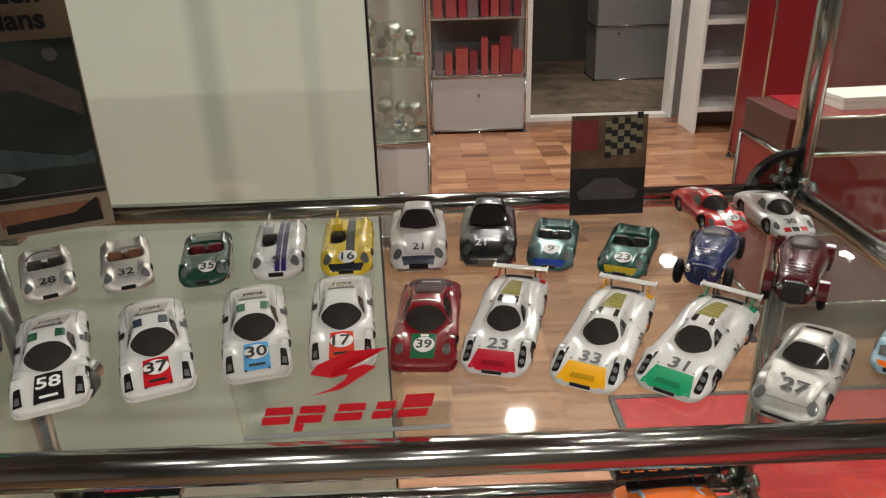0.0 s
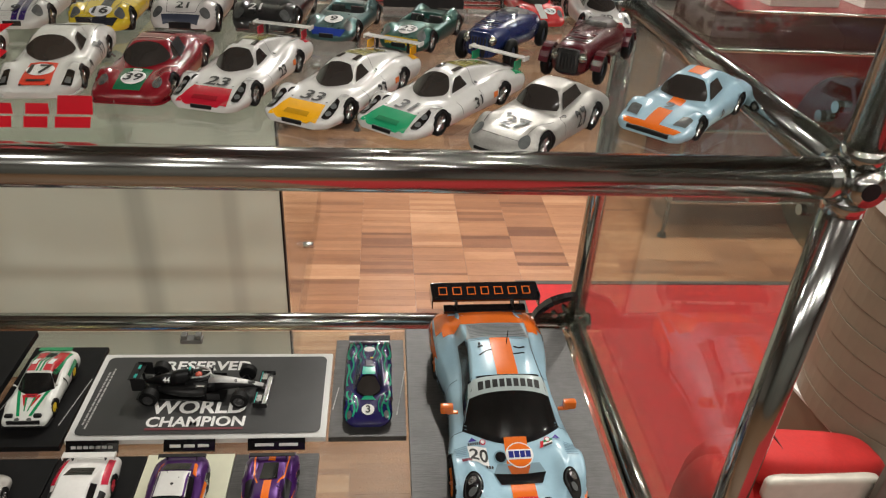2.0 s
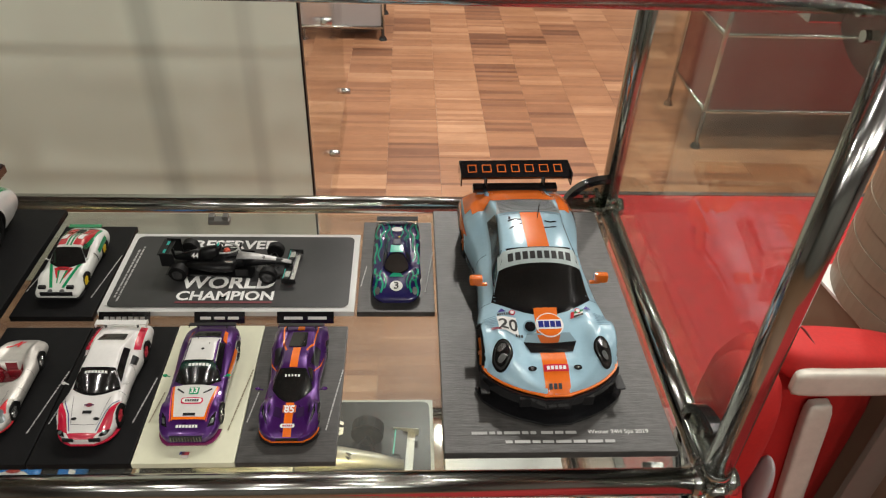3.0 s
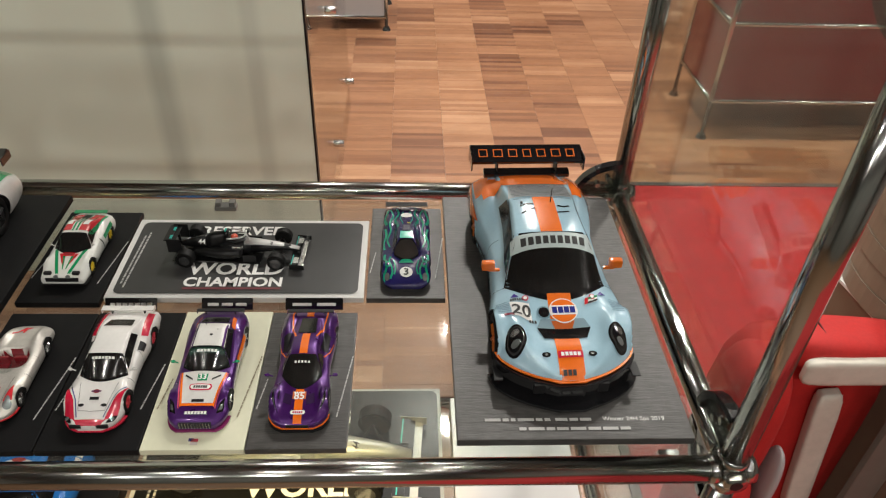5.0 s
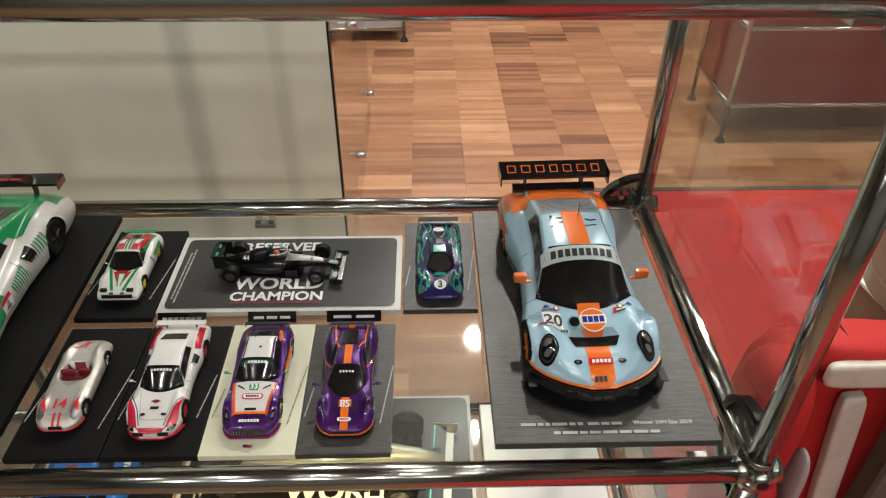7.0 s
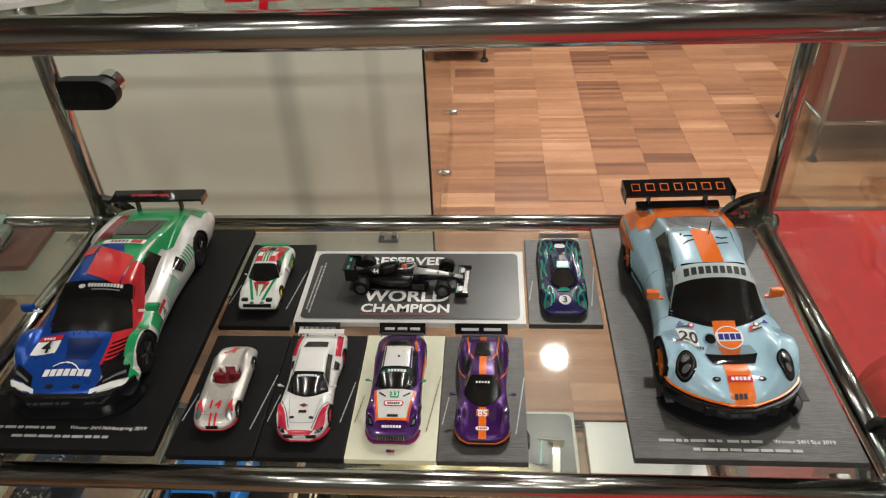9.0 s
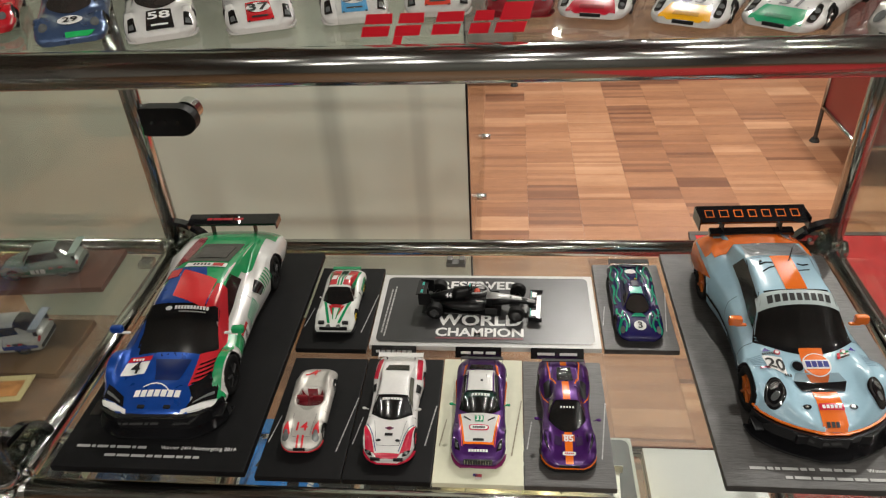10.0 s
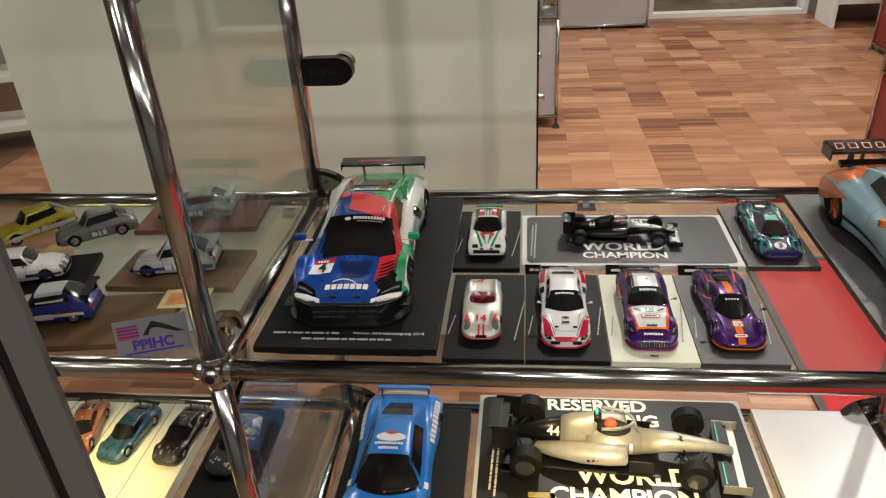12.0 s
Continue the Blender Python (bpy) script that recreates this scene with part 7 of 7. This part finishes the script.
    for xx in (x + .008, x + w - .008):
        P.block("wing_mark", xx, .947, 1.292, .014, .15, .006, ORANGE, bevel=0, rot=(16, 0, 0))
    x += w + .095
P.seam([(.300, -.10), (.345, .30)], .022, BLACK, True, "wiper")
P.seam([(.296, -.12), (.306, .02)], .030, BLACK, True, "wiper_arm")
P.block("aerial", .10, .61, 1.28, .012, .012, .30, BLACK, bevel=0)
P.block("aerial", -.33, .615, 1.26, .03, .03, .07, BLACK, bevel=0)
P.block("roof_socket", 0, .475, 1.262, .08, .08, .02, BLACK, bevel=.005)
AB, AR, AG = paint((0.008, 0.075, 0.40), True), (0.52, 0.02, 0.03), (0.010, 0.30, 0.10)
A = Model("large_model_car", "large blue, red, green and white racing coupe, black wing, number 4", "modern", K18, pose(-.6435, -.176, .0153, 0, 0, 1.3), WHITE, "", dense=2.2,
          L=4.60, W=2.00, screen_round=.12, screen_wide=.98, hb=[(0, .39), (.02, .41), (.09, .45), (.18, .55), (.25, .64), (.35, .71), (.5, .76), (.7, .79), (.92, .79), (.98, .73), (1, .60)],
          outline=[(0, .46), (.004, .56), (.02, .72), (.05, .87), (.09, .955), (.15, .995), (.22, 1.0), (.28, .97), (.38, .91), (.55, .90), (.66, .94), (.78, 1.0), (.95, .98), (1, .94)],
          arch=.66, tyre=.15, well=.80, wheels=(.20, .79, .325), fend=[(.16, .07, .09, .86, .16), (.79, .12, .11, .80, .20)], cab=(.205, .392, .53, .96, .345, .62, .84, .10), cr=(.06, .30), side=(.35, .62), rim=surface("dark_rim", (0.03, 0.03, 0.03), .3, .5),
          bumps=[(.165, .04, -.05, .04, .30), (.09, 0, .02, .05, .35)])
A.eps = .009
A.patch("blue_bonnet", [(.006, -.58), (.232, -.80), (.232, .45), (.006, .52)], AB, n=26, m=22)
A.patch("blue_wing", [(.05, -1.0), (.40, -1.02), (.36, -.66), (.05, -.56)], AB, n=24, m=12, lift=.9, by_x=False)
A.patch("red_bonnet", [(.110, .40), (.232, .44), (.262, .76), (.165, .74)], AR, n=20, m=12, lift=1.3)
A.patch("black_bonnet", [(.070, .52), (.110, .42), (.165, .72), (.105, .84)], GLOSS_BLACK, lift=1.5, n=14)
A.patch("green_wing", [(.085, .93), (.175, .72), (.345, .82), (.345, 1.02)], AG, n=22, m=14, lift=1.1, by_x=False)
A.patch("green_wing", [(.105, .88), (.30, .88), (.30, 1.0), (.105, 1.0)], AG, n=22, lift=1.2, by_x=False)
A.patch("green_wing", [(.080, .92), (.108, .96), (.106, 1.40), (.076, 1.24)], AG, lift=1.2, by_x=False)
A.patch("green_wing", [(.294, .98), (.345, .98), (.338, 1.62), (.296, 1.50)], AG, lift=1.2, by_x=False)
for i in range(5):
    A.patch("black_slash", [(.118 + .018 * i, .44 + .01 * i), (.124 + .018 * i, .44 + .01 * i), (.150 + .018 * i, .72), (.141 + .018 * i, .72)], GLOSS_BLACK, lift=2.1)
# hollow of the bonnet, its shade painted as a dark blue patch
A.patch("bonnet_scoop", [(.135, -.16), (.212, -.24), (.212, .34), (.135, .22)], surface("scoop_shade_blue", (0.004, 0.016, 0.09), .3), lift=1.8, n=14)
A.patch("number_board", [(.144, -.73), (.196, -.69), (.206, -.33), (.158, -.36)], WHITE_INK, lift=2.2, n=26, m=26)
A.patch("red_label", [(.198, -.69), (.218, -.66), (.224, -.29), (.208, -.32)], AR, lift=3)
words(A, .205, .214, -.62, -.42, 4, WHITE_INK, 3.8, .7)
A.number("4", .177, -.51, .21, BLACK_INK, 5.5)
words(A, .066, .092, -.39, .34, 7, WHITE_INK, 2.4, .80)
for u in range(5):
    a0 = -.28 + .09 * u
    A.patch("arc_mark", [(.101 + .004 * (4 - (u - 2) ** 2), a0), (.106 + .004 * (4 - (u - 2) ** 2), a0), (.106 + .004 * (4 - (u - 1) ** 2), a0 + .09), (.101 + .004 * (4 - (u - 1) ** 2), a0 + .09)], WHITE_INK, lift=2.6, n=3, m=4)
A.glazing(tail=False)
A.patch("roof_blue", [(.390, -.58), (.60, -.50), (.60, .10), (.380, .46)], AB, lift=1.2, n=18)
A.patch("roof_green", [(.50, -.55), (.90, -.50), (.95, .62), (.46, .58)], AG, lift=1.0, n=26, m=18)
A.patch("roof_red", [(.428, -.22), (.374, .38), (.520, .40), (.582, -.26)], (0.62, 0.03, 0.035), lift=2.4, n=16)
A.patch("roof_red_side", [(.52, -.56), (.575, -.54), (.590, -.30), (.535, -.30)], AR, lift=2.4, n=8)
A.patch("roof_red_side", [(.378, .40), (.50, .42), (.50, .56), (.392, .57)], AR, lift=2.4, n=16)
A.patch("pillar_red", [(.240, .72), (.392, .56), (.50, .56), (.300, .78)], AR, lift=1.9, n=18)
A.patch("pillar_red", [(.60, -.50), (.66, -.36), (.90, -.40), (.90, -.58)], (0.22, 0.01, 0.03), lift=1.6, n=18)
A.patch("rear_glass", [(.650, -.36), (.83, -.34), (.83, .42), (.650, .40)], GLOSS_BLACK, lift=2.0, n=14)
A.patch("engine_cover", [(.680, -.26), (.80, -.24), (.80, .30), (.680, .30)], surface("engine_grey", (0.09, 0.085, 0.08), .35, .3, .5, 200), lift=2.8, n=10)
A.patch("white_label", [(.600, -.30), (.632, -.30), (.632, .42), (.600, .42)], WHITE_INK, lift=2.8)
words(A, .608, .624, -.18, .14, 5, BLACK_INK, 3.6, .6)
A.patch("red_label", [(.604, .18), (.628, .18), (.628, .36), (.604, .36)], AR, lift=3.6)
A.patch("green_tail", [(.90, -.84), (.99, -.86), (.99, .86), (.90, .88)], AG, lift=1.3, m=18)
A.patch("sun_strip", [(.342, -.62), (.392, -.58), (.392, .58), (.342, .62)], GLOSS_BLACK, lift=2.2, m=18)
words(A, .368, .380, -.10, .46, 11, WHITE_INK, 3.2, .75, "strip_mark")
words(A, .358, .362, -.02, .42, 14, GREY_INK, 3.2, .7, "strip_mark")
A.disc("strip_badge", .371, -.19, .035, .055, WHITE_INK, 3.2)
A.shut_lines(None, (.34, .55), .009)
A.seam([(.05, -.50), (.06, 0), (.05, .50)], .008)
for sgx in (-1, 1):
    A.patch("headlight", [(.030, sgx * .48), (.070, sgx * .54), (.122, sgx * .86), (.075, sgx * .88)], GLOSS_BLACK, lift=2.4, n=14)
    A.patch("lamp_bar", [(.046, sgx * .56), (.054, sgx * .57), (.098, sgx * .83), (.088, sgx * .84)], LENS, lift=3.2)
    A.patch("white_blade", [(.004, sgx * .40), (.022, sgx * .42), (.072, sgx * .92), (.054, sgx * .93)], WHITE_INK, lift=3.4, n=16)
    A.seam([(.035, sgx * 1.02), (.105, sgx * 1.10), (.115, sgx * 1.50), (.050, sgx * 1.62)], .055, WHITE_INK, False, "white_trim")
    A.block("canard", sgx * .95, .050, .27, .16, .28, .02, GLOSS_BLACK)
    A.block("tow_mount", sgx * .20, .028, .42, .10, .06, .03, BLACK, bevel=.01)
A.patch("green_side", [(.30, 1.02), (.40, 1.0), (.42, 1.55), (.30, 1.6)], AG, by_x=False, n=14, m=14)
A.patch("green_quarter", [(.62, .62), (.90, .62), (.90, .78), (.68, .82)], AG, by_x=False, n=18)
A.patch("number_board", [(.36, 1.12), (.43, 1.12), (.43, 1.62), (.36, 1.62)], WHITE_INK, lift=2, by_x=False)
A.patch("red_tab", [(.36, 1.12), (.43, 1.12), (.43, 1.24), (.36, 1.24)], AR, lift=2.8, by_x=False)
A.side_number("4", .395, .42, .22, 1)
A.patch("green_panel", [(.455, 1.15), (.555, 1.05), (.575, 1.62), (.47, 1.66)], surface("hatched_green", (0.04, 0.30, 0.16), .3), by_x=False, lift=1.2)
for i in range(8):
    A.patch("hatching", [(.462 + .013 * i, 1.15 - .01 * i), (.466 + .013 * i, 1.15 - .01 * i), (.474 + .013 * i, 1.60), (.470 + .013 * i, 1.60)], WHITE_INK, lift=2, by_x=False, n=2)
for i in range(7):
    A.patch("hatching", [(.62 + .016 * i, .98), (.626 + .016 * i, .98), (.626 + .016 * i, 1.35), (.62 + .016 * i, 1.40)], AG, lift=2, by_x=False, n=2)
A.patch("sill", [(.27, 1.80), (.70, 1.80), (.70, 1.98), (.27, 1.98)], GLOSS_BLACK, by_x=False, lift=1.5)
A.patch("blue_side", [(.05, -1.02), (.60, -1.02), (.60, -1.8), (.05, -1.8)], AB, by_x=False, n=24)
for sgx, col in ((-1, AB), (1, AG)):
    A.block("mirror", sgx * 1.00, .305, .80, .20, .11, .11, col, bevel=.04)
    A.block("mirror_arm", sgx * .88, .300, .79, .20, .04, .025, WHITE, bevel=0)
A.seam([(.250, -.16), (.290, .30)], .022, BLACK, True, "wiper")
A.patch("side_intake", [(.575, .98), (.64, .92), (.645, 1.25), (.60, 1.30)], GLOSS_BLACK, by_x=False, lift=2.4)
A.mouth(1.00, .18, .20)
A.skirt("bumper", .05, .365, .10, 1.008, GLOSS_BLACK, .045)
A.skirt("splitter", .02, .06, .14, 1.06, GLOSS_BLACK, .14)
A.wing(.985, .93, 1.76, .30, GLOSS_BLACK, GLOSS_BLACK, .42, 10, .05, .14)
for xx, w in ((-.46, .10), (-.30, .18), (-.10, .20), (.12, .18)):
    A.block("wing_mark", xx, .982, .978, w, .06, .006, (0.40, 0.03, 0.04), bevel=0, rot=(10, 0, 0))

# ---- neighbouring bay, middle level ----
LEFT = "rally cars in the neighbouring bay"


def wood_base(x, y, w, d, turn, mat, label):
    b = thing("wooden_plinth", label, "plinth", "bases in the neighbouring bay", pose(x, y, MID + .0002, 0, 0, turn))
    part("slab", box(w, d, .007, 0, 0, 0, .0008), mat, b)
    return b


def rally(x, y, turn, colour, label, trim, num="", z=MID + .0075, wing=None, shape="hatch", stripe=None, **more):
    c = Model("rally_model_car", label, shape, K43, pose(x, y, z, 0, 0, turn), colour, LEFT, **more)
    c.glazing()
    for sg in (-1, 1):
        c.patch("flank", [(.04, sg * 1.35), (.97, sg * 1.35), (.97, sg * 1.95), (.04, sg * 1.95)], trim, by_x=False, n=20, lift=.8) if trim else None
        c.patch("door_panel", [(.42, sg * 1.25), (.60, sg * 1.25), (.60, sg * 1.75), (.42, sg * 1.75)], WHITE, by_x=False, lift=2)
        if num:
            c.side_number(num, .51, .5, .28, sg, lift=3)
    c.lamps(.03, .55, .10, .12)
    if stripe:
        c.band("stripe", .04, .30, -.35, .35, stripe)
    if wing:
        c.wing(.97, 1.25, 1.5, .35, wing, wing, .6)
    c.shut_lines((.05, .29, .60, .66), (.40, .62), .014)
    c.band("rear_screen", .74, .90, -.52, .52, WINDOW, lift=1.6)
    c.mirrors(.40, .90, .95, BLACK, .14)
    for sg in (-1, 1):
        c.patch("tail_lamp", [(.975, sg * .50), (.995, sg * .50), (.995, sg * .72), (.975, sg * .72)], (0.35, 0.02, 0.02), lift=2)
        c.disc("roof_lamp", .02, sg * .25, .08, .12, LENS, 2.4)
        for i in range(3):
            c.patch("sponsor_mark", [(.66 + .06 * i, sg * 1.15), (.70 + .06 * i, sg * 1.15), (.70 + .06 * i, sg * 1.30), (.66 + .06 * i, sg * 1.30)], BLACK_INK if i % 2 else (0.45, 0.03, 0.04), by_x=False, lift=2.4, n=2, m=2)
    c.block("bumper", 0, .004, .25, 1.4, .10, .16, BLACK)
    c.block("bumper", 0, .996, .25, 1.4, .10, .16, BLACK)
    return c


# oak and several paints darkened, putting the bay's dimness into the colours
wood_base(-.925, -.285, .205, .085, 6, WOOD, "oak display base under the blue and white rally car")
br = rally(-.945, -.278, -78, (0.02, 0.03, 0.20), "blue and white hatchback rally car with big rear wing", None, wing=BLACK, stripe=WHITE)
br.patch("white_roof", [(.44, -.62), (.73, -.60), (.73, .60), (.44, .62)], WHITE, lift=1.4)
br.band("white_bonnet", .06, .30, -.72, .72, WHITE, lift=1.4)
for sg in (-1, 1):
    br.patch("white_band", [(.10, sg * 1.30), (.92, sg * 1.30), (.92, sg * 1.55), (.10, sg * 1.55)], WHITE, by_x=False, n=18, lift=1.4)
wood_base(-.852, -.183, .140, .080, 0, WOOD, "oak display base under the white and blue rally car")
rally(-.856, -.183, -82, (0.45, 0.45, 0.45), "white and blue rally car with tall rear wing", (0.03, 0.05, 0.22), "1", wing=(0.25, 0.3, 0.4))
wood_base(-1.02, -.205, .135, .080, 14, BASE_BLACK, "black display base under the white rally car")
rally(-1.022, -.205, 108, (0.72, 0.71, 0.68), "white boxy rally car with dark side bands", (0.04, 0.05, 0.10), "1")
rally(-1.000, -.095, -55, (0.15, 0.155, 0.15), "silver-grey rally coupe, number 23 on the door", None, "23", z=MID + .0004)
rally(-1.085, -.090, -40, (0.38, 0.31, 0.02), "mustard-yellow boxy rally car with white doors", (0.6, 0.6, 0.55), "7", z=MID + .0004)
wood_base(-.880, -.055, .150, .075, 4, surface("red_brown_wood", (0.16, 0.065, 0.045), .5, 0, .3, 60), "reddish wooden base under the pale green rally car")
rally(-.885, -.055, -80, (0.20, 0.25, 0.22), "pale green and white rally car with rear wing", (0.03, 0.12, 0.08), "11", wing=(0.3, 0.4, 0.36))
tan = thing("tan_card", "small cream card with an orange picture lying on the glass", "card", m=pose(-.822, -.245, MID + .0072, 0, 0, 6))
part("sheet", box(.048, .034, .001, 0, 0, 0), surface("cream_card", (0.60, 0.50, 0.26), .5), tan)
part("picture", box(.036, .020, .0006, 0, -.001, .0012), surface("orange_picture", (0.55, 0.24, 0.08), .5, 0, .5, 120), tan)
pc = thing("race_badge_card", "small white card, shaded grey, with flag and purple letters on the shelf", "card", m=pose(-.817, -.326, MID + .0002, -12, 0, 19))
# white card's sheet coloured grey, its shade put into the colour
part("sheet", box(.064, .0012, .036, 0, 0, 0, .0003), surface("badge_card_shaded", (0.20, 0.195, 0.21), .5, 0, .06, 80), pc)
FL = surface("flag_red", (0.45, 0.05, 0.07), .5)
part("flag_field", box(.018, .0003, .013, -.020, -.0009, .018), surface("flag_blue", (0.04, 0.05, 0.22), .5), pc)
for i in range(4):
    part("flag_stripe", box(.018, .0003, .0014, -.020, -.0013, .0185 + .0032 * i), FL, pc)
part("ridge", ring_disc([(-.008, .020), (.002, .033), (.009, .030), (.028, .019), (.022, .019), (.006, .026), (.000, .026), (-.003, .020)], .0003), BLACK_INK, pc).matrix_basis = pose(0, -.0011, 0)
letters("PPIHC", .0105, surface("purple_ink", (0.07, 0.03, 0.26), .5), pc, pose(.0, -.0010, .0115, 90, 0, 0), .04)
part("strap_line", box(.050, .0003, .0018, 0, -.0009, .0030), MATS["purple_ink"], pc)

# ---- lower level ----
LOW = ZS[1] - DZ
creme = thing("cream_display_board", "long cream display board lit warmly under the models", "display board", m=pose(-1.10, -.175, LOW + .0002))
part("board", box(.300, .30, .018, 0, 0, 0, .001), BASE_CREAM, creme)
for xx in (-.075, .005, .085):
    part("joint", box(.0012, .299, .0004, xx, 0, .0181), surface("brown_ink", (0.25, 0.22, 0.14), .5), creme)
LOWG = "small models on the lower shelf"
for x, y, turn, col, fl, lab in ((-1.122, -.095, 10, (0.40, 0.13, 0.05), True, "copper and white racing coupe on the cream board"), (-1.050, -.100, -9, (0.03, 0.09, 0.13), True, "teal camouflaged sports coupe on the cream board"), (-.969, -.100, -7, (0.02, 0.018, 0.018), True, "black sports coupe with brown flecks on the cream board")):
    c = Model("model_car", lab, "modern", K43, pose(x, y, LOW + .0187, 0, 0, turn), col, LOWG, fl)
    c.glazing()
    c.lamps(.07, .68, .12, .10)
    rr = random.Random(int(-x * 1000))
    for i in range(22):
        s_, x_ = rr.choice([rr.uniform(.06, .26), rr.uniform(.5, .95)]), rr.uniform(-.75, .75)
        w_ = rr.uniform(.04, .13)
        c.patch("fleck", [(s_, x_), (s_ + .03, x_ + .02), (s_ + .04, x_ + w_), (s_ - .005, x_ + w_)], {0.40: (0.6, 0.56, 0.45), 0.03: (0.02, 0.05, 0.07), 0.02: (0.30, 0.22, 0.15)}[col[0]], lift=1.6, n=3, m=3)
    c.wing(.96, 1.08, 1.7, .28, BLACK, BLACK, .5)
plinth(-.925, -.842, -.30, -.03, LOW + .019, BASE_BLACK, "black plinth at the end of the lower shelf", z=LOW, group="")
c = Model("model_car", "black and white spotted coupe on a black plinth", "modern", K43, pose(-.885, -.115, LOW + .0192, 0, 0, -6), (0.05, 0.05, 0.05), LOWG)
c.glazing()
rr = random.Random(9)
for i in range(26):
    s_, x_ = rr.choice([rr.uniform(.06, .26), rr.uniform(.5, .95)]), rr.uniform(-.75, .75)
    c.patch("fleck", [(s_, x_), (s_ + .02, x_ + .02), (s_ + .03, x_ + .1), (s_, x_ + .08)], WHITE, lift=1.6, n=3, m=3)

plinth(-.724, -.560, -.325, -.022, LOW + .021, BASE_BLACK, "black plinth under the large bright blue car", z=LOW, group="")
c = Model("large_model_car", "large bright blue wide-bodied racing coupe with white marks, rear spoiler", "modern", K18, pose(-.650, -.158, LOW + .0212), (0.02, 0.20, 0.62), "", dense=1.4,
          L=4.5, W=1.98, cab=(.245, .39, .60, .94, .42, .54, .88, .08), side=(.40, .66), fend=[(.19, .12, .09, .80, .15), (.80, .12, .12, .84, .16)])
c.eps = .010
c.glazing()
c.disc("badge", .505, 0, .13, .34, WHITE_INK, 1.8)
c.disc("badge", .53, 0, .05, .14, (0.45, 0.05, 0.04), 2.8)
for s_, w_ in ((.455, .34), (.425, .24)):
    x = -w_
    while x < w_ - .05:
        c.patch("word_mark", [(s_, x), (s_ + .016, x), (s_ + .016, x + .05), (s_, x + .05)], WHITE_INK, lift=2, n=3, m=3)
        x += .065
for sg in (-1, 1):
    for i in range(10):
        c.patch("word_mark", [(.60 + .030 * i, sg * .80), (.624 + .030 * i, sg * .80), (.624 + .030 * i, sg * .92), (.60 + .030 * i, sg * .92)], WHITE_INK, lift=2, n=3, m=3)
c.wing(.97, 1.08, 1.30, .42, (0.03, 0.24, 0.66), (0.03, 0.24, 0.66), .60, 4, .05, .2)
c.band("tail_panel", .93, .985, -.62, .62, WHITE)
c.block("wing_band", 0, .955, .99, 1.26, .10, .05, WHITE)
c.shut_lines(None, (.40, .62), .009)
for sg in (-1, 1):
    words(c, .30, .34, sg * .86 - .06, sg * .86 + .06, 1, WHITE_INK, 2)
    c.seam([(.255, sg * .70), (.40, sg * .50), (.62, sg * .48), (.66, 0)], .012)
c.lamps(.10, .66, .16, .13)

low_sign = plinth(-.548, -.176, -.225, .012, LOW + .019, surface("board_border_grey", (0.34, 0.34, 0.32), .35, 0, .06, 60), "large black name board with white letters under the silver single-seater", z=LOW, group="")
low_sign.name = "name_board"
sheet(.362, .229, surface("board_black", (0.007, 0.007, 0.0068), .30, 0, .2, 40, spec=.25), low_sign, pose(.0005, 0, .0191), "board_face", .010)
letters("RESERVED", .024, WHITE_INK, low_sign, pose(-.016, .100, .0198), .03)
letters("NG", .024, WHITE_INK, low_sign, pose(.044, .070, .0198), .03)
letters("WORLD", .030, WHITE_INK, low_sign, pose(.020, -.033, .0198), .03)
letters("CHAMPION", .027, WHITE_INK, low_sign, pose(.004, -.068, .0198), .03)
ink_lines(low_sign, [(-.155, .01, .17, .0028, 88), (-.162, .01, .15, .0028, 88)], .0198)
sheet(.034, .009, surface("gold_label", (0.22, 0.18, 0.03), .4), low_sign, pose(-.098, -.070, .0198), "label_bar", .002)
formula_car(K18 * 1.10, pose(-.364, -.100, LOW + .0205, 0, 0, -4), "large silver and black single-seater model on the lower name board", silver=(0.40, 0.395, 0.37))
wb = thing("white_display_board", "plain white display board on the lower glass shelf", "display board", m=pose(-.088, -.165, LOW + .0002))
part("board", box(.150, .315, .022, 0, 0, 0, .001), surface("board_white", (0.56, 0.54, 0.53), .3, 0, .05, 12), wb)
part("edge", box(.1508, .3158, .003, 0, 0, .009, .0003), BASE_GREY, wb)

# ---- parquet blocks ----
def block_mesh(w, d):
    bm = box(w - .0006, d - .0005, .006, 0, 0, 0)
    bmesh.ops.delete(bm, geom=[f for f in bm.faces if f.normal.z < -.5], context="FACES")
    me = bpy.data.meshes.new("parquet_block")
    bm.to_mesh(me)
    bm.free()
    me.materials.append(PARQUET)
    return me


BW, BD = 0.188, 0.094
BLOCK = block_mesh(BW, BD)
rest_v, rest_f = [], []
rnd = random.Random(11)
for i in range(-16, 20):
    off = rnd.uniform(0, BD)
    for j in range(-4, 66):
        x, y = i * BW, j * BD + off - .2
        if -0.50 < x < 1.42 and 1.36 < y < 3.25:
            o = part("parquet_block", BLOCK, None, floor)
            o.matrix_basis = pose(x, y, FLOOR - .0062)
        else:
            n = len(rest_v)
            a, b = BW / 2 - .0003, BD / 2 - .00025
            rest_v += [(x + dx, y + dy, FLOOR - dz) for dz in (.0002, .006) for dx, dy in ((-a, -b), (a, -b), (a, b), (-a, b))]
            rest_f += [(n, n + 1, n + 2, n + 3)] + [(n + 4 + q, n + 4 + (q + 1) % 4, n + (q + 1) % 4, n + q) for q in range(4)]
me = from_data(rest_v, rest_f)
me.materials.append(PARQUET)
tagged(part("parquet_blocks", me, None, floor), "brown parquet blocks further off", kind="stuff")
